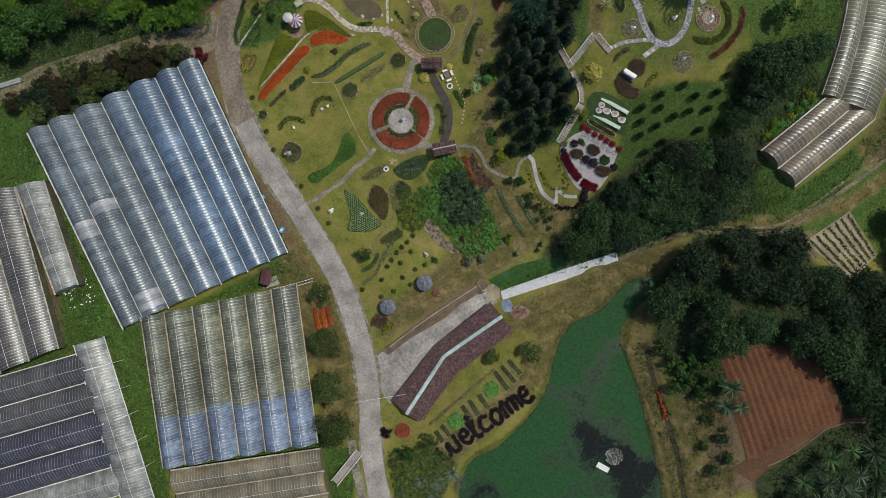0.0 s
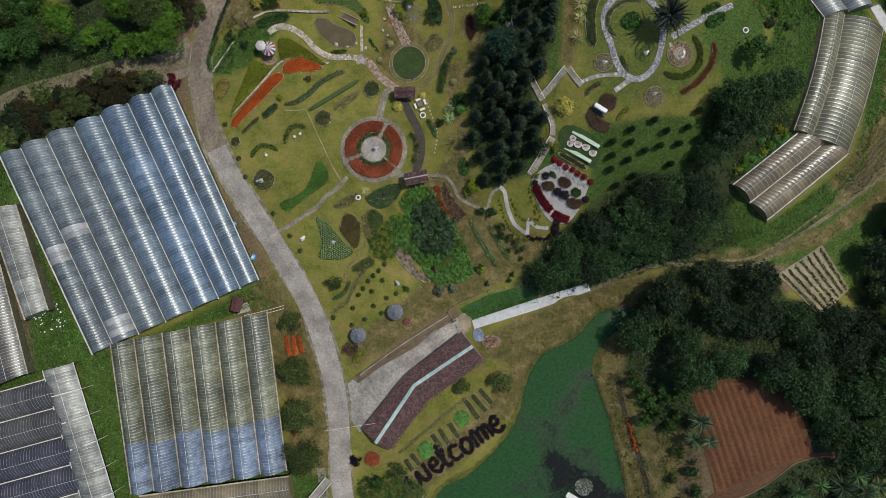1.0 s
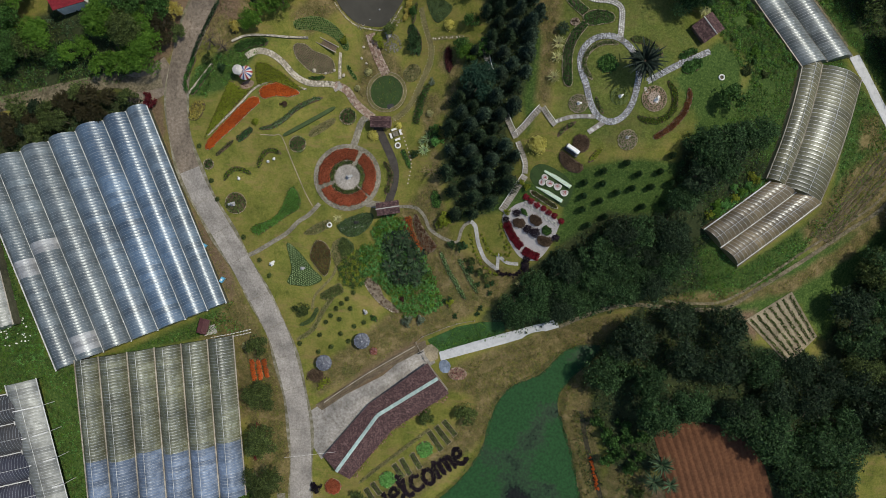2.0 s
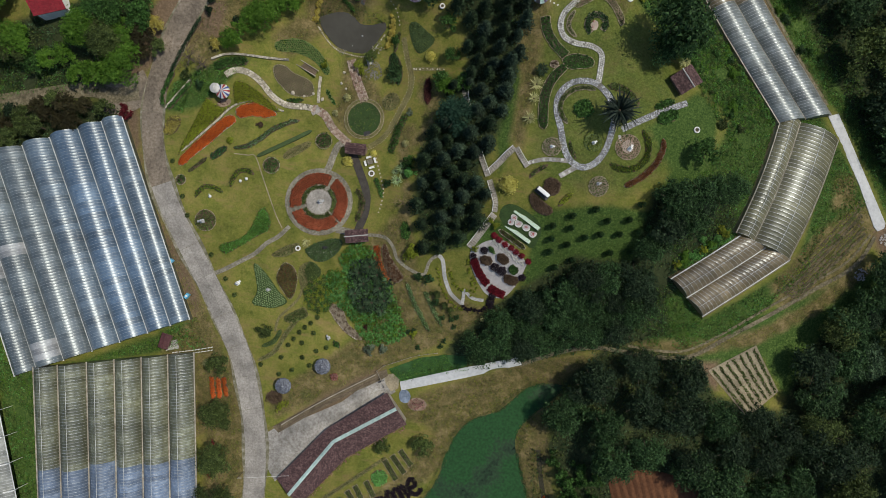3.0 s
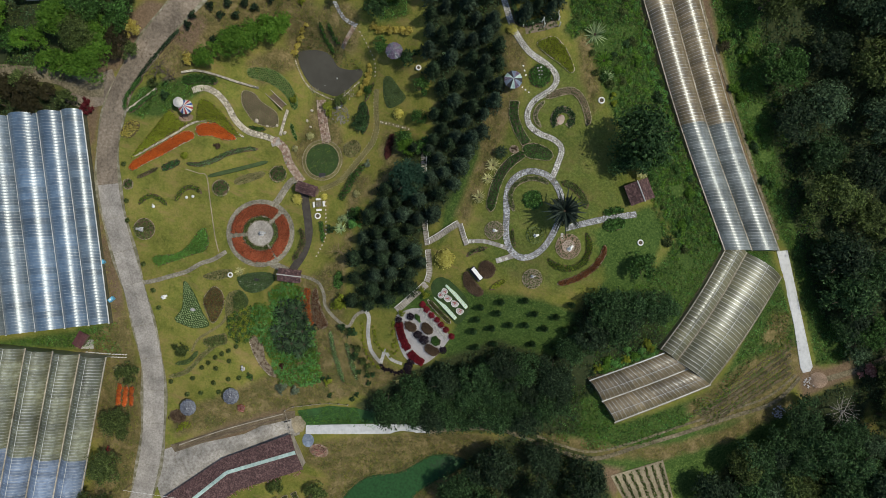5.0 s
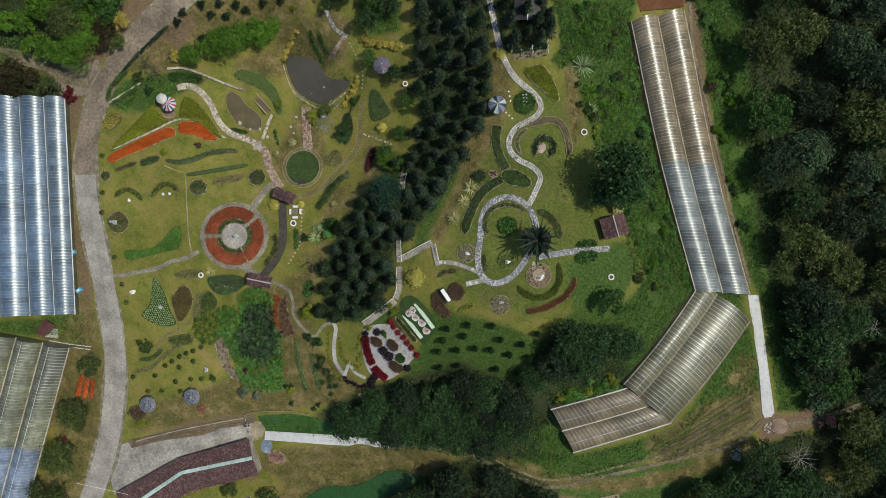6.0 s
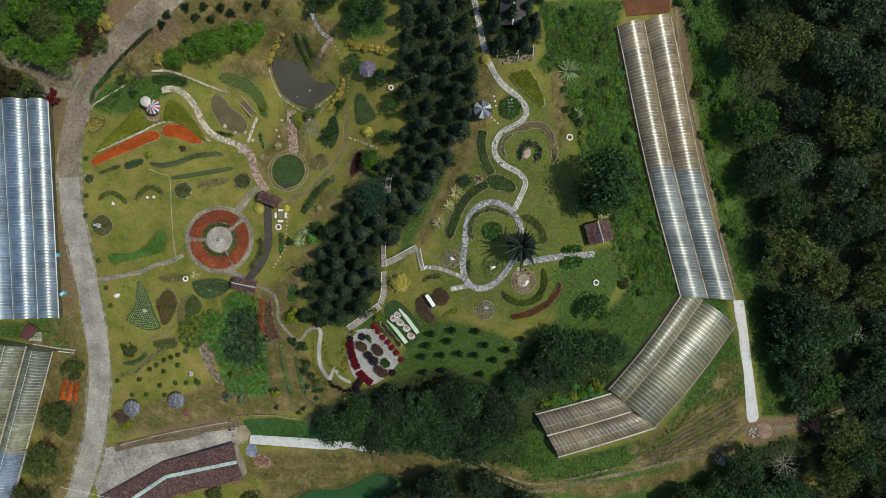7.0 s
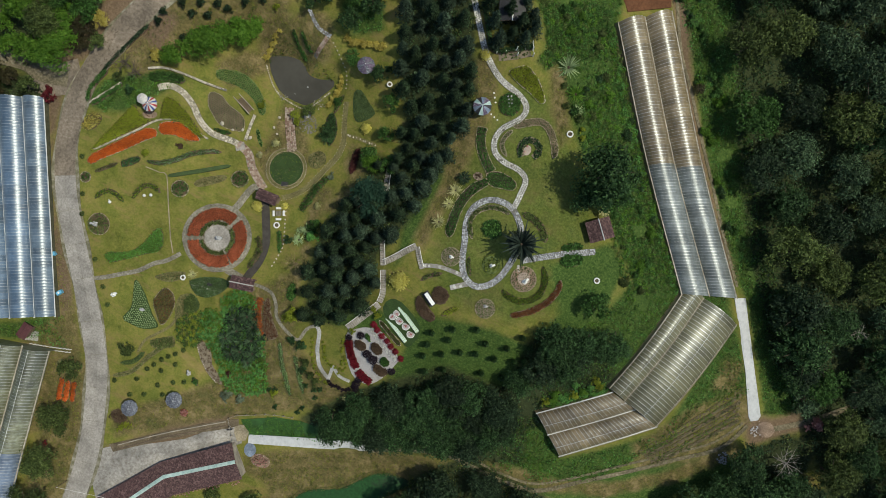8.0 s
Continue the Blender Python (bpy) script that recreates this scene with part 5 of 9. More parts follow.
# ---------------------------------------------------------------- greenhouses
def greenhouse(name, label, lines, films, eave=3.0, rise=1.5, pitch=.72, split=1.0, gut="gutter", ridge_bar=True, sides=True, trough=.21, bar=.03, follow=False, patches=(), side="shade_net", flare=.3, slump=1.0, perch=.16, group="plastic tunnel greenhouses"):
    """Bays between side-by-side eave lines ((start, end), ...): a sagging film vault, hoops, gutters, end arches and side sheets."""
    L = [np.array(v, dtype=float) for v in lines]
    mid = np.mean(L, axis=(0, 1))
    ob = thing(name, label, "greenhouse", *mid, group=group)
    zs = [[ground_z(*p) + eave for p in ln] for ln in L]
    run = np.linspace(0, 1, 9)
    lay = []
    for k, (p, q) in enumerate(L):
        rest = np.array([ground_z(*(p * (1 - s) + q * s)) + eave for s in run]) if follow else zs[k][0] * (1 - run) + zs[k][1] * run
        for _ in range(2):
            rest[1:-1] = (rest[:-2] + 2 * rest[1:-1] + rest[2:]) / 4
        lay.append(rest)
    across = 12
    for b in range(len(L) - 1):
        (a0, a1), (b0, b1) = L[b], L[b + 1]
        length = np.linalg.norm((a1 + b1 - a0 - b0) / 2)
        periods = max(2, 2 * int(round(length / pitch / 2)))
        width = np.linalg.norm((b0 + b1 - a0 - a1) / 2)
        up = rise * min(1.2, width / 6.0)

        def at(s, u, lift=0.0):
            p = (a0 * (1 - s) + a1 * s) * (1 - u) + (b0 * (1 - s) + b1 * s) * u
            z = np.interp(s, run, lay[b]) * (1 - u) + np.interp(s, run, lay[b + 1]) * u
            return (p[0], p[1], z + up * math.sin(math.pi * u) ** .74 + lift)

        def vault(s0, s1, mat):
            """Sheets lapped one over the next, each sagging between its three hoops."""
            n = max(2, int(round(periods * (s1 - s0) / 2)))
            g = random.Random(b * 31 + n)
            k, rows = across + 1, 9
            for i in range(n):
                slack, lap = g.uniform(.6, 1.2), .015 * (i % 2)
                V = []
                for q in range(rows):
                    s = s0 + (s1 - s0) * (i + q / (rows - 1)) / n
                    sag = .052 * slump * slack * pitch * abs(math.sin(2 * math.pi * q / (rows - 1)))
                    V += [at(s, u / across, lap - sag * math.sin(math.pi * u / across) ** .4) for u in range(k)]
                F = [(q * k + u, (q + 1) * k + u, (q + 1) * k + u + 1, q * k + u + 1) for q in range(rows - 1) for u in range(across)]
                newer = any(bay == b and lo <= s0 + (s1 - s0) * i / n < hi for bay, lo, hi in patches)
                part("roof_sheet", (V, F), M["film_white"] if newer else mat, ob, world=True, smooth=True)

        f = films[b % len(films)]
        fa, fb = f if isinstance(f, tuple) else (f, f)
        part_at = split + (.02 * math.sin(b * 2.3) if split < 1 else 0)
        vault(0, part_at, M[fa])
        if split < 1:
            vault(part_at, 1, M[fb])
        hoops = []
        for i in range(periods + 1):
            s, w = i / periods, bar / length
            row = [[at(min(1, max(0, s + e)), u / across, .025) for u in range(across + 1)] for e in (-w, w)]
            hoops.append((row[0] + row[1], [(u, across + 1 + u, across + 2 + u, u + 1) for u in range(across)]))
        part("hoop_frame", join(*hoops), M["steel"], ob, "thin pale metal hoops", world=True)
        if ridge_bar:
            part("ridge_bar", tube([at(i / 8, .5, .05) for i in range(9)], .05, n=5), M["gutter"], ob, world=True)
        for s in (0, 1):
            top = [at(s, u / across) for u in range(across + 1)]
            foot = [(x, y, ground_z(x, y) - .1) for x, y, _ in top]
            n = across + 1
            part("end_wall", (top + foot, [(u, u + 1, n + u + 1, n + u) for u in range(across)]), M[fa if s == 0 else fb], ob, world=True)
    for k, (p, q) in enumerate(L):
        d = (q - p) / np.linalg.norm(q - p)
        nrm = np.array([d[1], -d[0]]) * trough
        P = [(*(p * (1 - s) + q * s + d * (.2 if s == 1 else -.2 if s == 0 else 0)), lay[k][i] + perch) for i, s in enumerate(run)]
        V = [(x + nrm[0] * o, y + nrm[1] * o, z + h) for x, y, z in P for o, h in ((-1, .08), (-.7, 0), (.7, 0), (1, .08))]
        part("gutter", (V, [(4 * i + c, 4 * i + 4 + c, 4 * i + 5 + c, 4 * i + 1 + c) for i in range(8) for c in range(3)]), M[gut], ob, "long metal rain gutter", world=True)
        if sides and k in (0, len(L) - 1):
            out = nrm / trough * (.5 if k == 0 else -.5) * flare
            out = out if (mid - p) @ out < 0 else -out
            V = P + [(x + out[0], y + out[1], ground_z(x, y) - .1) for x, y, _ in P]
            part("side_wall", (V, [(i, i + 1, 10 + i, 9 + i) for i in range(8)]), M[side], ob, "slack side sheeting", world=True)
    return ob


def bays(nw, ne, sw, se, fractions):
    """Eave lines from the four corners of a block and the share of its width at which each stands."""
    nw, ne, sw, se = (np.array(v, dtype=float) for v in (nw, ne, sw, se))
    return [(nw + (ne - nw) * f, sw + (se - sw) * f) for f in fractions]


greenhouse("greenhouse", "seven-bay greenhouse with blue-grey shining plastic roofs", bays(*[(-101.9, 27.8), (-58.4, 44.7), (-76.1, -19.1), (-37.5, -0.6)], (0, .12, .27, .43, .587, .75, .885, 1)),
           ["film_grey", "film_grey", "film_grey", "film_slate", "film_blue", "film_blue", "film_slate"], 1.4, 2.3, ridge_bar=False, bar=.02, patches=((0, .46, .56), (1, .43, .47), (1, .88, .97)))
greenhouse("greenhouse", "six-bay greenhouse with clear roofs and blue ends", bays(*[(-71.2, -16.4), (-35, -8.3), (-67, -52.4), (-29.9, -45.9)], (0, .145, .32, .49, .66, .83, 1)),
           [("film_moss", "film_sky")], 2.8, 2.9, .72, .665, gut="rusty_gutter", sides=False, trough=.16, perch=.42, slump=1.3)
greenhouse("greenhouse", "low greenhouse with dull clear cross bays", bays(*[(-29.6, -47.6), (-26.6, -63.9), (-65.3, -53.2), (-61.6, -70.6)], (0, .33, .66, 1)), ["film_brown"], 2.6, 1.7, gut="rusty_gutter", sides=False)
greenhouse("greenhouse", "shaded greenhouse of dark plastic bays", bays(*[(-83.8, -24.3), (-75.6, -58.6), (-131.6, -38.6), (-120.4, -72.2)], (0, .2, .4, .6, .8, 1)),
           ["film_umber", "film_umber", "film_dark", "film_dark", "film_pale"], 3.0, 1.7, trough=.13)
greenhouse("greenhouse", "narrow pale cross bay at the dark greenhouse", bays(*[(-86.2, -23), (-79.2, -20.9), (-76, -63), (-68.4, -61.3)], (0, 1)), ["film_pale"], 3.5, 1.7, trough=.13, sides=False)
cross_pipes = thing("drain_pipe", "white drain pipes across the pale greenhouse bay", "pipes", -80, -34.6)
for a, b in ([(-83.2, -28.6), (-77, -26.8)], [(-81.2, -35), (-75.4, -32.9)], [(-79.6, -41.3), (-73.8, -39.1)], [(-77.7, -47.4), (-72.1, -45.4)], [(-76.2, -53.7), (-70.3, -51.6)]):
    part("pipe", tube([(*a, ground_z(*a) + 5.3), (*b, ground_z(*b) + 5.2)], .13, n=7), M["white_paint"], cross_pipes, world=True)
    part("pipe_leg", tube([(*b, ground_z(*b) + 5.2), (*b, ground_z(*b))], .07, n=6), M["white_paint"], cross_pipes, world=True)
greenhouse("greenhouse", "old greenhouse with brownish weathered roofs", bays(*[(-120.4, 11.7), (-103.5, 14.4), (-104.9, -29.8), (-90.3, -23.6)], (0, .5, 1)), ["film_rust", "film_rust"], 2.8, 1.8, gut="rusty_gutter")
greenhouse("greenhouse", "short pale weathered greenhouse bay", bays(*[(-103.4, 14.5), (-96.3, 16.1), (-91.4, -11), (-86, -8.6)], (0, 1)), ["film_pale"], 2.6, 1.6, gut="rusty_gutter")
greenhouse("greenhouse", "long two-bay greenhouse with shining sheeting", bays(*[(53.5, 109.1), (63.8, 117.7), (91.6, 61.7), (105.6, 66.5)], (0, .5, 1)),
           [("film_gleam", "film_ice")], 1.0, 2.2, .72, .51, follow=True, gut="rusty_gutter", ridge_bar=False, trough=.15, side="film_gleam", flare=1.4, slump=.8)
greenhouse("greenhouse", "broad greenhouse with pale clear sheeting", bays(*[(92.4, 64.1), (107.9, 60.7), (85, 35.9), (100, 31.7)], (0, .32, 1)), ["film_clear", "film_clear"], 1.0, 1.9, .95, gut="rusty_gutter", trough=.12, bar=.05, follow=True, side="film_gleam", flare=1.6, slump=1.05)
greenhouse("greenhouse", "low two-bay greenhouse with brown clear sheeting", bays(*[(73, 23.8), (82.9, 16.1), (86.1, 35.2), (100.3, 31.7)], (0, .5, 1)), ["film_gleam", "film_gleam"], .9, 1.9, .95, gut="gutter", trough=.14, bar=.045, follow=True, side="film_gleam", flare=1.4, slump=1.1)


# ---------------------------------------------------------------- houses, huts, bridges
def tiled_slope(e0, e1, r0, r1, course=.4, wide=.45, seed=1):
    """Courses of overlapping tiles from an eave line up to a ridge line."""
    e0, e1, r0, r1 = (np.array(v, dtype=float) for v in (e0, e1, r0, r1))
    g = np.random.default_rng(seed)
    rows = max(2, int(np.linalg.norm((r0 + r1 - e0 - e1) / 2) / course))
    cols = max(2, int(np.linalg.norm((e1 + r1 - e0 - r0) / 2) / wide))
    V, F = [], []
    for r in range(rows):
        for c in range(cols):
            lo, hi = r / rows, min(1.0, (r + 1.15) / rows)
            a, b = (c + .02 + .25 * (r % 2) / 2) / cols, min(1.0, (c + .98 + .25 * (r % 2) / 2) / cols)

            def at(u, v, dz):
                p = (e0 * (1 - u) + e1 * u) * (1 - v) + (r0 * (1 - u) + r1 * u) * v
                return (p[0], p[1], p[2] + dz)
            t = .06 + g.uniform(0, .03)
            n = len(V)
            V += [at(a, lo, t), at(b, lo, t), at(b, hi, .015), at(a, hi, .015), at(a, lo, 0), at(b, lo, 0)]
            F += [(n, n + 1, n + 2, n + 3), (n + 4, n + 5, n + 1, n)]
    return V, np.array(F)


def long_house():
    nw = [(-12.4, -36), (-2.3, -22.8), (11.1, -12.2)]
    rd = [(-8.8, -39), (0.1, -25.1), (13.9, -15.4)]
    se = [(-5.7, -41.1), (3.6, -28.8), (16.8, -19.1)]
    base = min(ground_z(*p) for p in rd)
    ob = thing("long_house", "long angled house with dark red tiled roof", "house", *rd[1], z=base)
    z = [base + h for h in (3.0, 4.3, 2.7)]
    for i in range(2):
        E = [(*nw[i], z[0]), (*nw[i + 1], z[0])]
        R = [(*rd[i], z[1]), (*rd[i + 1], z[1])]
        S = [(*se[i], z[2]), (*se[i + 1], z[2])]
        part("roof_tiles", tiled_slope(E[0], E[1], R[0], R[1], .33, .34, seed=i), M["roof_tile"], ob, world=True, kind="stuff")
        part("roof_tiles", tiled_slope(S[0], S[1], R[0], R[1], .33, .34, seed=i + 9), M["roof_tile"], ob, world=True, kind="stuff")
        for X in (E, S):
            V = [(*X[0][:2], X[0][2] - .16), (*X[1][:2], X[1][2] - .16), (R[1][0], R[1][1], R[1][2] - .16), (R[0][0], R[0][1], R[0][2] - .16)]
            V += [(a, b, c - .12) for a, b, c in V]
            part("roof_deck", (V, [(0, 1, 2, 3), (7, 6, 5, 4), (0, 4, 5, 1), (1, 5, 6, 2), (2, 6, 7, 3), (3, 7, 4, 0)]), M["timber"], ob, world=True)
        r0, r1 = Vector(R[0]), Vector(R[1])
        sdir = (r1 - r0).normalized().cross(Vector((0, 0, 1))) * .42
        n = 10
        P = [r0.lerp(r1, k / n) for k in range(n + 1)]
        V = [tuple(q) for p in P for q in (p - sdir + Vector((0, 0, .04)), p + Vector((0, 0, .2)), p + sdir + Vector((0, 0, .04)))]
        F = [(k * 3 + c, k * 3 + 3 + c, k * 3 + 4 + c, k * 3 + 1 + c) for k in range(n) for c in range(2)]
        part("ridge_cap", (V, F), M["teal_sheet"], ob, "weathered pale turquoise ridge sheet", world=True)
        def inset(p, q, f=.12):
            return tuple(np.array(p) * (1 - f) + np.array(q) * f)
        for A, zt in ((nw, z[0]), (se, z[2])):
            a, b = inset(A[i], rd[i]), inset(A[i + 1], rd[i + 1])
            V = [(*a, base - 1), (*b, base - 1), (*b, zt - .1), (*a, zt - .1)]
            part("wall", (V, [(0, 1, 2, 3)]), M["pale_timber"], ob, world=True)
        k = 0 if i == 0 else 1
        V = [(*inset(nw[i + k], rd[i + k]), base - 1), (*inset(se[i + k], rd[i + k]), base - 1), (*inset(se[i + k], rd[i + k]), z[2] - .1), (*rd[i + k], z[1] - .2), (*inset(nw[i + k], rd[i + k]), z[0] - .1)]
        part("gable_wall", (V, [(0, 1, 2, 3, 4)]), M["pale_timber"], ob, world=True)
    return ob


long_house()


def gabled(name, label, category, c, along, length, span, eave, up, roof="roof_tile", walls=None, deck=None, posts=True, cap=None):
    """A small roof of two tiled slopes on posts or walls; along: the ridge's angle."""
    ob = thing(name, label, category, *c, turn=along)
    l2, s2 = length / 2, span / 2
    for k, sg in enumerate((-1, 1)):
        slope = part("roof_slope", tiled_slope((-l2, sg * s2, eave), (l2, sg * s2, eave), (-l2, 0, eave + up), (l2, 0, eave + up), .36, .45, seed=k), M[roof], ob, kind="stuff")
        V = [(-l2, sg * s2, eave - .05), (l2, sg * s2, eave - .05), (l2, 0, eave + up - .05), (-l2, 0, eave + up - .05)]
        part("roof_board", (V + [(x, y, z - .06) for x, y, z in V], [(0, 1, 2, 3), (4, 7, 6, 5), (0, 4, 5, 1), (1, 5, 6, 2), (3, 2, 6, 7), (0, 3, 7, 4)]), M["timber"], slope)
    part("ridge_cap", tube([(-l2 - .1, 0, eave + up + .04), (0, 0, eave + up + .05), (l2 + .1, 0, eave + up + .04)], .13, n=8), M[cap or roof], ob)
    if posts:
        for x in (-l2 + .3, l2 - .3):
            for y in (-s2 + .35, s2 - .35):
                part("post", box(x, y, -.4, .14, .14, eave + .4), M["timber"], ob)
    if walls:
        part("wall", box(0, 0, -.4, length - .9, span - .9, eave + .4), M[walls], ob)
    if deck:
        part("deck", join(*[box(-l2 + (k + .5) * length / 16, 0, .12, length / 16 - .02, span - .5, .08) for k in range(16)]), M[deck], ob, "planked wooden deck")
    return ob


gabled("bridge", "small covered footbridge with brown shingle roof", "bridge", (-3.4, 44.3), -8.5 + 10, 4.9, 2.6, 2.4, .8, deck="timber")
gabled("bridge", "small covered footbridge with brown shingle roof", "bridge", (-0.2, 24), 12, 5.4, 3.0, 2.4, .8, deck="timber", cap="stone")
gabled("garden_hut", "small dark hut with brown shingle roof", "hut", (67.4, 66.3), 129, 4.6, 5.4, 2.3, 1.2, walls="timber", cap="grey_paint")
gabled("tool_shed", "small shed with plain maroon metal roof", "shed", (-42.7, -6.6), 80, 3.6, 2.4, 2.0, .3, roof="dark_metal_roof", walls="timber", posts=False)
gabled("farmhouse", "farmhouse with bright red tiled roof among trees", "house", (-76.9, 68.1), 20, 7.6, 6.2, 3.4, 2.0, roof="red_roof", walls="white_paint", cap="white_paint")
gabled("field_shelter", "dark shelter with slatted roof among conifers", "shed", (31.1, 101.4), 110, 9, 5.5, 2.4, .9, roof="dark_paint", cap="white_paint")


def canopy_umbrella(name, label, c, radius, height, cloths, panels=12, droop=.35, rise=.75, group="garden umbrellas", turn=0.0, skirt=.12):
    """A garden umbrella: panels of cloth, ribs, a pole, a knob and a foot."""
    ob = thing(name, label, "umbrella", *c, group=group, turn=turn)
    for k in range(panels):
        a0, a1 = 2 * math.pi * k / panels, 2 * math.pi * (k + 1) / panels
        V = []
        for q in range(6):
            f = q / 5
            z = height + rise * (1 - f ** 1.5)
            for t in range(4):
                a = a0 + (a1 - a0) * t / 3
                sag = math.sin(math.pi * t / 3) * .07 * f
                V.append((radius * f * math.cos(a) * (1 - sag * .6), radius * f * math.sin(a) * (1 - sag * .6), z - sag))
        V += [(x * .99, y * .99, z - skirt) for x, y, z in V[-4:]]
        F = [(q * 4 + t, q * 4 + 4 + t, q * 4 + 5 + t, q * 4 + 1 + t) for q in range(6) for t in range(3)]
        part("canopy_panel", (V, F), M[cloths[k % len(cloths)]], ob)
    for k in range(0, panels, 2):
        a = 2 * math.pi * k / panels
        part("rib", tube([(radius * f * math.cos(a), radius * f * math.sin(a), height + rise * (1 - f ** 1.5) - .05) for f in (0, .33, .66, 1)], .02, n=4), M["steel"], ob)
    part("pole", tube([(0, 0, 0), (0, 0, height + rise)], .05, n=8), M["pale_timber"], ob)
    part("knob", lathe([(.04, 0), (.1, .06), (.07, .14), (.01, .2)], 8, 0, 0, height + rise - .02), M["white_paint"], ob)
    part("foot", lathe([(.4, 0), (.4, .08), (.15, .12), (.1, .3)], 12), M["concrete"], ob)
    return ob


canopy_umbrella("garden_umbrella", "blossom-patterned blue and white garden umbrella on the lawn", (-13.4, -13.4), 1.95, 2.1, ["blossom_cloth"])
canopy_umbrella("garden_umbrella", "blossom-patterned blue and white garden umbrella on the lawn", (-4.7, -7.6), 1.95, 2.1, ["blossom_cloth"])
canopy_umbrella("garden_umbrella", "purple blossom umbrella beside the pond meadow", (6.4, 79.9), 2.0, 2.2, ["plum_cloth", "blossom_cloth", "plum_cloth"], rise=1.0)
canopy_umbrella("garden_umbrella", "large faded blue umbrella with dark trim", (33.9, 80.1), 2.0, 2.2, ["dark_paint", "teal_sheet", "plum_cloth", "blue_tarp"], rise=.9)
canopy_umbrella("garden_umbrella", "red, white and blue striped garden umbrella", (-34.8, 52.8), 1.7, 2.3, ["red_paint", "faded_cloth", "blue_paint", "faded_cloth"], 20, rise=.9)
canopy_umbrella("garden_umbrella", "pale grey six-sided garden umbrella", (-36.4, 53.2), 1.2, 2.9, ["faded_cloth"], 6, rise=.5)


def stairs(name, label, line, width, rail=True):
    """Timber steps up a slope with a pale handrail on one side."""
    P = curve_through(line, .45)
    ob = thing(name, label, "stairs", *P[len(P) // 2])
    N = normals_2d(P)
    part("earth_ramp", ribbon(P, width, .05, .25), M["shoulder"], ob, world=True)
    for p, n in zip(P, N):
        a = math.degrees(math.atan2(n[1], n[0]))
        bx, by = base_of(ob)[:2]
        part("step", box(p[0] - bx, p[1] - by, ground_z(*p) - ob.location.z - .05, width, .3, .2, a), M["concrete"], ob)
    if rail:
        top = [(*(p + n * width * .5), ground_z(*p) + .95) for p, n in zip(P, N)]
        part("handrail", tube(top, .06, n=6), M["white_paint"], ob, "whitewashed handrail", world=True)
        for t in top[::3]:
            part("rail_post", tube([(t[0], t[1], t[2] - 1.1), t], .05, n=6), M["white_paint"], ob, world=True)
    return ob


stairs("stairway", "timber garden steps with a whitewashed handrail", [(26, 24.8), (27.2, 26.8), (28.6, 29.3), (30.4, 32.5)], 1.5)
stairs("stairway", "timber garden steps with a whitewashed handrail", [(30.4, 33.2), (30.3, 35.2), (29.4, 37.5), (28.4, 39.8)], 1.2)
stairs("stairway", "timber garden steps with a whitewashed handrail", [(27.8, 41.4), (29.5, 43.3), (31.2, 45.5), (32.8, 47.4)], 1.3)
stairs("stairway", "timber garden steps with a whitewashed handrail", [(33.2, 47.3), (34.5, 45.4), (35.9, 43.6)], 1.0)
stairs("stairway", "timber steps down through the conifers", [(19.7, 63.9), (20.1, 61.5), (20.8, 58.2), (21.5, 56.4)], 1.3)
stairs("stairway", "timber steps down through the conifers", [(25.4, 46), (26.1, 44.3), (27.8, 40.9)], 1.1)


def footbridge():
    a, b = Vector((*[(-26.3, -56.4)][0], 0)), Vector((*[(-20.4, -49)][0], 0))
    za, zb = ground_z(a.x, a.y), ground_z(b.x, b.y)
    m = (a + b) / 2
    z = max(za, zb) + .2
    ob = thing("ramp_bridge", "grey concrete ramp bridge with white rails", "bridge", m.x, m.y, z)
    ang = math.degrees(math.atan2(b.y - a.y, b.x - a.x))
    part("deck", box(0, 0, -.3, (b - a).length, 1.9, .25, ang), M["concrete"], ob)
    n = Vector((-(b - a).y, (b - a).x, 0)).normalized()
    for s in (-1, 1):
        off = n * s * .95
        p, q = a - m + off, b - m + off
        part("rail", tube([(p.x, p.y, .85), (q.x, q.y, .85)], .08, n=6), M["white_paint"], ob)
        for k in range(6):
            r = p.lerp(q, k / 5)
            part("post", box(r.x, r.y, -.2, .1, .1, 1.05), M["white_paint"], ob)


footbridge()


def post_line(name, label, line, gap=.55, h=.7, mat="pale_timber"):
    P = curve_through(line, .2)
    d = np.concatenate([[0], np.cumsum(np.hypot(*np.diff(P, axis=0).T))])
    ob = thing(name, label, "fence", *P[len(P) // 2])
    spots_ = [(np.interp(s, d, P[:, 0]), np.interp(s, d, P[:, 1])) for s in np.arange(0, d[-1], gap)]
    for x, y in spots_:
        part("post", lathe([(.12, -.2), (.12, h - .08), (.07, h)], 7, x - ob.location.x, y - ob.location.y, ground_z(x, y) - ob.location.z), M[mat], ob)
    part("rail", tube([(x, y, ground_z(x, y) + h * .7) for x, y in spots_], .045, n=5), M[mat], ob, world=True)


post_line("low_fence", "low fence of whitewashed posts beside the greenhouse", [(-41.2, -9.4), (-36.5, -8.2), (-31.5, -6.7)], .8, .8, "white_paint")
post_line("low_fence", "low fence of whitewashed posts beside the greenhouse", [(-41.2, -9.9), (-36.2, -8.8), (-31.4, -7.4)], .8, .8, "white_paint")
post_line("wire_fence", "pale pole fence round the young grass", [(12.4, -15), (10, -10.6), (8.1, -7.1), (12.7, -4.5), (17.7, -2.3), (23.7, -0.9)], 2.2, 1.2, "pale_timber")
post_line("wire_fence", "wooden fence at the north terrace", [(32.2, 91.4), (35.9, 93.5), (38.7, 95.2)], 2.0, 1.0, "white_paint")
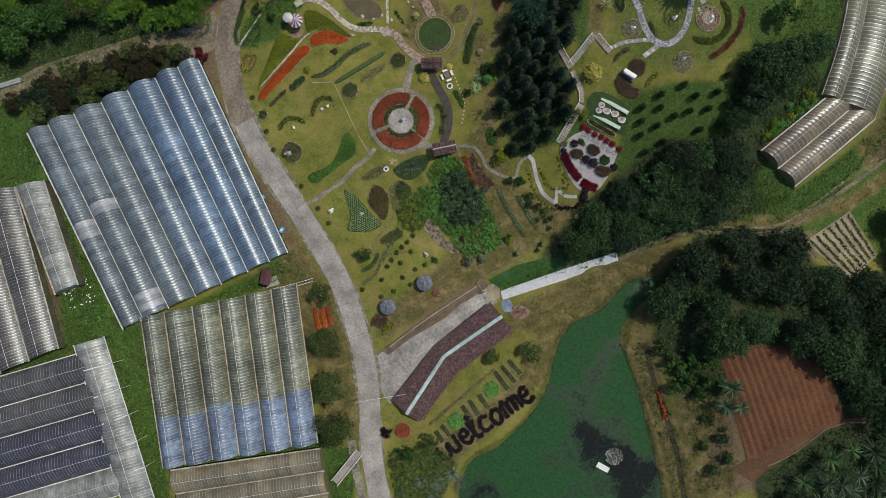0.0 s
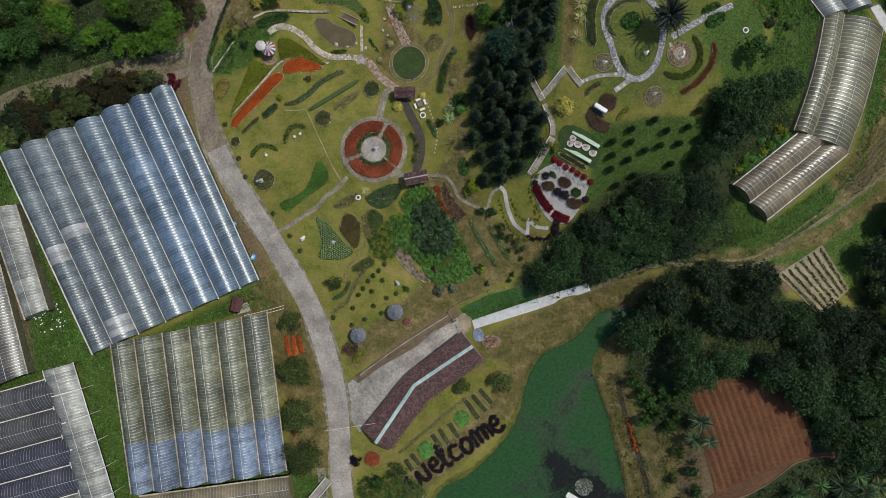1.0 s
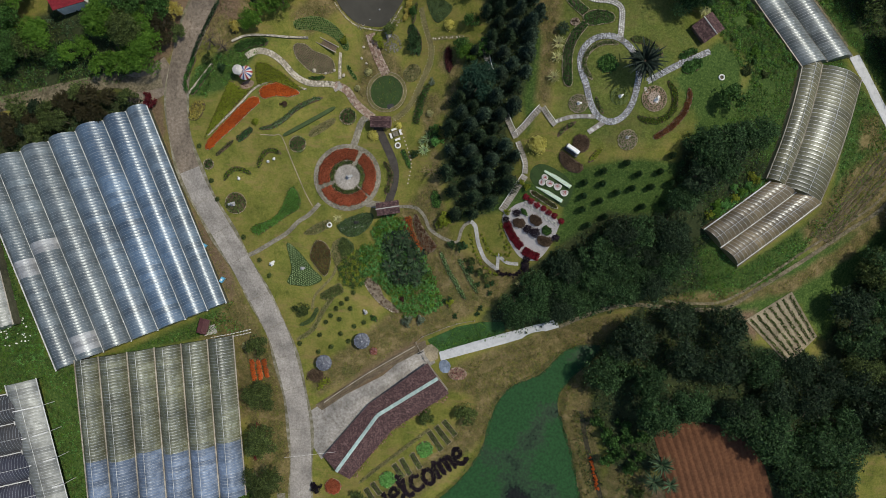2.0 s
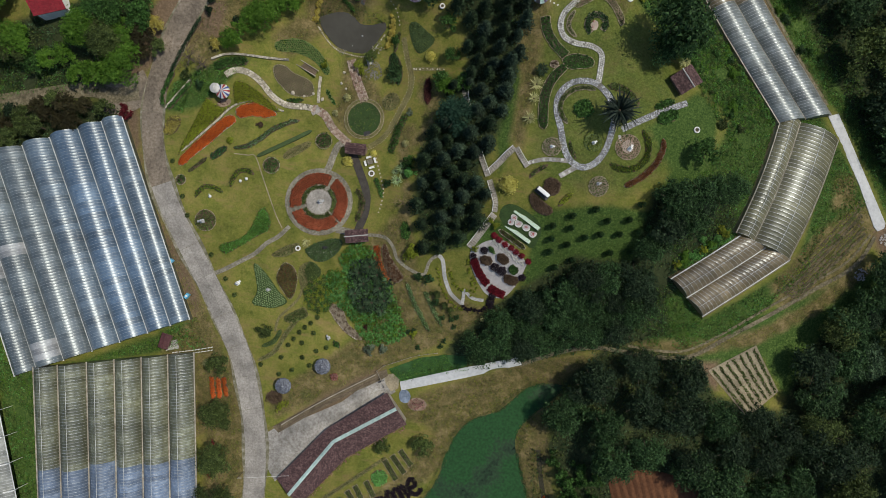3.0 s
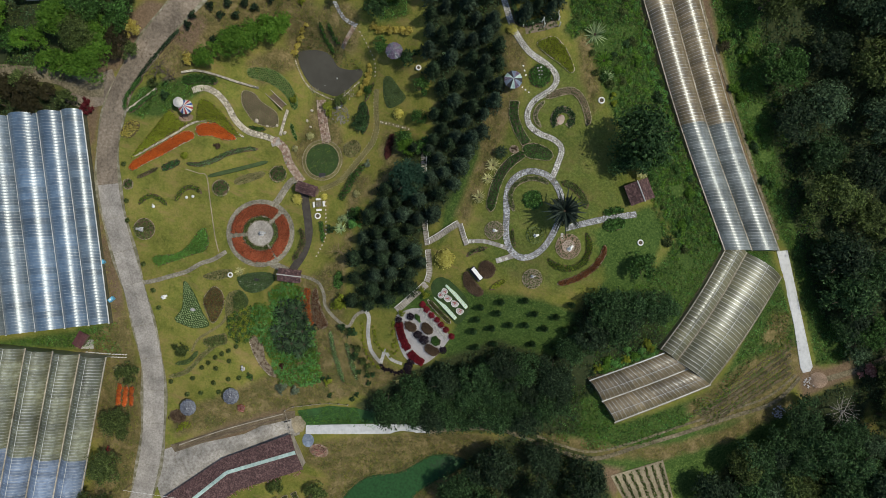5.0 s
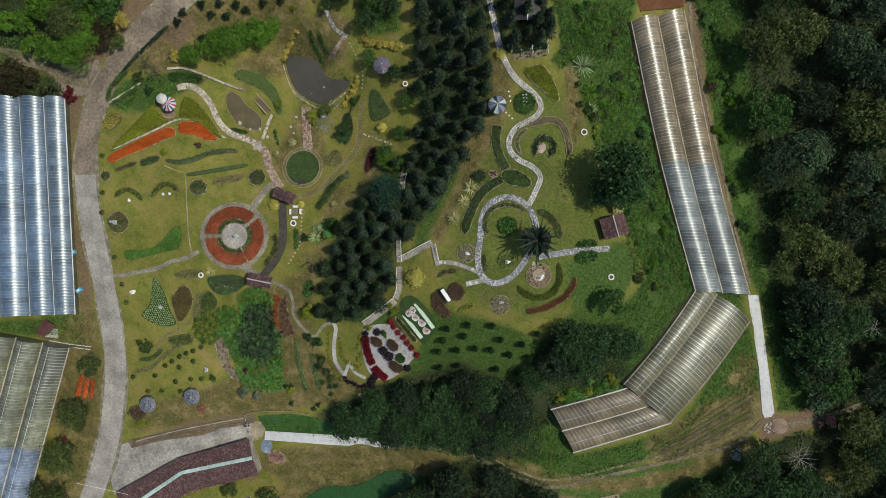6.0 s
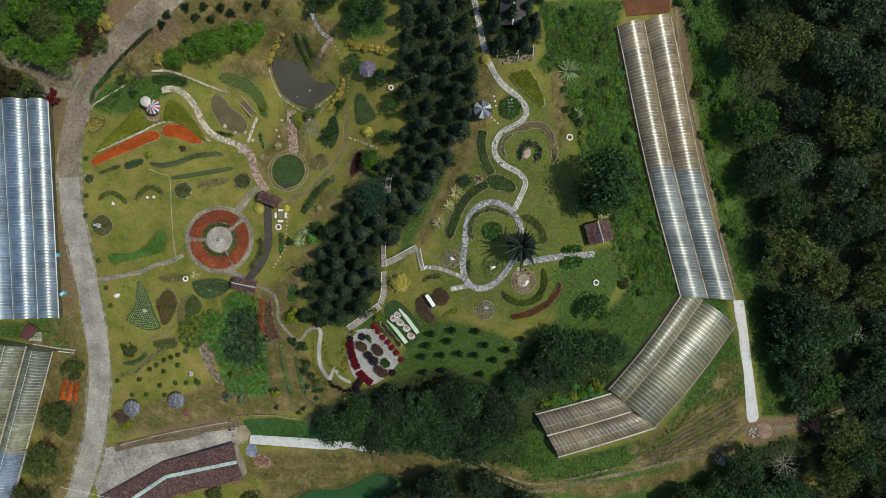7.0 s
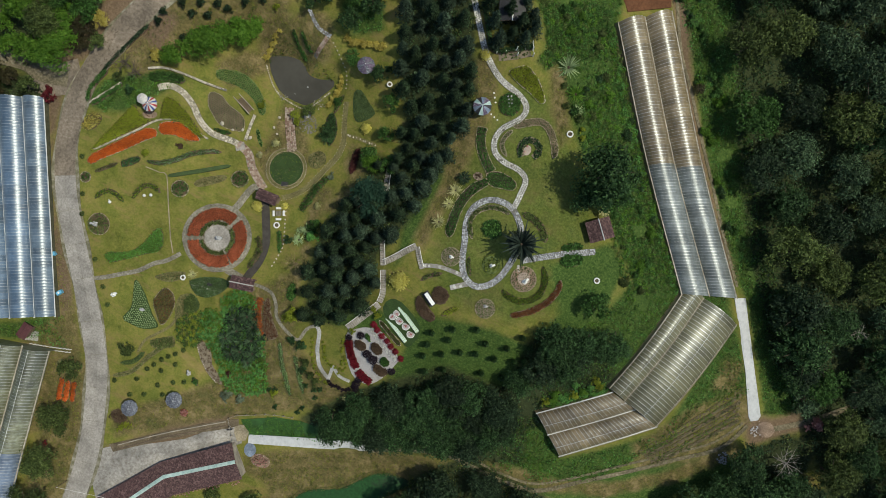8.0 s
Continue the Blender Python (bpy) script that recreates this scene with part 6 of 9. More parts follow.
for ln in ([(35.8, 93.7), (36.7, 92.1)], [(38.3, 96), (39.7, 93.4)]):
    post_line("gate_post", "white painted timber gate posts", ln, 1.2, 2.0, "white_paint")


# ---------------------------------------------------------------- planting
TUFTS = {
    "low": tuft(12, .32, .28, .14, 1), "fine": tuft(16, .3, .3, .10, 2), "broad": tuft(9, .34, .34, .2, 3),
    "bloom": tuft(7, .3, .3, .12, 4, 9), "spots": tuft(11, .32, .3, .13, 5, 3), "cabbage": tuft(14, .18, .15, .13, 6, slim=.85),
    "blade": tuft(20, .6, .7, .3, 12, slim=.26), "spray": tuft(20, .5, .7, .15, 8, slim=.4), "weed": tuft(13, .5, .4, .17, 9, slim=.42), "grass": tuft(10, .35, .3, .18, 10, slim=.18),
}


def bed(label, outline, plant="low", leaf_kind="green", bloom=None, gap=.4, size=(.8, 1.2), edging=None, rows=None, earth="soil", heap=.12, name="flower_bed", category="flower bed", group="", brim=.11, stretch=1.0):
    """A planted bed: heaped earth, an edging and its plants."""
    P = np.asarray(outline, dtype=float)
    c = P.mean(0)
    g = np.random.default_rng(int(abs(c[0] * 31 + c[1] * 17)) + 1)
    ob = thing(name, label, category, *c, group=group)
    part("earth", drape(P, .05, .8, .2, heap), M[earth], ob, world=True)
    if edging:
        ring = curve_through(P, .45, True) if len(P) < 30 else P
        part("edging", edge_stones(ring, brim, g), M[edging], ob, world=True, kind="stuff")
    S = spots(P, gap, g, .12, rows)
    if len(S):
        S[:, 2] += .05 + heap * .8
        part("foliage", repeat(TUFTS[plant], S, g.uniform(*size, len(S)), stretch=stretch), [LEAF[leaf_kind], LEAF[bloom or leaf_kind]], ob, world=True, kind="stuff")
    return ob


def edge_stones(ring, r, g):
    ring = np.asarray(ring)
    d = np.concatenate([[0], np.cumsum(np.hypot(*np.diff(np.concatenate([ring, ring[:1]]), axis=0).T))])
    R = np.concatenate([ring, ring[:1]])
    s = np.arange(0, d[-1], r * 1.9)
    X, Y = np.interp(s, d, R[:, 0]), np.interp(s, d, R[:, 1])
    X, Y = X + g.normal(0, .02, len(s)), Y + g.normal(0, .02, len(s))
    V, F = cobbles(X, Y, .1, r, g)
    return V, F


def blob(points, step=.7):
    return [tuple(p) for p in curve_through(points, step, True)]


# the round plaza with its scarlet ring
PLAZA = (-10.6, 31)
part("paving", drape(ellipse(*PLAZA, 8.0, n=48), .05, 1.2, .15), M["shoulder"], thing("plaza", "round grey paved walk round the scarlet beds", "path", *PLAZA, kind="structure"), world=True)
def sector(r0, r1, a0, a1):
    """A piece of a ring round the plaza's centre."""
    A = np.radians(np.linspace(a0, a1, max(6, int((a1 - a0) / 7)))) + radians(23.7)
    return [(PLAZA[0] + r1 * math.cos(a), PLAZA[1] + r1 * math.sin(a)) for a in A] + [(PLAZA[0] + r0 * math.cos(a), PLAZA[1] + r0 * math.sin(a)) for a in A[::-1]]


for a0, a1 in ((47, 175), (185, 296), (300, 397)):
    bed("ring segment of scarlet bedding flowers", sector(4.2, 6.85, a0, a1), "bloom", "scarlet", "scarlet", .27, group="scarlet beds round the plaza")
    bed("inner border of green and straw bedding plants", sector(3.15, 4.1, a0 + 2, a1 - 2), "low", "olive", "lime", .33, group="green borders round the plaza")
part("paving", drape(ellipse(*PLAZA, 2.9, n=32), .12, .8, .15), M["concrete"], thing("plaza_centre", "round pale paved centre of the plaza", "path", *PLAZA, kind="structure"), world=True)

# the two orange drifts and the yellow-green bank behind them
bed("long drift of bright orange flowers", blob([(-44.2, 35.4), (-43.7, 37.1), (-41, 40.4), (-37.1, 44.8), (-34.2, 47.8), (-32.7, 48.1), (-32, 47), (-34.3, 44.5), (-37.6, 40.8), (-41.2, 37.3), (-43, 35.3)]), "bloom", "orange", "orange", .26, edging="beige_stone")
bed("short drift of bright orange flowers", blob([(-32.2, 49.6), (-30.8, 51), (-27.8, 51.8), (-24.8, 51), (-23.1, 50.1), (-25.3, 49), (-28.6, 48.8), (-31.3, 47.9)]), "bloom", "orange", "orange", .26, edging="beige_stone")
bed("bank of yellow-green bedding plants", blob([(-44.5, 37.5), (-43, 41.9), (-40.8, 47.1), (-39, 51.3), (-37.7, 50.5), (-35.5, 49.4), (-33.8, 50.1), (-36.6, 46.9), (-40.4, 42.4), (-42.8, 39.6)]), "bloom", "lime", "lime", .3)
bed("bank of yellow-green bedding plants", blob([(-33.1, 52.6), (-33.2, 55.7), (-31.5, 56.2), (-28.3, 55), (-23.9, 52.1), (-22.4, 51), (-24, 50.7), (-27.7, 51.7), (-30.7, 51.7), (-32.4, 51)]), "bloom", "lime", "lime", .33)
bed("little maroon bed below the striped umbrella", blob([(-36.6, 50.5), (-35.1, 51.7), (-33.6, 51.7), (-33.9, 50.4), (-35.8, 49.7)]), "cabbage", "maroon", None, .6, (.5, .7), earth="pink_earth", heap=.03)
bed("ragged yellow-green roadside planting", blob([(-48.6, 42.8), (-47.4, 45.7), (-45, 46.2), (-44.6, 44.5), (-46, 42.2), (-47.9, 41.7)]), "bloom", "olive", "gold", .4)

# dark green hedge-like strips on the lawn
bed("crescent of dark green spotted border plants", band([(-39.5, 28.1), (-38.6, 30), (-37.2, 31), (-35.6, 31.1), (-33.2, 30.2)], 1.1), "spots", "green", "lime", .33)
bed("crescent of dark green spotted border plants", band([(-31.5, 31.6), (-31.1, 33.8), (-29.9, 35.6), (-28.1, 36), (-26.4, 35.3)], 1.1), "spots", "green", "lime", .33)
bed("wavy strip of dark green border plants", band([(-31.9, 40.8), (-29, 41.6), (-25.9, 43.9), (-23.6, 46.4), (-20.4, 48.5), (-17.8, 49.6)], 1.1), "spots", "green", "grey", .32)
bed("short strip of dark green border plants", blob([(-37, 38.2), (-35.8, 39.7), (-34, 41), (-33.2, 40.5), (-34.6, 38.4), (-36.4, 37.4)]), "spots", "green", "blue", .32)
bed("narrow strip of brownish border plants", band([(-41.7, 33.9), (-39.8, 35.6), (-37.7, 37.7)], .8), "spots", "olive", "straw", .35)
hedge_a = thing("clipped_hedge", "long clipped dark green box hedge", "hedge", -20.4, 43.7)
part("hedge_body", drape(band([(-26.2, 39.6), (-22.5, 42.1), (-18.3, 45), (-14.7, 47.6)], .9), .45, .5, .5, .1), M["hedge_lawn"], hedge_a, world=True)
bed("sparse strip of grey-green seedlings", blob([(-20.5, 40.7), (-19.2, 42.4), (-15.2, 45), (-14.5, 44), (-17.9, 40.9), (-19.9, 39.9)]), "weed", "olive", "grey", .5, (.4, .7), earth="worn_grass", heap=.04)
bed("broad boot-shaped bed of dark green plants", blob([(-32.6, 17.1), (-31.4, 18.3), (-27.8, 20), (-25.9, 22.3), (-24.9, 25), (-23.8, 27.7), (-22.5, 27.3), (-21.3, 24.9), (-21.7, 22.7), (-24.5, 20.6), (-27.7, 18.1), (-30.9, 15.9)]), "spots", "bright", "fresh", .26)
bed("triangular bed of cabbages in straight rows", blob([(-24.1, 14.2), (-23.1, 14.3), (-20.3, 11.9), (-17.6, 8.8), (-15.2, 6.4), (-18.1, 4.6), (-21.6, 4.5), (-23.5, 5.1), (-22.6, 8), (-23.1, 10.7)]), "cabbage", "mint", "mint", .5, (.7, .95), rows=30, earth="turf")
bed("brown bed of withered flowers", blob([(-18, 13.7), (-16.8, 15.6), (-14.8, 15), (-13.5, 12.8), (-13.5, 9.8), (-14.5, 7.2), (-16.7, 9.1), (-18.2, 11.4)]), "spots", "olive", "copper", .36, edging="sand_stone")
half_stones = thing("stone_edging", "row of white stones across the half-round bed", "edging", -8, 19.4)
part("edging", cobbles(*np.array(smooth_line(curve_through([(-11.6, 18.6), (-9.2, 19.3), (-7.3, 19.2), (-5, 20.2)], .5), 1)).T, .2, .15, np.random.default_rng(12)), M["stone"], half_stones, world=True, kind="stuff")
bed("half-round bed of dusty green plants", blob([(-12.3, 19.3), (-9.3, 21.6), (-5.2, 22.9), (-3.7, 22.1), (-4.7, 19.5), (-7.4, 17.2), (-10.2, 17.1)]), "spots", "green", "grey", .4, earth="hedge_lawn")
bed("untidy strip of mixed green border plants", blob([(-20.2, 17), (-17, 19.6), (-13.9, 20.7), (-14.5, 18.7), (-17.3, 16.9)]), "weed", "olive", "lime", .42, (.5, .8), earth="worn_grass")
bed("dry brown patch of stubble plants", blob([(-13.4, 14.2), (-11.4, 16.5), (-8.6, 14.9), (-8.9, 10.4), (-10.1, 6.9), (-12.4, 10.3)]), "weed", "olive", "straw", .45, (.4, .8), earth="worn_grass", heap=.05)
bed("long curved bed of red seedlings", band([(4.6, 22.5), (4.7, 19.9), (5.9, 17), (7.8, 14)], 2.3), "spots", "copper", "orange", .3, earth="sown_soil")
bed("curved bed of rusty brown seedlings", blob([(5.7, 22.3), (6.6, 23.1), (7.8, 20.8), (9.9, 18.1), (11.7, 16), (10.3, 14.3), (8, 15.7), (6.6, 18.8)]), "spots", "copper", "brown", .4, earth="sown_soil")
bed("round low bed of red-brown seedlings", ellipse(-9.8, -43.6, 1.9), "bloom", "scarlet", "scarlet", .26, edging="beige_stone")

bed("low clipped hedge along the road bend", band([(-41.5, 69.1), (-43.5, 65.3), (-45.3, 61.5), (-47, 57.8), (-48.3, 53.5)], .8), "low", "deep", "dark", .28, heap=.35, name="hedge_strip", category="hedge")
bed("grassy olive crescent on the lower lawn", band([(-20.1, -5), (-17.4, -3.5), (-15.9, -.4)], 1.0), "grass", "olive", None, .32, earth="hedge_lawn")
bed("grassy olive strip curving over the lower lawn", band([(-20.6, -8.6), (-16.9, -5.8), (-14.7, -1.3), (-11.6, 3.7)], 1.1), "grass", "olive", "lime", .4, earth="worn_grass", heap=.04)
bed("mound of low olive plants on the lawn", blob([(-15.6, 2.7), (-13, 4.6), (-11, 5.8), (-9.9, 3.7), (-12, 2.3), (-14.3, 1.4)]), "fine", "olive", "rust", .36, earth="worn_grass", heap=.1)

# rows of dotted seedlings north of the lawn
bed("curved bed of seedlings in dotted rows", blob([(-25.2, 66.2), (-23, 67.4), (-20.6, 68.1), (-17.8, 67.8), (-15.2, 66.3), (-12.9, 63.9), (-12.3, 62), (-13.2, 61.2), (-14.9, 62.9), (-17.2, 64.3), (-20.1, 64.9), (-22.7, 64.7), (-24.7, 64.7)]), "cabbage", "green", "dark", .46, (.8, 1.0), rows=12, earth="sown_lawn", heap=.04)
bed("brown leaf-shaped bed of dotted seedlings", blob([(-25, 60.5), (-24.2, 61.5), (-22.2, 61.5), (-20.4, 60.3), (-17.4, 59.6), (-15.9, 58.5), (-15.4, 56.3), (-17.1, 55.4), (-20.5, 55.3), (-22.9, 56.9), (-24.3, 58.3)]), "cabbage", "olive", None, .44, (.5, .7), rows=-10, edging="sand_stone", heap=.04, earth="brown_earth")
bed("mossy green seedbed beside the pond meadow", blob([(5.4, 74.3), (6.8, 75.2), (10, 73.1), (11.8, 71.7), (10.9, 70), (8.5, 68.5), (6.6, 70.6)]), "weed", "olive", "green", .38, (.4, .7), earth="hedge_lawn")
bed("narrow dark green lens-shaped bed", blob([(1.3, 66.9), (2.5, 68.3), (4.3, 66.3), (5.1, 63.1), (4.3, 61), (2.5, 63.5)]), "low", "dark", None, .35)
bed("sloping bed of grey-green seedlings", blob([(0.8, 57), (2.3, 58.8), (4.1, 59.1), (5.2, 57.3), (4, 55.1), (2.1, 54.9)]), "weed", "olive", "grey", .45, (.4, .7), earth="worn_grass")
bed("strip of dusky crimson foliage", band([(12.1, 56.8), (11.7, 59.1), (11.4, 61.1), (11.5, 62.9)], 1.6), "low", "maroon", "crimson", .3)
bed("sparse strip along the brown slope", band([(4.6, 44.5), (5.3, 47.8), (6, 51), (7.1, 54)], 1.7), "weed", "green", "olive", .38)
bed("narrow green strip bed in the grass", blob([(10.4, 24.8), (9.6, 27.3), (10.5, 28.8), (11.7, 27.5), (12.1, 25.3)]), "low", "green", None, .3)
bed("rows of pale green vegetables", band([(12.5, 14.9), (14.7, 10.7), (17.3, 6.6), (19.3, 3.6)], 1.05), "spots", "green", "mint", .3)
bed("rows of pale green vegetables", band([(17, 13.3), (18.9, 10.3), (20.8, 7.4), (22, 5.6)], 1.05), "spots", "green", "mint", .3)

# round lawn in its stone ring
RING = (-2.8, 52.2)
lawn = thing("pond_lawn", "round dark green turf bowl in a stone ring", "lawn", *RING)
part("turf", drape(ellipse(*RING, 3.9, 4.0, n=36), .06, .7, .15), M["turf"], lawn, world=True)
part("gravel_ring", ribbon(np.array(ellipse(*RING, 4.35, 4.5, n=48)), 1.0, .04, .15, True, 3), M["worn_grass"], lawn, world=True)
part("stone_ring", edge_stones(ellipse(*RING, 4.75, 4.9, n=60), .13, np.random.default_rng(4)), M["sand_stone"], lawn, world=True, kind="stuff")
part("outer_ring", edge_stones(ellipse(*RING, 4.05, 4.15, n=60), .12, np.random.default_rng(5)), M["sand_stone"], lawn, world=True, kind="stuff")

# eastern garden
bed("yellow-green comma-shaped flower bed", blob([(36.2, 89), (37.8, 90.8), (39.5, 91.6), (42.4, 90.2), (44.7, 88.1), (45.7, 86.7), (45, 85.9), (42.4, 86.8), (39.3, 87.6)]), "bloom", "lime", "lime", .34, edging="beige_stone")
bed("long curving bed of dark green rosettes", band([(35.7, 76.6), (36.2, 74.6), (37.2, 72.6), (38.9, 70.6), (41.2, 68.6)], 2.0, taper=False), "cabbage", "green", None, .42, (.8, 1.1), edging="sand_stone", earth="dark_soil")
bed("broad bed of dotted dark rosettes", blob([(40.6, 67.6), (41.6, 68.7), (43.1, 69.2), (45.7, 69), (47.3, 68.1), (47, 66.6), (44.6, 66), (42, 65.8)]), "cabbage", "green", None, .46, (.9, 1.2), rows=20, edging="sand_stone", earth="dark_soil")
bed("curving dark border of leafy rosettes", band([(41.6, 66.6), (39.4, 64), (38.1, 60.9), (37.8, 57.6), (38, 54.6), (38.5, 52)], 2.1), "cabbage", "green", None, .42, (.8, 1.1), edging="sand_stone", earth="dark_soil")
bed("thin brown border inside the looping path", band([(43.2, 53.6), (41.5, 56.2), (41.5, 58.6), (43.2, 60.8), (45.8, 61.9), (48.4, 61.6)], 1.0), "fine", "olive", "brown", .34, edging="sand_stone", earth="sown_soil")
bed("ring of leafy green rosettes round brick paving", blob([(44.2, 56.7), (44.8, 58.5), (46.4, 59.4), (47.8, 58.6), (48.4, 56.5), (47.1, 55.3), (45.3, 55.4)]), "broad", "green", None, .36, (1, 1.4))
bed("curving border of brown bedding plants", band([(41.8, 79.2), (44, 81), (47, 82.5), (49.7, 81.3), (52, 78.3), (52.3, 76.6)], 1.5), "cabbage", "olive", "brown", .36, (.4, .6), edging="sand_stone", earth="brown_earth")
bed("slim green border along the curve", band([(41.8, 78.4), (40.9, 76.1), (41.3, 74.3), (42.9, 72.9)], .9), "cabbage", "olive", None, .36, (.6, .8), edging="sand_stone", earth="sown_soil")
bed("ring of dark rosettes round a bare centre", band([(48.3, 74.9), (48.9, 76.6), (47.9, 78), (46.2, 78.1), (45, 76.9), (45, 75.2), (46, 74.1)], 1.35, taper=False), "broad", "dark", "deep", .42, (.8, 1.1), earth="sown_soil", heap=.05)
bed("round green bed with white stepping stones", ellipse(39.1, 83.1, 2.4), "low", "green", "grey", .34)
bed("round planted bed with a small statue", ellipse(40.6, 48.3, 2.0), "cabbage", "olive", "brown", .36, (.55, .75), edging="sand_stone", earth="sown_soil")
bed("round bed with leafy ring and statue", ellipse(49.1, 50.1, 1.9), "spots", "olive", "lime", .5, earth="sown_lawn")
bed("round bed of small brown rosettes in rings", ellipse(56.6, 50.1, 2.7), "cabbage", "olive", "brown", .36, (.5, .7), edging="sand_stone", earth="pink_earth")
part("paving", drape(ellipse(56.6, 50.2, 1.35), .2, .6, .15), M["pink_stone"], thing("statue_plinth", "pinkish paved circle under the white statue", "plinth", 56.6, 50.2), world=True)
bed("round bed of mixed plants in stone edging", ellipse(51.7, 41.1, 2.1), "cabbage", "olive", "straw", .38, (.6, .8), edging="sand_stone", earth="sown_soil")
bed("crescent of green plants flecked with lime", band([(53.3, 46.1), (55.5, 45.4), (58.6, 45.8), (60.9, 48.1), (61, 51.5), (59.4, 54.1)], 1.4), "spots", "green", "lime", .3)
bed("crescent of dark red foliage plants", band([(57.2, 41.8), (60.7, 44.3), (63.3, 47.5), (64.4, 50.9), (64.1, 53.1)], 1.35), "spots", "copper", "copper", .28, earth="sown_soil")
bed("bushy green strip beside the hut path", blob([(62.3, 57.6), (63.9, 59.1), (66.4, 59.8), (66.7, 57.9), (64.5, 56.3), (62.9, 56.3)]), "broad", "green", None, .36, (1, 1.3))
bed("bushy green strip beside the hut path", blob([(61.6, 59), (62.2, 60.6), (64.8, 61.9), (65.8, 61.3), (63.7, 59.7)]), "broad", "green", None, .36, (1, 1.3))
bed("curved border of pale plants by the palm", band([(50.9, 62.9), (53.7, 62.6), (56.2, 61.3), (57.8, 59.1)], 1.6), "low", "olive", "white", .36)
bed("dense mound of red-brown foliage", blob([(40, 39.6), (40.5, 41.4), (42.3, 41.6), (43.6, 40.5), (43.4, 38.6), (42, 37.8), (40.9, 38.3)]), "fine", "brown", "rust", .3, heap=.4)
bed("sloping bed of red-brown and green foliage", blob([(37.4, 37), (37.9, 38), (40.6, 36.5), (42.8, 35.1), (42.4, 33.8), (40.5, 33.7), (38.3, 35)]), "fine", "brown", "olive", .34, heap=.3)
bed("short row of mixed yellow-green plants", band([(43.9, 35.9), (45.2, 37.6), (46.4, 39)], 1.2), "low", "lime", "straw", .38)
bed("sparse row of small bushes in the lawn", band([(36.7, 41), (37.9, 42.6), (40.4, 44.4)], .9), "low", "olive", None, .6)
bed("green border strip inside the loop", band([(46, 46.2), (44.7, 48.3), (44.2, 50)], .7), "low", "olive", None, .36)

# the terrace with gravel and clipped domes
TERRACE = blob([(26.3, 23.6), (27.6, 25.1), (30, 26.7), (33.8, 27), (38.9, 23.3), (39.1, 21.5), (37.7, 17.3), (35.2, 14.2), (31.7, 14.4), (29.2, 16.8), (27.1, 20.3)])
terrace = thing("gravel_terrace", "pale gravel terrace among clipped shrub beds", "terrace", 33.2, 20.9, kind="structure")
part("gravel_bed", drape(TERRACE, .06, .8, .15), M["gravel"], terrace, world=True)
bed("crimson border of low bedding flowers", band([(27.3, 22.3), (28.2, 20.3), (29.7, 18.4), (31.3, 16.8)], 1.75, taper=False), "bloom", "crimson", "crimson", .26, heap=.25)
bed("crimson border of low bedding flowers", band([(31.7, 16.3), (33.5, 15.4), (35.6, 14.9)], 1.8, taper=False), "bloom", "crimson", "crimson", .26, heap=.25)
bed("white stones beside red clipped domes", band([(30.8, 26.8), (33.5, 25.2), (36.3, 23.6), (38.8, 22.2)], 1.0, taper=False), "cabbage", "white", None, .42, (.9, 1.2), earth="gravel")
bed("low border of dusky red flowers", band([(32, 29.3), (34.8, 27.8), (38.3, 26)], 1.0), "bloom", "maroon", "olive", .3, edging="beige_stone")
for line, w in (([(28.7, 22.6), (30.2, 22.2), (31.6, 22)], 2.0), ([(32.4, 23.8), (33.9, 23), (35.2, 22.5)], 2.0), ([(34.8, 19.4), (36.4, 18.4), (38.2, 18.6)], 2.1)):
    bed("mounded brown foliage on the gravel terrace", band(line, w), "low", "brown", "olive", .24, heap=.5, group="brown mounds of the terrace")
for line, w in (([(30.3, 25.4), (31.7, 24)], 1.3), ([(35.5, 21.4), (36.6, 20.9), (37.7, 20.4)], 1.9)):
    bed("mounded green foliage on the gravel terrace", band(line, w), "low", "green", "bright", .24, heap=.4, group="green mounds of the terrace")
TURF = blob([(31.5, 32.3), (32.3, 34.7), (34.7, 35.1), (39.1, 33), (41.2, 30.5), (40.2, 26.4), (38.2, 27), (34.2, 29.4)], 1)
part("turf", drape(TURF, .06, 1, .1), M["turf"], thing("turf_panel", "flat dark green artificial turf panel", "lawn", 36.5, 30.9, kind="structure"), world=True)


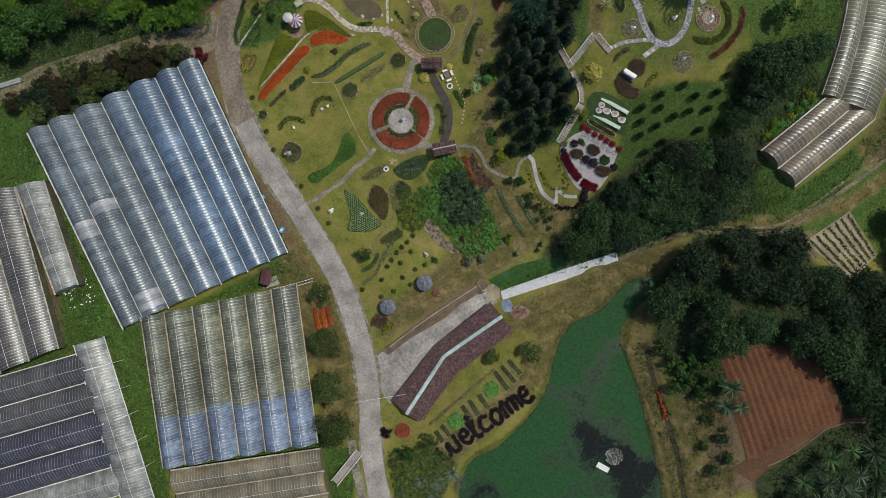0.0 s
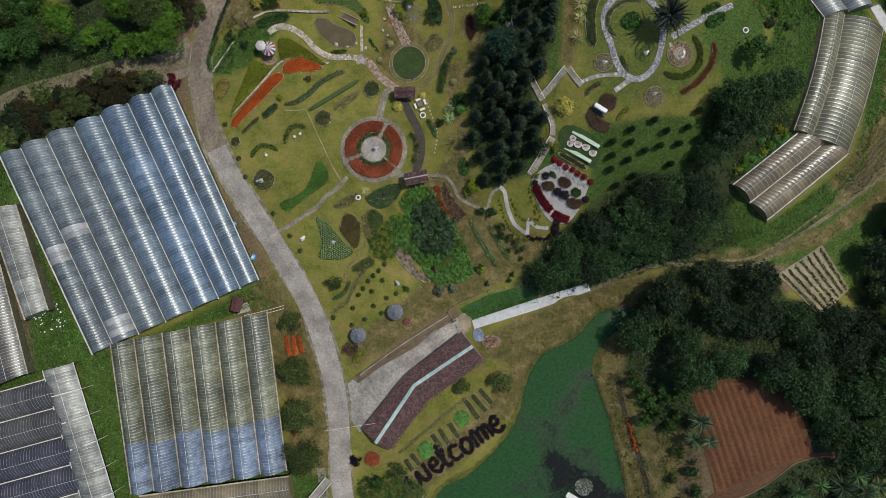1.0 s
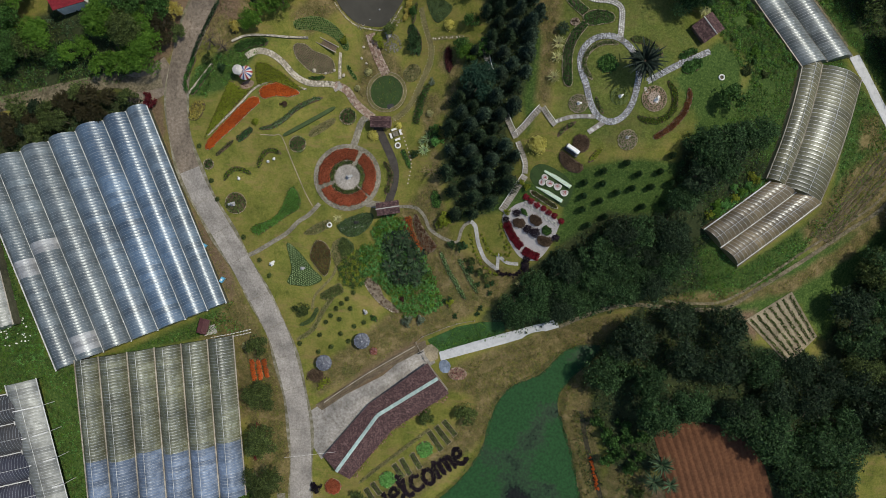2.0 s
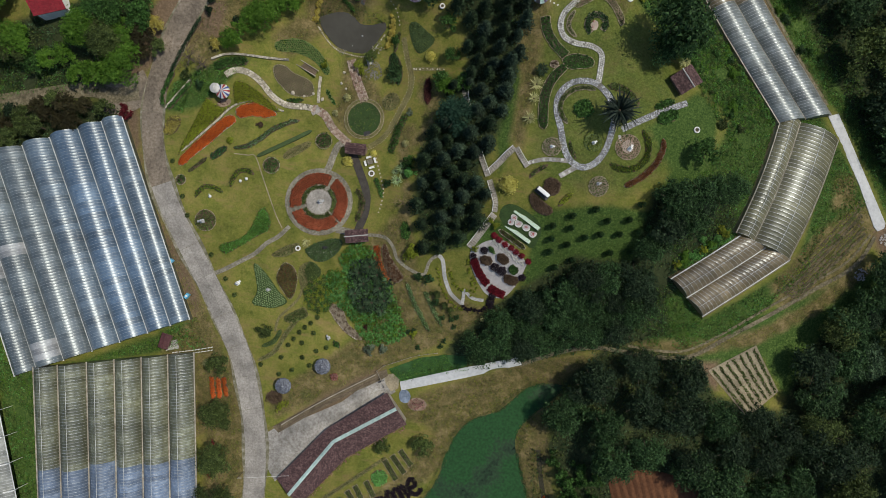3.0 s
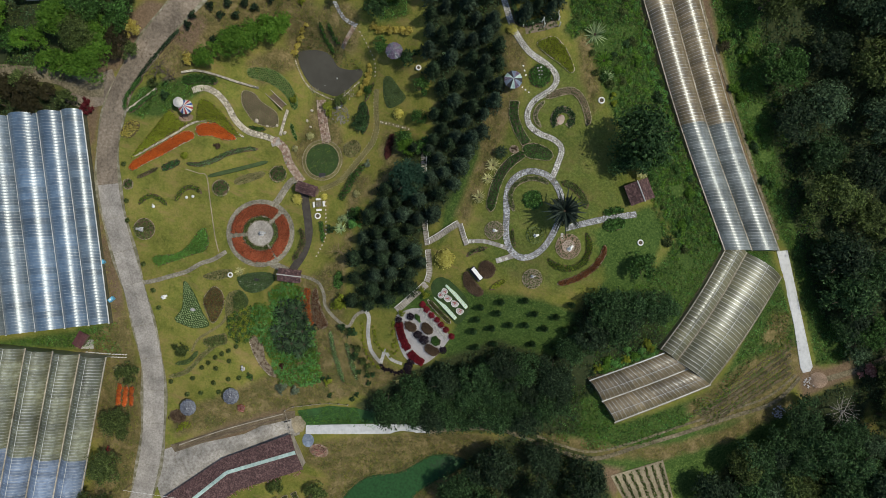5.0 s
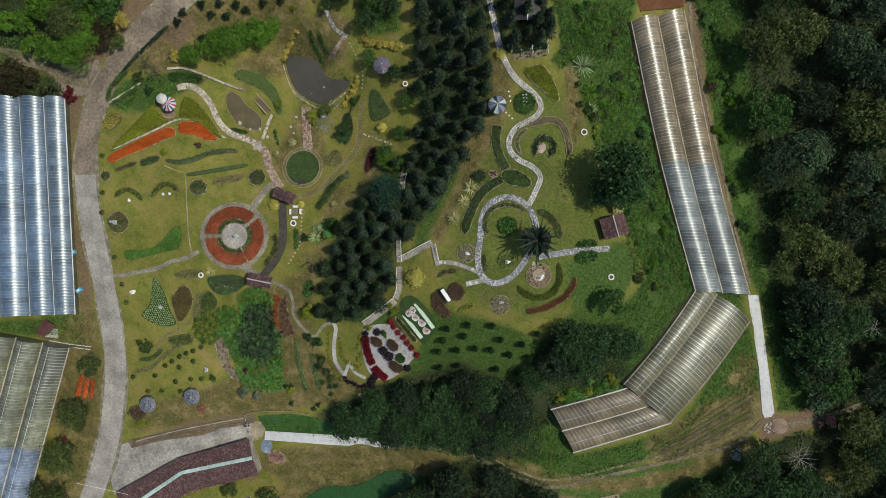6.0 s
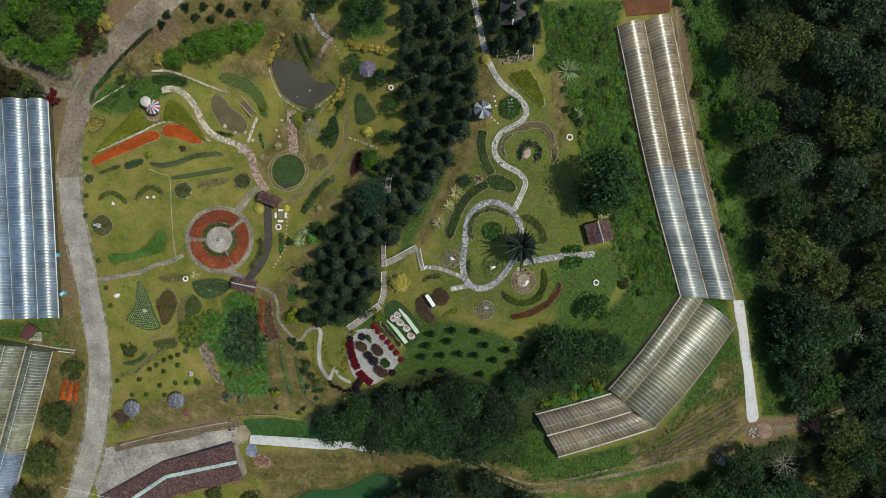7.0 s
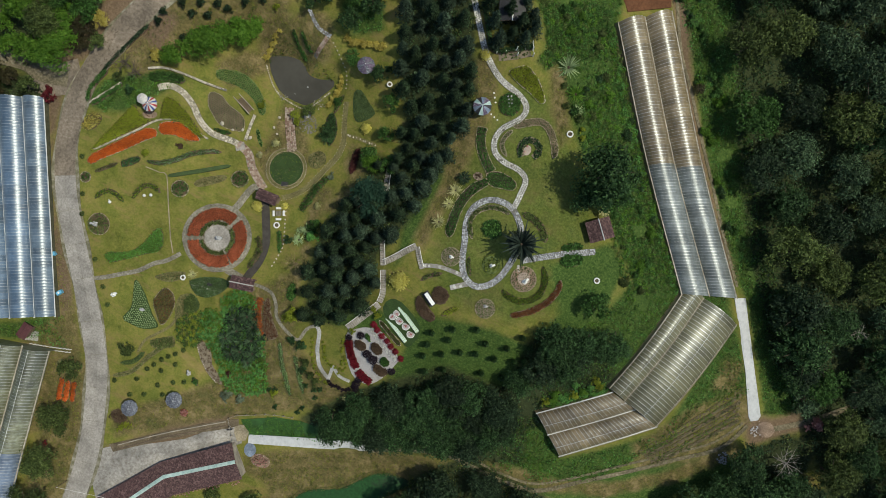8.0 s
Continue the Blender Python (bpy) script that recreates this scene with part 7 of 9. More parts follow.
def signboard():
    """White plank strips and round white boards with red strokes lying on the turf."""
    for ln in ([(34.7, 33.9), (40.6, 30.5)], [(33.2, 30.6), (39.1, 27.4)]):
        a, b = (np.array(v) for v in ln)
        m, d = (a + b) / 2, b - a
        ob = thing("flower_trough", "long pale mint trough of plants on turf", "planter", *m, turn=math.degrees(math.atan2(d[1], d[0])))
        n = np.linalg.norm(d)
        part("trough", box(0, 0, 0, n, .8, .28), M["mint_panel"], ob)
        part("foliage", repeat(TUFTS["cabbage"], np.array([(x, y, .26) for x in np.arange(-n / 2 + .2, n / 2, .5) for y in (-.2, .2)]), .6), [LEAF["cream"], LEAF["cream"]], ob, kind="stuff")
    for c, r in (((34.8, 32.4), .68), ((34.3, 31.3), .68), ((36, 31.2), .82), ((37.8, 30.6), .82), ((39.4, 29.4), .82)):
        ob = thing("round_board", "round tan board with white rim and red strokes", "sign", *c, group="round boards on the turf")
        part("disc", lathe([(r * .93, 0), (r * .93, .24), (r * .9, .26)], 24), M["gravel"], ob)
        part("rim", lathe([(r, .1), (r * 1.06, .12), (r * 1.06, .2), (r * .95, .22), (r * .93, .19)], 24), M["white_paint"], ob)
        g = random.Random(int(c[0] * 10))
        for k in range(4):
            part("stroke", box(g.uniform(-.3, .3) * r, g.uniform(-.3, .3) * r, .26, r * g.uniform(.6, 1.0), .12, .03, g.uniform(0, 180)), M["red_paint"], ob)


signboard()


# word planted on the lake bank
WORD = [
    ("letter_w", [(0, .85), (.1, .15), (.5, .05), (.75, .75), (.9, .1), (1.3, .15), (1.35, 1.0)]),
    ("letter_e", [(1.75, .5), (2.2, .6), (2.1, .95), (1.75, .8), (1.7, .3), (2.0, .05), (2.35, .25)]),
    ("letter_l", [(2.55, .4), (2.85, 1.1), (2.75, 1.45), (2.55, 1.1), (2.65, .1), (2.95, .1)]),
    ("letter_c", [(3.75, .85), (3.4, .95), (3.15, .5), (3.3, .1), (3.75, .15)]),
    ("letter_o", [(4.3, .9), (4.0, .6), (4.05, .15), (4.4, .05), (4.65, .45), (4.5, .85), (4.2, .85)]),
    ("letter_m", [(4.9, .1), (4.95, .9), (5.2, .85), (5.3, .15), (5.35, .8), (5.65, .85), (5.7, .15), (5.75, .8), (6.0, .8), (6.1, .15)]),
    ("letter_e", [(6.35, .5), (6.8, .6), (6.75, .95), (6.4, .85), (6.3, .35), (6.6, .05), (7.0, .2)]),
]


def planted_word():
    a, b = np.array([0.4, -51.5]), np.array([22.7, -36.4])
    u = (b - a) / 7.0
    v = np.array([-u[1], u[0]]) / np.linalg.norm(u) * 4.4
    for name, pts in WORD:
        P = curve_through([tuple(a + u * x + v * y) for x, y in pts], .32)
        ob = thing(name, "dark purple foliage planted as a letter", "planted letter", *P.mean(0), group="word welcome planted on the bank")
        g = np.random.default_rng(len(P))
        Q = np.repeat(P, 8, 0) + g.uniform(-.4, .4, (len(P) * 8, 2))
        S = np.stack([Q[:, 0], Q[:, 1], heights(Q[:, 0], Q[:, 1]) - .05], 1)
        part("earth", ribbon(P, 1.1, .05, .2), M["dark_soil"], ob, world=True)
        part("foliage", repeat(TUFTS["low"], S, g.uniform(.75, 1.1, len(S))), [LEAF["purple"], LEAF["purple"]], ob, world=True, kind="stuff")


planted_word()

# vegetable strips below the long house
for ln in ([(-1.9, -43.7), (0.0, -46.5)], [(-0.5, -42.3), (1.7, -45.1)], [(4.4, -37.5), (6.9, -40.8)], [(6.1, -36.1), (8.6, -40.0)], [(8.6, -34.8), (11.0, -38.5)], [(12.4, -29.3), (15.9, -33.9)], [(14.1, -28.0), (17.7, -32.2)], [(15.9, -26.6), (19.1, -30.2)]):
    bed("short strip of vegetables between low earth ridges", band(ln, 1.3, taper=False), "cabbage", "olive", "green", .42, (.7, 1.0), rows=-55, edging="sand_stone", group="vegetable strips", earth="dark_soil", brim=.09)
bed("round patch of large bright green cabbages", ellipse(3.1, -41.3, 2.0), "broad", "fresh", "green", .46, (1, 1.3), name="cabbage_patch")
bed("round patch of large bright green cabbages", ellipse(11.7, -33.7, 2.0), "broad", "fresh", "green", .46, (1, 1.3), name="cabbage_patch")
bed("long double row of green plants beside the long house", band([(-3.7, -42.6), (-0.4, -39.5), (3.7, -36.1), (8.2, -32.4), (12.7, -28.6)], .9), "weed", "olive", "lime", .4, (.4, .7), earth="worn_grass", heap=.04)
for ln in ([(-31.5, -13.9), (-30.2, -19.4)], [(-29.9, -13.7), (-28.7, -19.1)], [(-28.5, -13.5), (-27.2, -18.4)]):
    bed("strip of red bedding flowers beside the greenhouse", band(ln, 1.15), "bloom", "scarlet", "orange", .28, group="red flower strips")
bed("red flowers between the roadside trees", band([(-29.4, -29.1), (-29.1, -30.9)], 1.0), "bloom", "maroon", "crimson", .3)
bed("red flowers between the roadside trees", band([(-29.5, -36.4), (-28.9, -38.7)], 1.0), "bloom", "maroon", "crimson", .3)
bed("round rockery bed ringed with grey stones", ellipse(-36.5, 23.1, 2.5), "low", "olive", "grey", .5, edging="sand_stone")
rock_ring = thing("stone_edging", "inner ring of grey stones in the rockery", "edging", -36.5, 23.1)
part("edging", edge_stones(ellipse(-36.5, 23.1, 1.45, n=40), .2, np.random.default_rng(12)), M["shoulder"], rock_ring, world=True, kind="stuff")
for c, r in (((-22.8, 38), 1.9), ((-11.6, 45.6), 1.9), ((-43.3, 31.8), 1.2)):
    bed("small round bed ringed with beige stones", ellipse(*c, r), "weed", "green", "olive", .5, edging="sand_stone", brim=.18)
bed("rusty shrubs in a ring of pinkish stones", ellipse(18.6, -14.8, 2.2, 1.5), "bloom", "rust", "pink", .6, edging="pink_stone", earth="pink_earth", brim=.2)
bed("small rusty pink flower patch", ellipse(-2, -10.1, .9), "bloom", "scarlet", "pink", .3)
bed("yellow-green shrubby patch on the lawn", band([(-14.9, -20.3), (-13.7, -18.6), (-12.1, -17.3)], 1.6), "bloom", "lime", "lime", .4)
bed("brown weedy corner bed", ellipse(-15.7, -16.9, 2.0, 1.5), "weed", "brown", "olive", .5)

# fields
FIELD = [(65.9, -25.2), (67.8, -23.9), (71, -22.4), (75.6, -21.2), (82, -22), (88.3, -26), (91.3, -29.8), (92.7, -33.3), (95.4, -39.2), (90.6, -40.5), (82.4, -43.8), (77.5, -46.3), (72.5, -49.2), (71.4, -45.3), (69.5, -39.5), (67.7, -30.8)]
red_field = thing("ploughed_field", "ploughed field of red-brown furrowed soil", "field", *np.mean(FIELD, 0), kind="structure")
part("tilled_earth", drape(FIELD, .06, .8, .3), M["red_soil"], red_field, world=True)


def furrow_ridges(field, a, b, gap, ob):
    """Ridges of earth across a field, along the line from a to b."""
    P, a, b = np.array(field), np.array(a), np.array(b)
    d = (b - a) / np.linalg.norm(b - a)
    n = np.array([-d[1], d[0]])
    c = P.mean(0)
    for k in range(-60, 60):
        o = c + n * k * gap
        t = np.arange(-45, 45, .5)
        L = o + t[:, None] * d
        L = L[reach(P, L[:, 0], L[:, 1]) < -.25]
        if len(L) < 4:
            continue
        L = L + n * (.1 * np.sin(t[:len(L)] * .35 + k))[:, None]
        N = normals_2d(L)
        rows = []
        for off, up in ((-.5, .0), (-.08, .24), (.1, .24), (.5, .0)):
            Q = L + N * off * gap
            rows.append(np.column_stack([Q, heights(Q[:, 0], Q[:, 1]) + .09 + up * (.95 + .1 * np.sin(t[:len(L)] * .7 + k * 2))]))
        m = len(L)
        F = [(r * m + i, r * m + i + 1, r * m + m + i + 1, r * m + m + i) for r in range(3) for i in range(m - 1)]
        part("ridge", (np.concatenate(rows), np.array(F)), M["red_soil"], ob, world=True)


furrow_ridges(FIELD, (71, -22.7), (79.2, -44.9), 1.58, red_field)
TRACK = [(69.1, -51.7), (72.6, -48.9), (77.6, -46), (82.5, -43.5), (90.6, -40.2), (95.6, -39), (101.3, -38.9), (101.3, -40.6), (96.4, -40.2), (90.9, -41.4), (87.3, -44.1), (83.8, -46.9), (80.5, -49), (77.3, -51.4), (74.2, -54.6)]
strip = thing("field_track", "smooth red-brown earth strip along the ploughed field", "path", 85.7, -43.7, kind="structure")
part("earth", drape(TRACK, .04, .8, .3), M["red_track"], strip, world=True)
hose = thing("garden_hose", "thin pale hose lying along the field's edge", "hose", 90.6, -41.2)
part("pipe", tube([(x, y, ground_z(x, y) + .22) for x, y in curve_through([(101.3, -40.2), (96.4, -39.9), (90.8, -41.2), (87.2, -43.8), (83.8, -46.6), (80.5, -48.7), (77.3, -50.3)], 1.0)], .07, n=5), M["pale_soil"], hose, world=True)
plot = thing("bare_plot", "bare square plot of red-brown earth", "field", 57.2, 117.8, kind="structure")
part("tilled_earth", drape([(48.4, 119.4), (60.4, 126.2), (63.5, 119.1), (54.7, 113)], .08, 1.2, .2), M["red_soil"], plot, world=True)
CROP = np.array([(87, 3.2), (98, 10.7), (105.5, 0.2), (97.9, -6.9)])
crop_field = thing("crop_field", "sandy crop field with low ridges", "field", *CROP.mean(0), kind="structure")
part("tilled_earth", drape(CROP, .06, 1.2, .2), M["pale_soil"], crop_field, world=True)
for k in range(7):
    f = (k + .5) / 7
    p, q = CROP[0] * (1 - f) + CROP[1] * f, CROP[3] * (1 - f) + CROP[2] * f
    d = (q - p) * .03
    bed("raised row of dark leafy vegetables", band([p + d, (p + q) / 2, q - d], .95, taper=False), "cabbage", "olive", "brown", .4, (.8, 1.1), earth="sown_soil", name="crop_row", category="crop row", group="rows of the crop field")
for k in range(6):
    f = k / 5
    p, q = (1 - f) * np.array([100.2, 24.4]) + f * np.array([105.1, 22.9]), (1 - f) * np.array([116.3, 47.7]) + f * np.array([119.1, 40.6])
    bed("weedy row of seedlings on brown earth", band([p, (p + q) / 2, q], .8, taper=False), "weed", ("lime", "bright", "olive")[k % 3], None, .5, (.5, .95), earth="brown_earth", name="crop_row", category="crop row", group="rows beside the east walk")

for ln in ([(-12.5, 81.4), (-10.8, 79.1), (-8.1, 77)], [(-10.5, 81.7), (-8.8, 79.7), (-6.8, 78.8)]):
    bed("curved dark hedge strip above the pond", band(ln, .9), "low", "green", "dark", .28, heap=.35, name="hedge_strip", category="hedge")
bed("strip of green border plants beside the pond path", band([(2.6, 68.4), (2.8, 70.5), (3.2, 73.1)], 1.0), "low", "olive", None, .36)
bed("short row of seedlings near the steps", band([(-12.7, 58), (-11.3, 56), (-10.1, 54.6)], .9), "cabbage", "green", None, .4, earth="sown_lawn")
bed("narrow strip of plants along the brook", band([(1.8, 38.3), (3.4, 36), (4.2, 33.8)], 1.1), "low", "green", "dark", .34)
bed("grassy strip of plants along the brook", band([(-2.2, 35.1), (-0.5, 32.9), (-0.4, 30.1), (-1.3, 27.4)], 1.2), "weed", "olive", None, .45)
bed("pale reddish bed of seedlings below the terrace hedge", band([(32.9, 90.9), (36.2, 92.7), (38.7, 94.5)], 1.7, taper=False), "cabbage", "olive", None, .6, earth="sown_soil", heap=.05)
bed("clipped dark hedge along the north terrace", band([(30.3, 92.2), (32.3, 91.7), (35.8, 93.7), (38.9, 95.7)], 1.0, taper=False), "low", "dark", None, .26, heap=.7, name="hedge_strip", category="hedge")
bed("clipped dark hedge beside the northern path", band([(25.5, 99.9), (28, 95.9), (30.3, 92.4)], .9), "low", "dark", None, .28, heap=.6, name="hedge_strip", category="hedge")
bed("long wedge of bare brown earth beside the thicket", blob([(-5.5, 7.1), (-3.6, 7.4), (-1.6, 6), (-0.2, 3.2), (2.2, 1.4), (3.6, -0.4), (1.6, -0.3), (-1.2, 1.4), (-3.8, 4.1)]), "fine", "brown", None, .8, earth="sown_soil", heap=.04)
wedge_stones = thing("stone_edging", "line of pale stones along the bare wedge", "edging", -2.2, 3.1)
part("edging", cobbles(*np.array(smooth_line(curve_through([(-4.8, 5.6), (-3.4, 3.7), (-1.3, 1.7), (0.2, 0.6), (2.1, -0.4)], .5), 1)).T, .05, .16, np.random.default_rng(8)), M["beige_stone"], wedge_stones, world=True, kind="stuff")
bed("olive weedy bush patch beside the withered bed", blob([(-11.8, 15.7), (-10.4, 16.7), (-8.2, 15.1), (-8.3, 13.3), (-10.3, 12), (-11.6, 12.8)]), "weed", "olive", "straw", .45, earth="hedge_lawn")
bed("clipped hedge line on the road slope", band([(-48.7, 47.6), (-49.3, 49.9), (-48.5, 53), (-47, 56.1)], 1.0), "low", "green", "olive", .3, heap=.5, name="hedge_strip", category="hedge")
bed("clipped hedge line on the road slope", band([(-47.8, 47.5), (-45.7, 50.5), (-42.9, 54.4)], .9), "low", "green", "olive", .3, heap=.4, name="hedge_strip", category="hedge")
bed("clipped green hedge below the fieldstone wall", band([(-37.8, 58.3), (-34.9, 60.1), (-30.6, 61.1)], 1.9), "low", "green", "dark", .3, heap=.5, name="hedge_strip", category="hedge")
bed("little brick-coloured bed among the rosettes", ellipse(39, 66.6, .9, .8), "cabbage", "brown", None, .5, earth="sown_soil", edging="pink_stone")
bed("leafy green strip below the wall", band([(-21.3, 53.9), (-19.3, 54), (-17.5, 54.6)], .9), "low", "green", "dark", .32)
mat_ = thing("rubber_mat", "small black mat lying on the round turf", "mat", -1.6, 48.7, turn=15)
part("sheet", box(0, 0, .1, 1.6, 1.1, .05), M["dark_paint"], mat_)
landing = thing("stone_landing", "square grey slab landing where paths meet", "path", -14.6, 52.6, turn=35, kind="structure")
part("slab", box(0, 0, -.05, 2.2, 1.8, .16), M["concrete"], landing)
bed_stones = thing("white_stones", "white stepping stones set in the round green bed", "stones", 38.9, 83.5)
part("edging", cobbles(*np.array([(38.1, 84.4), (38.7, 84.7), (38.5, 83.9), (39.1, 84.1), (38.8, 83.2), (39.4, 83.4), (39.2, 82.6)]).T, .45, .2, np.random.default_rng(9)), M["stone"], bed_stones, world=True, kind="stuff")


# ---------------------------------------------------------------- trees and shrubs
def crown_shape(R, H, lobes, n, size, seed, foot=0.0, slim=.62, flat=.5, ball=False):
    """Leaf sprays in small clumps over uneven lobes; R wide, H high from its foot."""
    g = np.random.default_rng(seed)
    a = g.uniform(0, 2 * math.pi, lobes) + np.arange(lobes) * 2.4
    q = np.sqrt((np.arange(lobes) + g.random(lobes)) / lobes) * .78
    C = np.stack([np.cos(a) * q * R, np.sin(a) * q * R * g.uniform(.75, 1), H * (.62 - flat * q ** 2 + g.uniform(-.13, .13, lobes))], 1)
    r = R * g.uniform(.16, .36, lobes) * (1.15 - .35 * q)
    if ball:
        # clipped or naturally round: the lobes gather into one dome
        C, r = C * np.array([.25, .25, .55]), np.full(lobes, R * .78)
    clumps = lobes * 12
    pick = g.choice(lobes, clumps, p=r ** 2 / (r ** 2).sum())
    D = g.normal(0, 1, (clumps, 3))
    D[:, 2] = np.abs(D[:, 2]) * 1.1 - .25
    D /= np.linalg.norm(D, axis=1)[:, None]
    K = C[pick] + D * (r[pick] * g.uniform(.7, 1.2, clumps))[:, None] * np.array([1, 1, H / R * .6])
    own = g.integers(0, clumps, n)
    P = K[own] + g.normal(0, 1, (n, 3)) * (r[pick][own] * (.08 if ball else .26))[:, None]
    P[:, 2] = np.clip(P[:, 2], .05 * H, None) + foot
    D = D[own]
    D[:, 2] += .45
    return leaves_at(P, D, size, g, slim, loose=.35 if ball else .7, tri=True)


def trunk_shape(h, r, R, limbs, seed):
    g = random.Random(seed)
    lean = (g.uniform(-.15, .15) * h, g.uniform(-.15, .15) * h)
    parts = [tube([(0, 0, -.4), (lean[0] * .3, lean[1] * .3, h * .4), (lean[0], lean[1], h)], r, r * .45, 8)]
    for k in range(limbs):
        a = 2 * math.pi * (k + g.random() * .6) / limbs
        z = h * g.uniform(.5, .85)
        f = z / h
        b = (lean[0] * f, lean[1] * f, z)
        parts.append(tube([b, (b[0] + R * .35 * math.cos(a), b[1] + R * .35 * math.sin(a), z + h * .2), (b[0] + R * .72 * math.cos(a), b[1] + R * .72 * math.sin(a), z + h * .32)], r * .4, r * .08, 5))
    return join(*parts)


def conifer_shape(R, H, n, size, seed):
    """Needle sprays along the drooping boughs of stacked whorls."""
    g = np.random.default_rng(seed)
    whorl = g.integers(0, 11, n)
    t = whorl / 11 + g.uniform(0, .04, n)
    bough = g.integers(0, 7, n)
    a = bough * 2 * math.pi / 7 + whorl * .53 + g.normal(0, .1, n)
    reach_out = g.uniform(.1, 1.1, n) ** .65
    span = .68 + .5 * np.sin(whorl * 3.1 + bough * 2.3 + seed) ** 2
    ring = R * (1 - t) ** .75 * reach_out * span + .05
    P = np.stack([np.cos(a) * ring, np.sin(a) * ring, H * (.1 + .9 * t) - ring * .35 + g.normal(0, .05, n)], 1)
    D = np.stack([np.cos(a) * .8, np.sin(a) * .8, np.full(n, .8)], 1)
    return leaves_at(P, D, size, g, .26, loose=.6)


def palm_fronds(n, length, seed, spread=1.0):
    """Feather fronds: leaflets in pairs along arching ribs."""
    g = np.random.default_rng(seed)
    V, F = [], []

    def quad(p, q, w, tip):
        s = len(V)
        V.extend([tuple(p - w), tuple(p + w), tuple(q + w * tip), tuple(q - w * tip)])
        F.append((s, s + 1, s + 2, s + 3))
    for k in range(n):
        a = 2 * math.pi * k / n * 3.27 + g.uniform(-.2, .2)
        lift = g.uniform(.05, 1.0)
        l = length * g.uniform(.75, 1.05)
        out, sideways = np.array([math.cos(a), math.sin(a), 0]), np.array([-math.sin(a), math.cos(a), 0])
        rib = [out * l * f * (1 - .35 * lift) * spread + np.array([0, 0, l * (lift * .9 * f - .6 * f * f)]) for f in np.linspace(0, 1, 13)]
        for q in range(12):
            quad(rib[q], rib[q + 1], sideways * .03, .8)
            if q < 2:
                continue
            w = (l * .15 * math.sin(math.pi * (q + 1) / 14) + .08) * g.uniform(.7, 1.2)
            for sg in (-1, 1):
                tip = rib[q] + sideways * sg * w + out * w * .55 - np.array([0, 0, w * g.uniform(.25, .6)])
                quad(rib[q], tip, out * .075, .25)
    F = np.array(F)
    return np.array(V), F, np.zeros(len(F), dtype=int)


def both(a, b):
    """Two leaf shapes as one."""
    return np.concatenate([a[0], b[0]]), np.concatenate([a[1], np.asarray(b[1]) + len(a[0])]), np.concatenate([a[2], b[2]])


def rosette(n, length, width, seed, up=.55, droop=.5, foot=0.0, inner=.1):
    """Long arching leaves from one heart."""
    g = np.random.default_rng(seed)
    V, F = [], []
    for k in range(n):
        a = 2 * math.pi * k / n * 5.3 + g.uniform(-.2, .2)
        e = g.uniform(.1, 1.0)
        l = length * g.uniform(.75, 1.1)
        w = width * g.uniform(.8, 1.1)
        s0 = len(V)
        for q in range(5):
            f = q / 4
            rad = inner + l * f * math.cos(e * up * 1.6)
            z = foot + l * (f * math.sin(e * up * 1.9) - droop * f * f * (1.15 - e * .6))
            ww = w * (1 - f) ** .55 * (.6 + .4 * min(1, f * 4)) if q < 4 else .01
            for sg in (-1, 1):
                V.append((rad * math.cos(a) - sg * ww * math.sin(a), rad * math.sin(a) + sg * ww * math.cos(a), max(.03 if foot == 0 else -9, z)))
        F += [(s0 + 2 * q, s0 + 2 * q + 1, s0 + 2 * q + 3, s0 + 2 * q + 2) for q in range(4)]
    F = np.array(F)
    return np.array(V), F, np.zeros(len(F), dtype=int)


MESHES = {}


def shared(key, make, mat, smooth=False):
    if key not in MESHES:
        MESHES[key] = to_mesh(key[0], make(), mat, smooth)
    return MESHES[key]


def plant(name, label, category, x, y, pieces, scale=1.0, turn=None, group="", tall=1.0, z=None):
    """A thing at a spot whose parts share their meshes with its like."""
    ob = thing(name, label, category, x, y, z, turn=random.uniform(0, 360) if turn is None else turn, group=group)
    ob.scale = (scale, scale, scale * tall)
    for part_name, me in pieces:
        p = new(part_name, me)
        p.parent = ob
    return ob


def tree(x, y, R=4.0, leaf_kind="green", variant=0, label="broad leafy tree with a dense rounded crown", group="", tall=1.0, high=None):
    base = 5.0 if R > 3.6 else 2.6
    n, size, lobes = ((4600, .235, 28) if base == 5.0 else (1800, .175, 16))
    H = base * 1.5
    crown = shared(("crown", base, leaf_kind, variant), lambda: crown_shape(base, H * .8, lobes, n, size, 40 + variant, H * .32), LEAF[leaf_kind])
    stem = shared(("trunk", base, variant), lambda: trunk_shape(H * .75, base * .06, base, 6, variant), M["trunk"])
    return plant("tree", label, "tree", x, y, [("trunk", stem), ("crown", crown)], R / base * 1.1, group=group, tall=tall)


def shrub(x, y, R=1.0, leaf_kind="green", variant=0, label="low rounded leafy garden shrub", tall=1.0, name="shrub", group=""):
    ball = variant > 2
    crown = shared(("foliage", leaf_kind, variant), lambda: crown_shape(1.0, 1.3, 40 if ball else 9, 900, .1, 80 + variant, .02, flat=.62, ball=ball), LEAF[leaf_kind])
    stem = shared(("stem", variant), lambda: trunk_shape(.7, .06, .9, 5, variant), M["trunk"])
    return plant(name, label, "shrub", x, y, [("stem", stem), ("foliage", crown)], R, tall=tall, group=group)


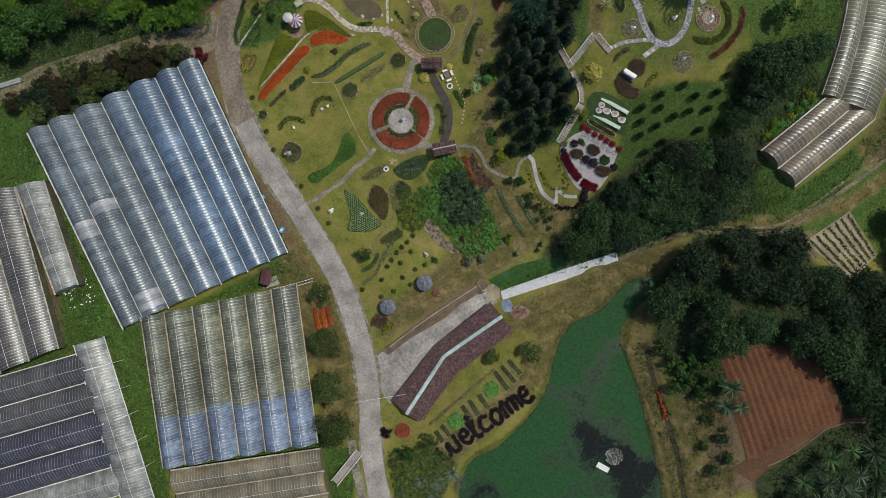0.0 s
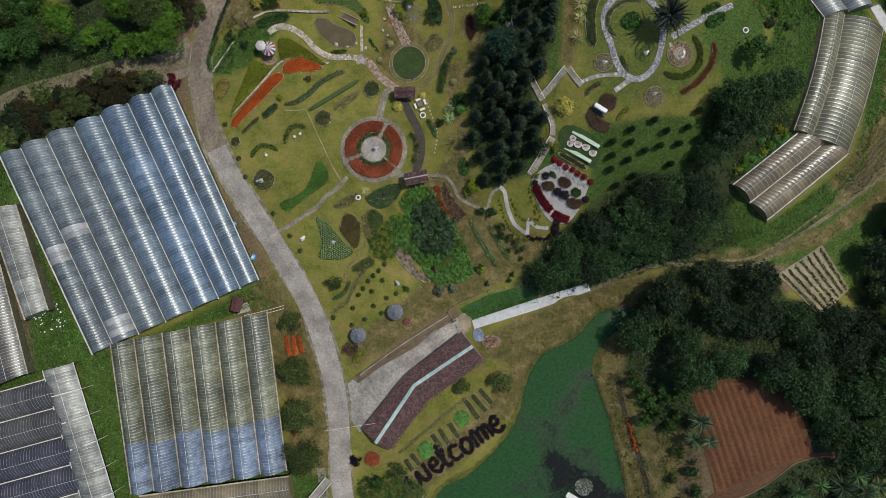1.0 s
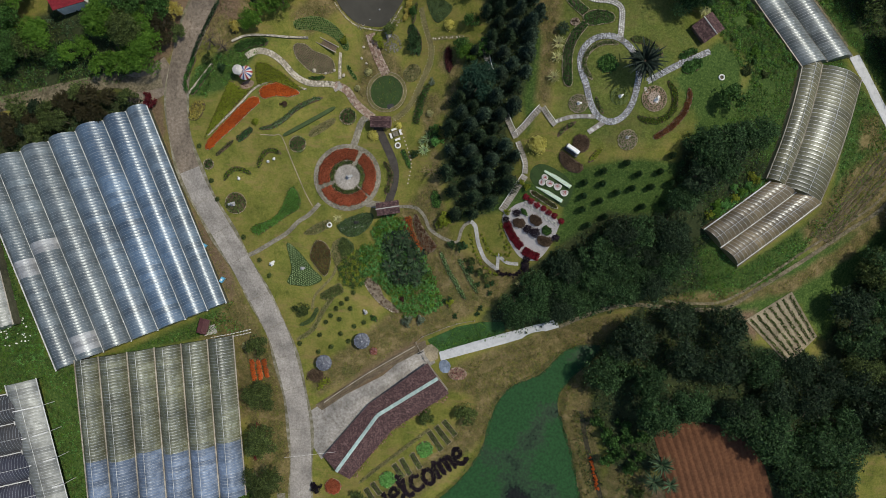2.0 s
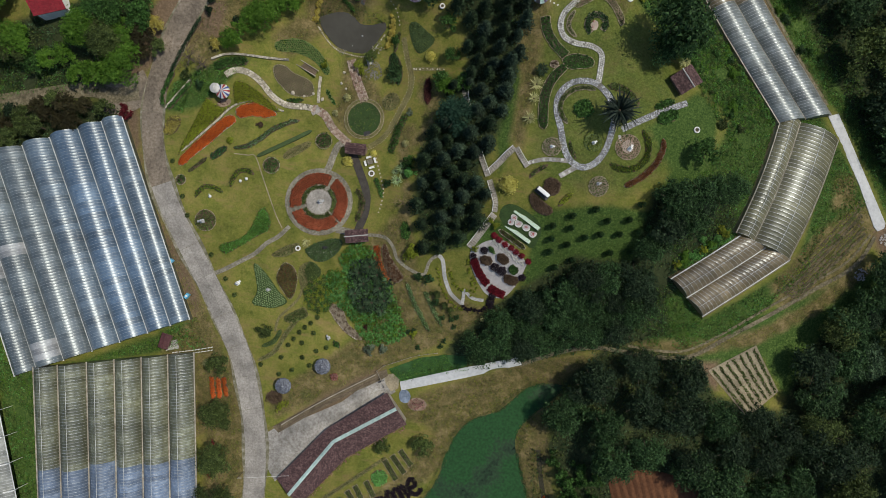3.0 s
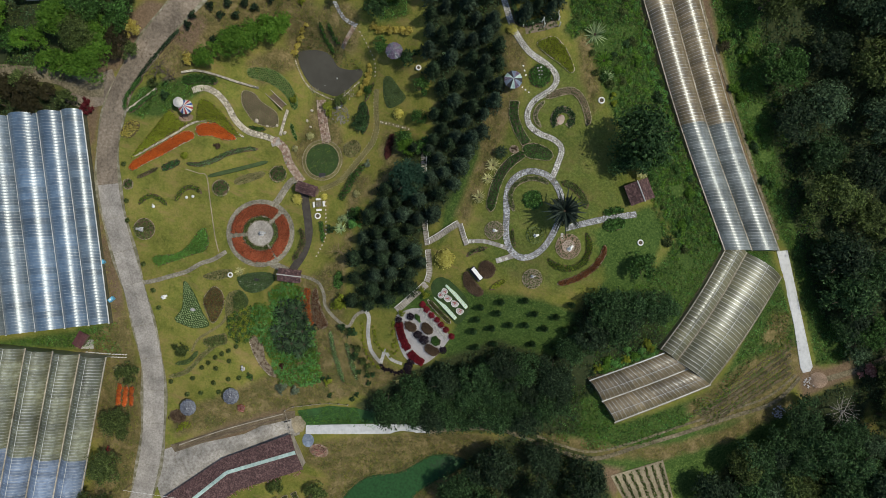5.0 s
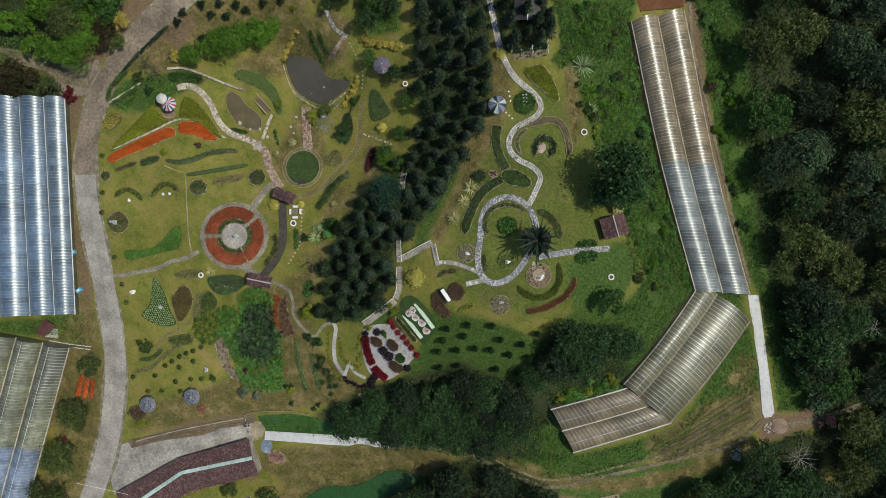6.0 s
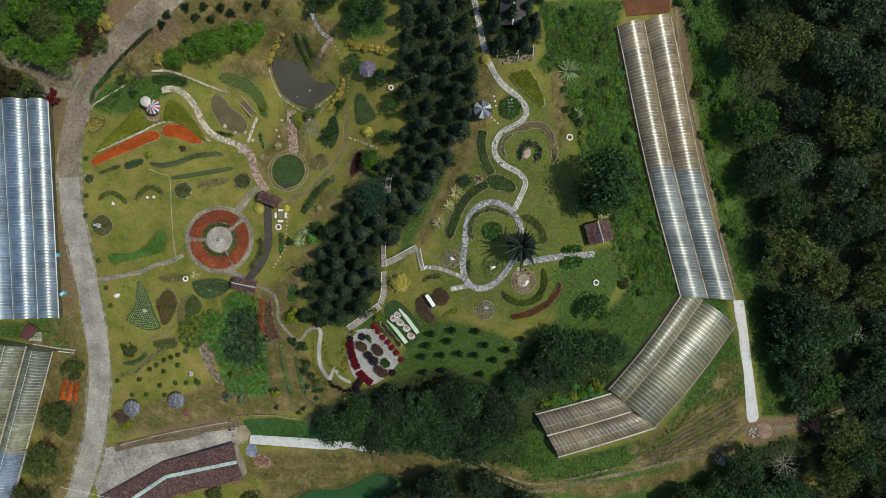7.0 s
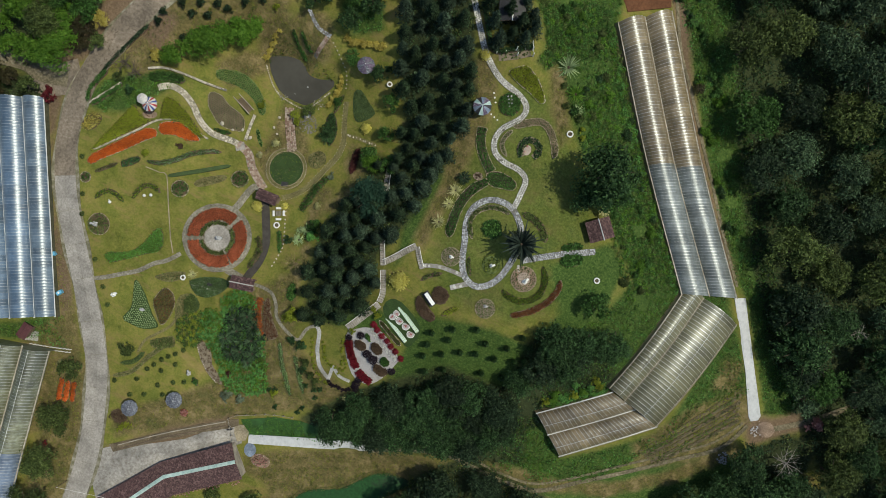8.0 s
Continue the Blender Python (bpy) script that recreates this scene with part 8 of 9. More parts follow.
def conifer(x, y, R=1.6, variant=0, leaf_kind="conifer", tall=1.0, label="slender dark green conifer in a dense grove", group="conifer grove"):
    crown = shared(("crown", "conifer", leaf_kind, variant), lambda: conifer_shape(1.6, 6.4, 1250, .3, 120 + variant), LEAF[leaf_kind])
    stem = shared(("trunk", "conifer"), lambda: tube([(0, 0, -.3), (0, 0, 3), (0, 0, 5.6)], .16, .03, 7), M["trunk"])
    return plant("conifer", label, "tree", x, y, [("trunk", stem), ("crown", crown)], R / 1.6, group=group, tall=tall)


def palm(x, y, R=2.6, leaf_kind="dark", high=2.8, variant=0, label="small palm with a crown of dark fronds", group=""):
    crown = shared(("fronds", leaf_kind, variant), lambda: palm_fronds(24, 2.6, 200) if variant == 0 else both(palm_fronds(48, 2.4, 201), rosette(40, 3.0, .15, 207, up=.7, droop=.4, foot=.1)) if variant == 1 else rosette((46, 64)[variant - 2], 2.7, .14, 200 + variant, up=.6, droop=.45, foot=.2), LEAF[leaf_kind])
    stem = shared(("trunk", "palm"), lambda: lathe([(.26, -3.2), (.2, -1.5), (.17, -.2), (.24, .05), (.05, .25)], 9), M["trunk"])
    return plant("palm_tree", label, "palm", x, y, [("trunk", stem), ("fronds", crown)], R / 2.6, z=ground_z(x, y) + high, group=group)


def agave(x, y, R=1.6, leaf_kind="cream", label="spiky agave with cream striped leaves"):
    crown = shared(("leaves", leaf_kind), lambda: rosette(52, 1.6, .085, 230, up=.75, droop=.15), LEAF[leaf_kind])
    heart = shared(("heart", "agave"), lambda: lathe([(.2, -.05), (.22, .1), (.05, .3)], 8), M["trunk"])
    return plant("agave", label, "agave", x, y, [("heart", heart), ("leaves", crown)], R / 1.6, group="spiky agaves")


def grove(outline, gap, sizes, kinds, seed, label, group, maker="tree", tall=(.85, 1.15), clear=()):
    """Plants spread over an area, a gap apart."""
    g = np.random.default_rng(seed)
    P = np.asarray(outline, dtype=float)
    (x0, y0), (x1, y1) = P.min(0), P.max(0)
    placed = []
    for _ in range(6000):
        x, y = g.uniform(x0, x1), g.uniform(y0, y1)
        if not inside(P, np.array([x]), np.array([y]))[0] or any(math.hypot(x - a, y - b) < r for a, b, r in clear):
            continue
        if all((x - a) ** 2 + (y - b) ** 2 > (gap * g.uniform(.85, 1.15)) ** 2 for a, b in placed):
            placed.append((x, y))
    for k, (x, y) in enumerate(placed):
        R, kind = g.uniform(*sizes), kinds[int(g.integers(len(kinds)))]
        t = g.uniform(*tall)
        if maker == "tree":
            tree(x, y, R, kind, k % 6, label, group, t)
        elif maker == "conifer":
            conifer(x, y, R, k % 4, kind, t, label, group)
        elif maker == "palm":
            palm(x, y, R, kind, 3.0 * t, 2 + k % 2, label, group)
        else:
            shrub(x, y, R, kind, k % 3, label, t, group=group)


grove([(72.2, 130.5), (79.1, 138.1), (112.6, 155.8), (156.2, 60.4), (139.9, 57.6), (133.1, 52.4), (123.7, 58), (112.8, 76.9), (100.2, 93.4), (86, 108.1)], 8.0, (4.6, 6.4), ("dark", "ash", "dark", "olive", "green", "deep", "olive", "ash"), 1, "dense broadleaf forest tree on the eastern slope", "eastern forest")
grove([(55, -7), (63.4, 1.3), (69.9, 5.4), (83.5, 3.5), (89.4, -3.9), (97.3, -6.6), (112.7, -5.1), (112.6, -40.3), (100.8, -36.3), (92.7, -28.6), (84.4, -20.6), (75.5, -17.6), (66.6, -20.7), (61.7, -19), (56.5, -17), (52, -14)], 7.3, (4.3, 5.8), ("dark", "deep", "dark", "dark"), 2, "large dark forest tree beside the red field", "southern forest")
grove([(121.8, 31.1), (130.8, 37.3), (135.5, 43.2), (142.4, 51.3), (153.7, 59.3), (164.7, 29.7), (125, 9.7), (112.5, 13.5), (117.4, 22)], 6.8, (3.8, 5.4), ("dark", "ash", "olive"), 3, "dark forest tree below the farm track", "southern forest", clear=((130.9, 35.9, 7.5),))
grove([(29, 2), (34.5, 7), (42.3, 15), (50.6, 20.6), (58.9, 22.4), (64.8, 24.8), (66, 30.7), (65.7, 39.3), (72.3, 44.2), (80.3, 45.5), (77.5, 40.5), (68.8, 33.6), (65.8, 25.2), (67.5, 15.4), (64.4, 9.4), (52.8, 8.2), (42.5, 2.6), (34, 1.4)], 4.3, (3.7, 4.6), ("dark", "deep", "dark", "dark"), 4, "dense dark tree in the belt above the meadow", "tree belt", tall=(.92, 1.02))
grove([(7, 101), (19.3, 105.3), (25.9, 93.9), (30.1, 84.6), (31.7, 75.1), (31.1, 66.9), (20.8, 63), (19.4, 68), (18.8, 74), (15.6, 79.2), (12.6, 84.4), (10.2, 92)], 3.2, (1.5, 2.2), ("conifer", "conifer", "deep"), 5, "slender dark green conifer in a dense grove", "conifer grove", "conifer", (.75, 1.0))
grove([(19.3, 62.6), (30.7, 66.8), (29.6, 56), (27.8, 47.7), (24.9, 41.7), (28.1, 37), (26.9, 30.2), (22.4, 23.9), (15.1, 22.9), (12.6, 33.8), (12.8, 45.1), (16, 54.3), (18, 63.3)], 3.15, (1.5, 2.3), ("conifer", "deep", "conifer", "deep"), 17, "slender dark green conifer in a dense grove", "conifer grove", "conifer", (.7, .95))
grove([(23.3, 105.5), (33.2, 110.2), (38.6, 99.3), (36.2, 94.3), (31.5, 93), (27.8, 97)], 3.0, (1.5, 2.0), ("deep", "conifer"), 6, "dark conifer beside the northern path", "northern conifers", "conifer")
grove([(-112.9, 70.3), (-60.5, 68.2), (-61, 60.5), (-72.8, 58.4), (-84.5, 57), (-95, 53.6), (-101.8, 49), (-115.3, 46.5)], 5.6, (3.8, 5.0), ("bright", "bright", "olive", "green"), 7, "sunlit leafy tree on the north-western slope", "north-western wood", clear=((-77.2, 65.7, 9.5),))
grove([(-95.9, 71.8), (-86.7, 62.9), (-75, 63.1), (-62.4, 68.3), (-57.1, 64), (-60.5, 59), (-70, 59.5), (-80.3, 58.5), (-94.6, 53.5)], 5.8, (3.5, 4.6), ("bright", "olive", "bright", "green"), 8, "sunlit leafy tree on the north-western slope", "north-western wood", clear=((-77.2, 65.7, 9.5),))
grove([(-107.4, 35.6), (-97, 41), (-88.2, 43), (-78.2, 46), (-66.8, 47.6), (-61.5, 46.6), (-62, 45), (-70.7, 42.2), (-84, 37.3), (-98.6, 33.6)], 2.9, (2.1, 3.0), ("rust", "olive", "rust", "deep", "rust"), 9, "dusky reddish tree beside the farm lane", "lane trees")
grove([(41.5, 16), (50, 22), (52.5, 19.5), (44.5, 13.5)], 3.6, (1.8, 2.4), ("deep", "dark"), 12, "dense dark tree in the belt above the meadow", "tree belt")
grove([(-10.3, 94.3), (2.5, 98.6), (6.5, 89.1), (0.3, 87.1), (-4.9, 87.8)], 4.4, (2.6, 3.6), ("dark", "green"), 14, "leafy tree above the small pond", "north wood")
grove([(-86.9, 61.2), (-54.1, 73.1), (-55.3, 66.1), (-58.2, 61.5), (-62, 59.5), (-82.5, 54)], 4.3, (2.6, 3.6), ("bright", "bright", "green"), 15, "sunlit leafy tree on the north-western slope", "north-western wood", clear=((-77.2, 65.7, 9.5),))
grove([(89.4, -46.9), (112.7, -42.4), (112.9, -65.9), (75.9, -65.4), (79.5, -58.2)], 3.6, (2.6, 3.7), ("ash", "dark", "ash", "deep"), 16, "dark spreading palm beside the red field", "southern palms", "palm")

grove([(107.9, 8.3), (111.3, 15.3), (120.7, 22.6), (134.6, 31.5), (152.6, 15.7), (158.4, -17.2), (125.3, -25.6), (111.1, -13.5)], 7.8, (4.4, 5.8), ("dark", "deep", "dark", "olive"), 18, "large dark forest tree beyond the crop field", "southern forest")

for x, y, R, kind in ((-57.2, 55.6, 4.3, "bright"), (-62.1, 54.7, 3.6, "bright"), (90, -22.4, 6.0, "dark"), (116.2, 70, 3.2, "dark"), (121.4, 62, 3.8, "deep"), (125.8, 55, 3.8, "dark"), (130.2, 50.8, 3.4, "ash"), (119.5, 68, 4.8, "dark"), (126.5, 58, 4.8, "deep"), (83.6, -19.6, 5.2, "dark"), (-56.5, 59.2, 3.2, "bright"), (-63.7, 54.3, 3.6, "bright"), (-67.8, 52.5, 3.4, "bright"), (-27.9, -22.4, 3.9, "olive"), (-27.1, -32.5, 4.2, "olive"), (-25.8, -42.4, 4.5, "olive"), (-29.4, -10.8, 2.8, "olive"),
                      (63.0, 76.3, 6.9, "dark"), (61.5, 71.8, 4.0, "dark"), (67.0, 73.8, 4.2, "green"), (73.1, 50.7, 3.4, "green"), (19.2, 53.4, 4.3, "blue"),
                      (-27.5, 70.1, 3.9, "bright"), (-22.9, 74.9, 3.4, "bright"), (-20.6, 77.8, 2.8, "bright"), (-33, 65.9, 2.8, "bright"), (-25.5, 72.7, 3.4, "bright"), (-30.1, 68.9, 3.0, "bright"), (-21.2, 75.7, 2.8, "bright"), (-35.2, 64.6, 2.0, "bright"),
                      (2.8, 80.8, 1.9, "green"), (10.5, 79.6, 2.4, "dark"), (-9.8, 88.6, 3.2, "dark"), (19.8, 61.4, 2.2, "green"),
                      (14.6, 61.6, 2.4, "green"), (73.6, 40.2, 4.0, "deep"), (69.6, 36.3, 3.6, "deep"), (11.9, -25.7, 2.1, "olive"),
                      (21.1, -24.8, 2.9, "olive"), (-3.7, -45.8, 2.3, "olive"), (-9.0, -48.5, 2.2, "green"), (-53.5, 62.6, 2.8, "rust"), (-50.7, 60.5, 2.2, "olive"), (-54.6, 59.2, 2.4, "rust"), (-51.1, 65.1, 2.2, "gold"), (-54.6, 65, 3.0, "green"),
                      (-19.5, -0.9, 2.0, "olive"), (14.9, 74.3, 2.2, "green"), (16.3, 60.5, 2.3, "bright"), (16.6, 67.8, 1.9, "green"), (2.5, 63.5, 1.9, "dark"), (-2.5, 66.4, 1.6, "olive")):
    tree(x, y, R, kind, int(abs(x * 3 + y)) % 4, {"olive": "rounded dull olive-green tree", "gold": "golden-leaved small tree beside the road", "rust": "rusty brown tree beside the road", "blue": "spreading blue-green tree among conifers"}.get(kind, "full leafy tree standing in the open"), tall=1.25 if R > 6.5 else .9)

for x, y, R, kind, label in (
        (32.4, 39.1, 2.15, "yellow", "large round pale yellow shrub"), (12.9, 21.9, 2.3, "lime", "yellow-green rounded shrub on the slope"), (-5.2, 41.4, 1.3, "yellow", "clipped yellow ball shrub"),
        (0.7, 43.9, .9, "yellow", "clipped yellow ball shrub"), (30.2, 90.2, 1.2, "yellow", "bright yellow ball shrub beside the path"), (-37.6, 63.4, 1.9, "gold", "golden flowering shrub beside the hedge"),
        (11.3, 67.7, 1.3, "yellow", "yellow-green shrub on the meadow"), (-7.5, 56.6, 1.0, "cream", "pale cream topiary bush"), (-9.8, 52.6, .8, "cream", "pale cream topiary bush"),
        (8.1, 47, .9, "cream", "pale cream bush on the slope"), (8, 54.7, 1.1, "grey", "pale grey-green bush on the slope"), (2.5, 71.2, 1.1, "green", "green ball shrub by the pond"),
        (-13.5, 63.6, 1.2, "lime", "yellow-green shrub beside the pond"), (-4.7, 63.1, 1.1, "lime", "yellow-green shrub beside the pond"), (-17.3, 83.8, 1.0, "lime", "yellow-green shrub on the slope"),
        (-32.7, 42.3, .9, "lime", "small yellow-green ball shrub"), (-26.5, 47, 1.0, "brown", "round brown withered shrub"), (29.6, 31, .9, "lime", "yellow-green shrub beside the steps"),
        (31.1, 30.1, 1.0, "lime", "yellow-green shrub beside the steps"), (27.4, 24.5, .9, "lime", "yellow-green shrub beside the steps"), (-33.1, -10.8, .9, "cream", "pale yellow bush by the greenhouse"),
        (-57.7, 45.6, 1.9, "wine", "large crimson-leaved bush at the lane"), (-58.6, 47.0, 1.2, "wine", "large crimson-leaved bush at the lane"), (-13.5, -43.9, 1.7, "purple", "dark purple spiky bush"),
        (52.7, -22.9, 2.2, "green", "leafy bush beside the red field"), (54.9, -25.6, 2.2, "green", "leafy bush beside the red field"), (56.7, -27.9, 2.2, "green", "leafy bush beside the red field"), (58.5, -30.6, 2.2, "green", "leafy bush beside the red field"), (60.3, -26.9, 2.2, "green", "leafy bush beside the red field"), (62.5, -30.0, 2.2, "green", "leafy bush beside the red field"), (56.0, -32.0, 2.2, "green", "leafy bush beside the red field"), (61.1, -33.3, 2.2, "green", "leafy bush beside the red field"), (63.2, -26.0, 2.2, "green", "leafy bush beside the red field"), (58.9, -23.8, 2.2, "green", "leafy bush beside the red field"),
        (63.5, -39.4, 1.9, "olive", "olive bush on the waste ground by the field"), (66.4, -43.2, 2.1, "dark", "dark bush on the waste ground by the field"), (62.3, -46.1, 1.6, "olive", "olive bush on the waste ground by the field"), (67.4, -48.6, 1.8, "dark", "dark bush on the waste ground by the field"), (64.2, -52.3, 1.9, "dark", "dark bush on the waste ground by the field"),
        (5.6, -2.5, 1.7, "grey", "silvery grey-green bush beside the thicket"), (135.8, 46.7, 2.4, "pink", "pink flowering bush at the track"), (4.2, 2.9, .9, "maroon", "dull red shrub in the thicket")):
    shrub(x, y, R, kind, 3 + int(abs(x + y)) % 2 if kind in ("yellow", "cream", "crimson") or "ball" in label else int(abs(x + y)) % 3, label)

for x, y, R in ((29.4, 24.5, 1.0), (27.1, 22.9, .85), (32.2, 21.1, 1.15), (33.9, 20.4, 1.3), (32.8, 14.4, 1.0), (32.6, 13.0, 1.1), (32.8, 11.8, .9), (38.8, 19.5, 1.0)):
    shrub(x, y, R, "purple", 3, "clipped dark purple dome on gravel", .7, "clipped_dome", "clipped domes of the terrace")
for x, y in ((31.2, 28), (32.4, 27.2), (33.8, 26.4), (35.2, 25.7), (36.5, 25), (37.9, 24.2), (39.5, 23.2)):
    shrub(x, y, .8, "crimson", 4, "clipped dark red dome on gravel", .8, "clipped_dome", "red domes of the terrace")

# short rows of small shrubs
for line, gap, R, kind, label, group in (
        ([(19.3, 18.8), (20.9, 15.1), (22.3, 12.7), (24.4, 11), (26.6, 9.8)], .9, .45, "lime", "small yellow-green shrub along the path", "shrubs along the zigzag path"),
        ([(22, 19.3), (23.6, 16.4), (25.3, 14.9), (27.6, 14.9), (27.7, 16.8)], .9, .45, "lime", "small yellow-green shrub along the path", "shrubs along the zigzag path"),
        ([(28, 13.9), (28.9, 15.1), (28.8, 16.6), (27, 18.7), (26, 22)], 1.0, .45, "lime", "small yellow-green shrub along the path", "shrubs along the zigzag path"),
        ([(26.3, 10.7), (28.3, 10.3), (30.7, 10.5), (32, 11.9)], .8, .6, "purple", "low dark purple shrub row", "purple shrubs on the slope"),
        ([(.6, 69.4), (1.2, 72), (1.3, 73.7), (1.2, 76.5)], .5, .8, "gold", "golden shrub along the pond", "golden pond shrubs"),
        ([(-17.3, 73.5), (-16.5, 77.8), (-15.3, 80.1)], .55, .75, "gold", "golden shrub along the pond", "golden pond shrubs"),
        ([(-.5, 83.6), (2.5, 84), (5.1, 84.6), (8.9, 84.8)], .6, .95, "gold", "golden flowering shrub in a row", "golden shrub row"),
        ([(52.5, -33.2), (53.3, -35.9), (54.1, -39.3), (54.6, -41.1)], .7, .55, "orange", "small red flowering shrub on the dyke", "red shrubs on the dyke")):
    P = curve_through(line, .2)
    d = np.concatenate([[0], np.cumsum(np.hypot(*np.diff(P, axis=0).T))])
    for k, s in enumerate(np.arange(0, d[-1], gap)):
        shrub(np.interp(s, d, P[:, 0]) + random.uniform(-.4, .4) * R, np.interp(s, d, P[:, 1]) + random.uniform(-.4, .4) * R, R * (.85 + .4 * ((k * 37) % 10) / 10), kind, k % 3, label, .8, group=group)

for x, y, R, kind, label in (
        (17.4, 16.1, 1.5, "dark", "dark bush beside the vegetable rows"), (15.1, 16.5, 1.3, "dark", "dark bush beside the vegetable rows"), (19.6, 13, 1.4, "olive", "olive bush beside the vegetable rows"), (21.7, 10.6, 1.4, "olive", "olive bush beside the vegetable rows"),
        (19.9, 10.8, 1.2, "dark", "dark bush beside the vegetable rows"), (23.6, 9.3, 1.2, "olive", "olive bush beside the vegetable rows"), (9.5, 42.2, 1.9, "green", "leafy green shrub by the conifers"), (10.3, 40.1, 1.7, "fresh", "leafy green shrub by the conifers"),
        (5, 37.4, 1.2, "dark", "dark green shrub by the stepping stones"), (55.7, 84.8, .9, "lime", "yellow-green shrub at the meadow edge"), (56.5, 83.3, .9, "lime", "yellow-green shrub at the meadow edge"), (48.2, 91.4, .9, "olive", "olive shrub below the palms"),
        (52.3, 87.9, 1.3, "green", "leafy shrub below the palms"), (50.4, 88, 1.0, "olive", "olive shrub below the palms"), (54.2, 86.9, 1.2, "olive", "olive shrub below the palms"), (15.5, 2.6, 1.2, "lime", "yellow-green shrub on the dry slope"),
        (8.9, -1.8, 1.4, "grey", "silvery grey-green bush beside the thicket"), (-40.7, 54, 1.4, "dark", "dark bush beside the striped umbrella"), (-43.9, 56, 1.5, "olive", "olive bush on the road slope")):
    shrub(x, y, R, kind, int(abs(x + y)) % 3, label)

# wild shrubs on the slope below the long greenhouse and at the wood's edge
g_w = np.random.default_rng(51)
for area, count, kinds in (([(52.4, 92), (57.1, 101.5), (70.6, 86.3), (88.5, 63.6), (80.4, 54.5), (70.9, 66.6), (63.5, 79.8)], 34, ("green", "dark", "bright", "olive")),
                           ([(63.6, 122), (70.2, 125.3), (92.7, 94.3), (111.5, 68.8), (108.8, 67.8), (96.5, 81.3), (76.1, 107.6)], 26, ("green", "dark", "bright")),
                           ([(40, 106), (50, 111), (54, 103), (48, 99)], 9, ("green", "bright", "olive"))):
    P = np.array(area)
    made = 0
    while made < count:
        x, y = g_w.uniform(P.min(0), P.max(0))
        if inside(P, np.array([x]), np.array([y]))[0]:
            shrub(x, y, g_w.uniform(.7, 1.7), kinds[made % len(kinds)], made % 3, "wild leafy shrub among rank weeds", .8, "wild_shrub", "wild shrubs of the slope")
            made += 1

for k, (x, y) in enumerate(((73.4, 27), (75, 28.2), (76.6, 29.8), (78.4, 31), (80, 32.6), (81.4, 33.8), (83, 35.4), (74.6, 29.6), (78, 33), (81.2, 36))):
    shrub(x, y, 1.3, ("lime", "bright", "fresh")[k % 3], k % 3, "lime-green bush beside the low greenhouse", .8, "wild_shrub", "bushes beside the low greenhouse")

# saplings on the lawns
for x, y in [(-13.8, -3.8), (-12.7, -2.2), (-11.5, -.4), (-10.3, .9), (-9, 2.1), (-7.6, 3.7), (-10.6, -2.9), (-8.1, -.2), (-10.1, -6.4), (-7, -4.4), (-4.7, -3.3), (-15.2, -11.1), (-12.2, -9.7), (-8.2, -8.1), (-15.1, -7), (-19.8, -9.4), (-45.7, 35.9), (-40.9, 23.7), (-42.5, 28), (-34.3, 15.2), (-27.8, 6.5), (-30.3, 10)]:
    shrub(x, y, .62, "olive", 3, "tiny dark shrub on the lawn", .8, "lawn_shrub", "little shrubs on the lawn")
for x, y in [(22, 7.7), (24, 7.3), (25.2, 8.2), (24.9, 5.8), (23.1, 1.8), (22.4, 0.6), (14.3, 2.9), (15.5, 3.7), (17.1, -0.6)]:
    shrub(x, y, .8, "dark", 0, "small dark bush on the dry slope", .8, "lawn_shrub", "bushes on the dry slope")
for x, y in [(43.4, 31.6), (47.4, 31.6), (47.2, 34.2), (52, 36.2), (55, 34.1), (59.7, 35), (61.7, 38.5), (43.6, 28.8), (47.3, 28), (50.9, 30), (54.1, 31.1), (58.3, 31.7), (62.5, 32.8), (43.8, 26), (57.2, 27.5), (61.7, 28.4), (64.2, 37), (45.6, 22.7), (49.2, 24.8), (64.4, 33.9), (68.8, 32)]:
    shrub(x, y, .78, "dark", 3, "slender young tree on the orchard slope", 3.6, "orchard_tree", "orchard of young trees")
for x, y in [(-36.2, 76), (-32.6, 77.9), (-29.1, 79.2), (-23.8, 82), (-20.3, 84.2), (-26.8, 79.1), (-33.5, 74.9), (-30.3, 76.1), (-29.4, 73.3), (-39.4, 72.8), (-39.8, 70.4), (-33.6, 69.4)]:
    shrub(x, y, 1.2, "deep", 1, "dark rounded bush on the northern slope", 1.3, "slope_bush", "bushes on the northern slope")

palm(52.6, 56.2, 4.5, "ink", 5.0, 1, "spreading dark palm beside the cobbled loop")
agave(47.4, 95.3, 2.9, "mint", "large spiky palmetto at the meadow edge")
agave(51.2, 91.1, 2.3, "bright", "large spiky palmetto at the meadow edge")
agave(53, 88.1, 1.7, "mint", "large spiky palmetto at the meadow edge")
for x, y, R in ((8, 41, 1.7), (7.3, 38.2, 1.8), (9.3, 42.8, 1.3), (6.6, 40.2, 1.1)):
    agave(x, y, R, "mint", "pale green spiky plant by the conifers")
palm(66.9, 70.4, 1.5, "cream", 2.2, 0)
palm(36.5, 65, 1.9, "deep", .9, 0)
palm(67.2, -31.4, 3.2, "ash", 3.0, 3)
palm(65.7, -35.6, 3.0, "ash", 3.0, 2)
palm(69.4, -35.9, 2.4, "ash", 2.6, 2)
palm(69.5, 118.2, 1.6, "green", 1.0, 0)
palm(77.2, 106.1, 1.8, "rust", 1.2, 0)
for x, y, R in ((35.8, 61.9, 1.9), (35.6, 58.7, 1.6), (35.2, 54.2, 1.8), (-12.3, 20.9, 1.3), (31.4, 8.4, .8)):
    agave(x, y, R)
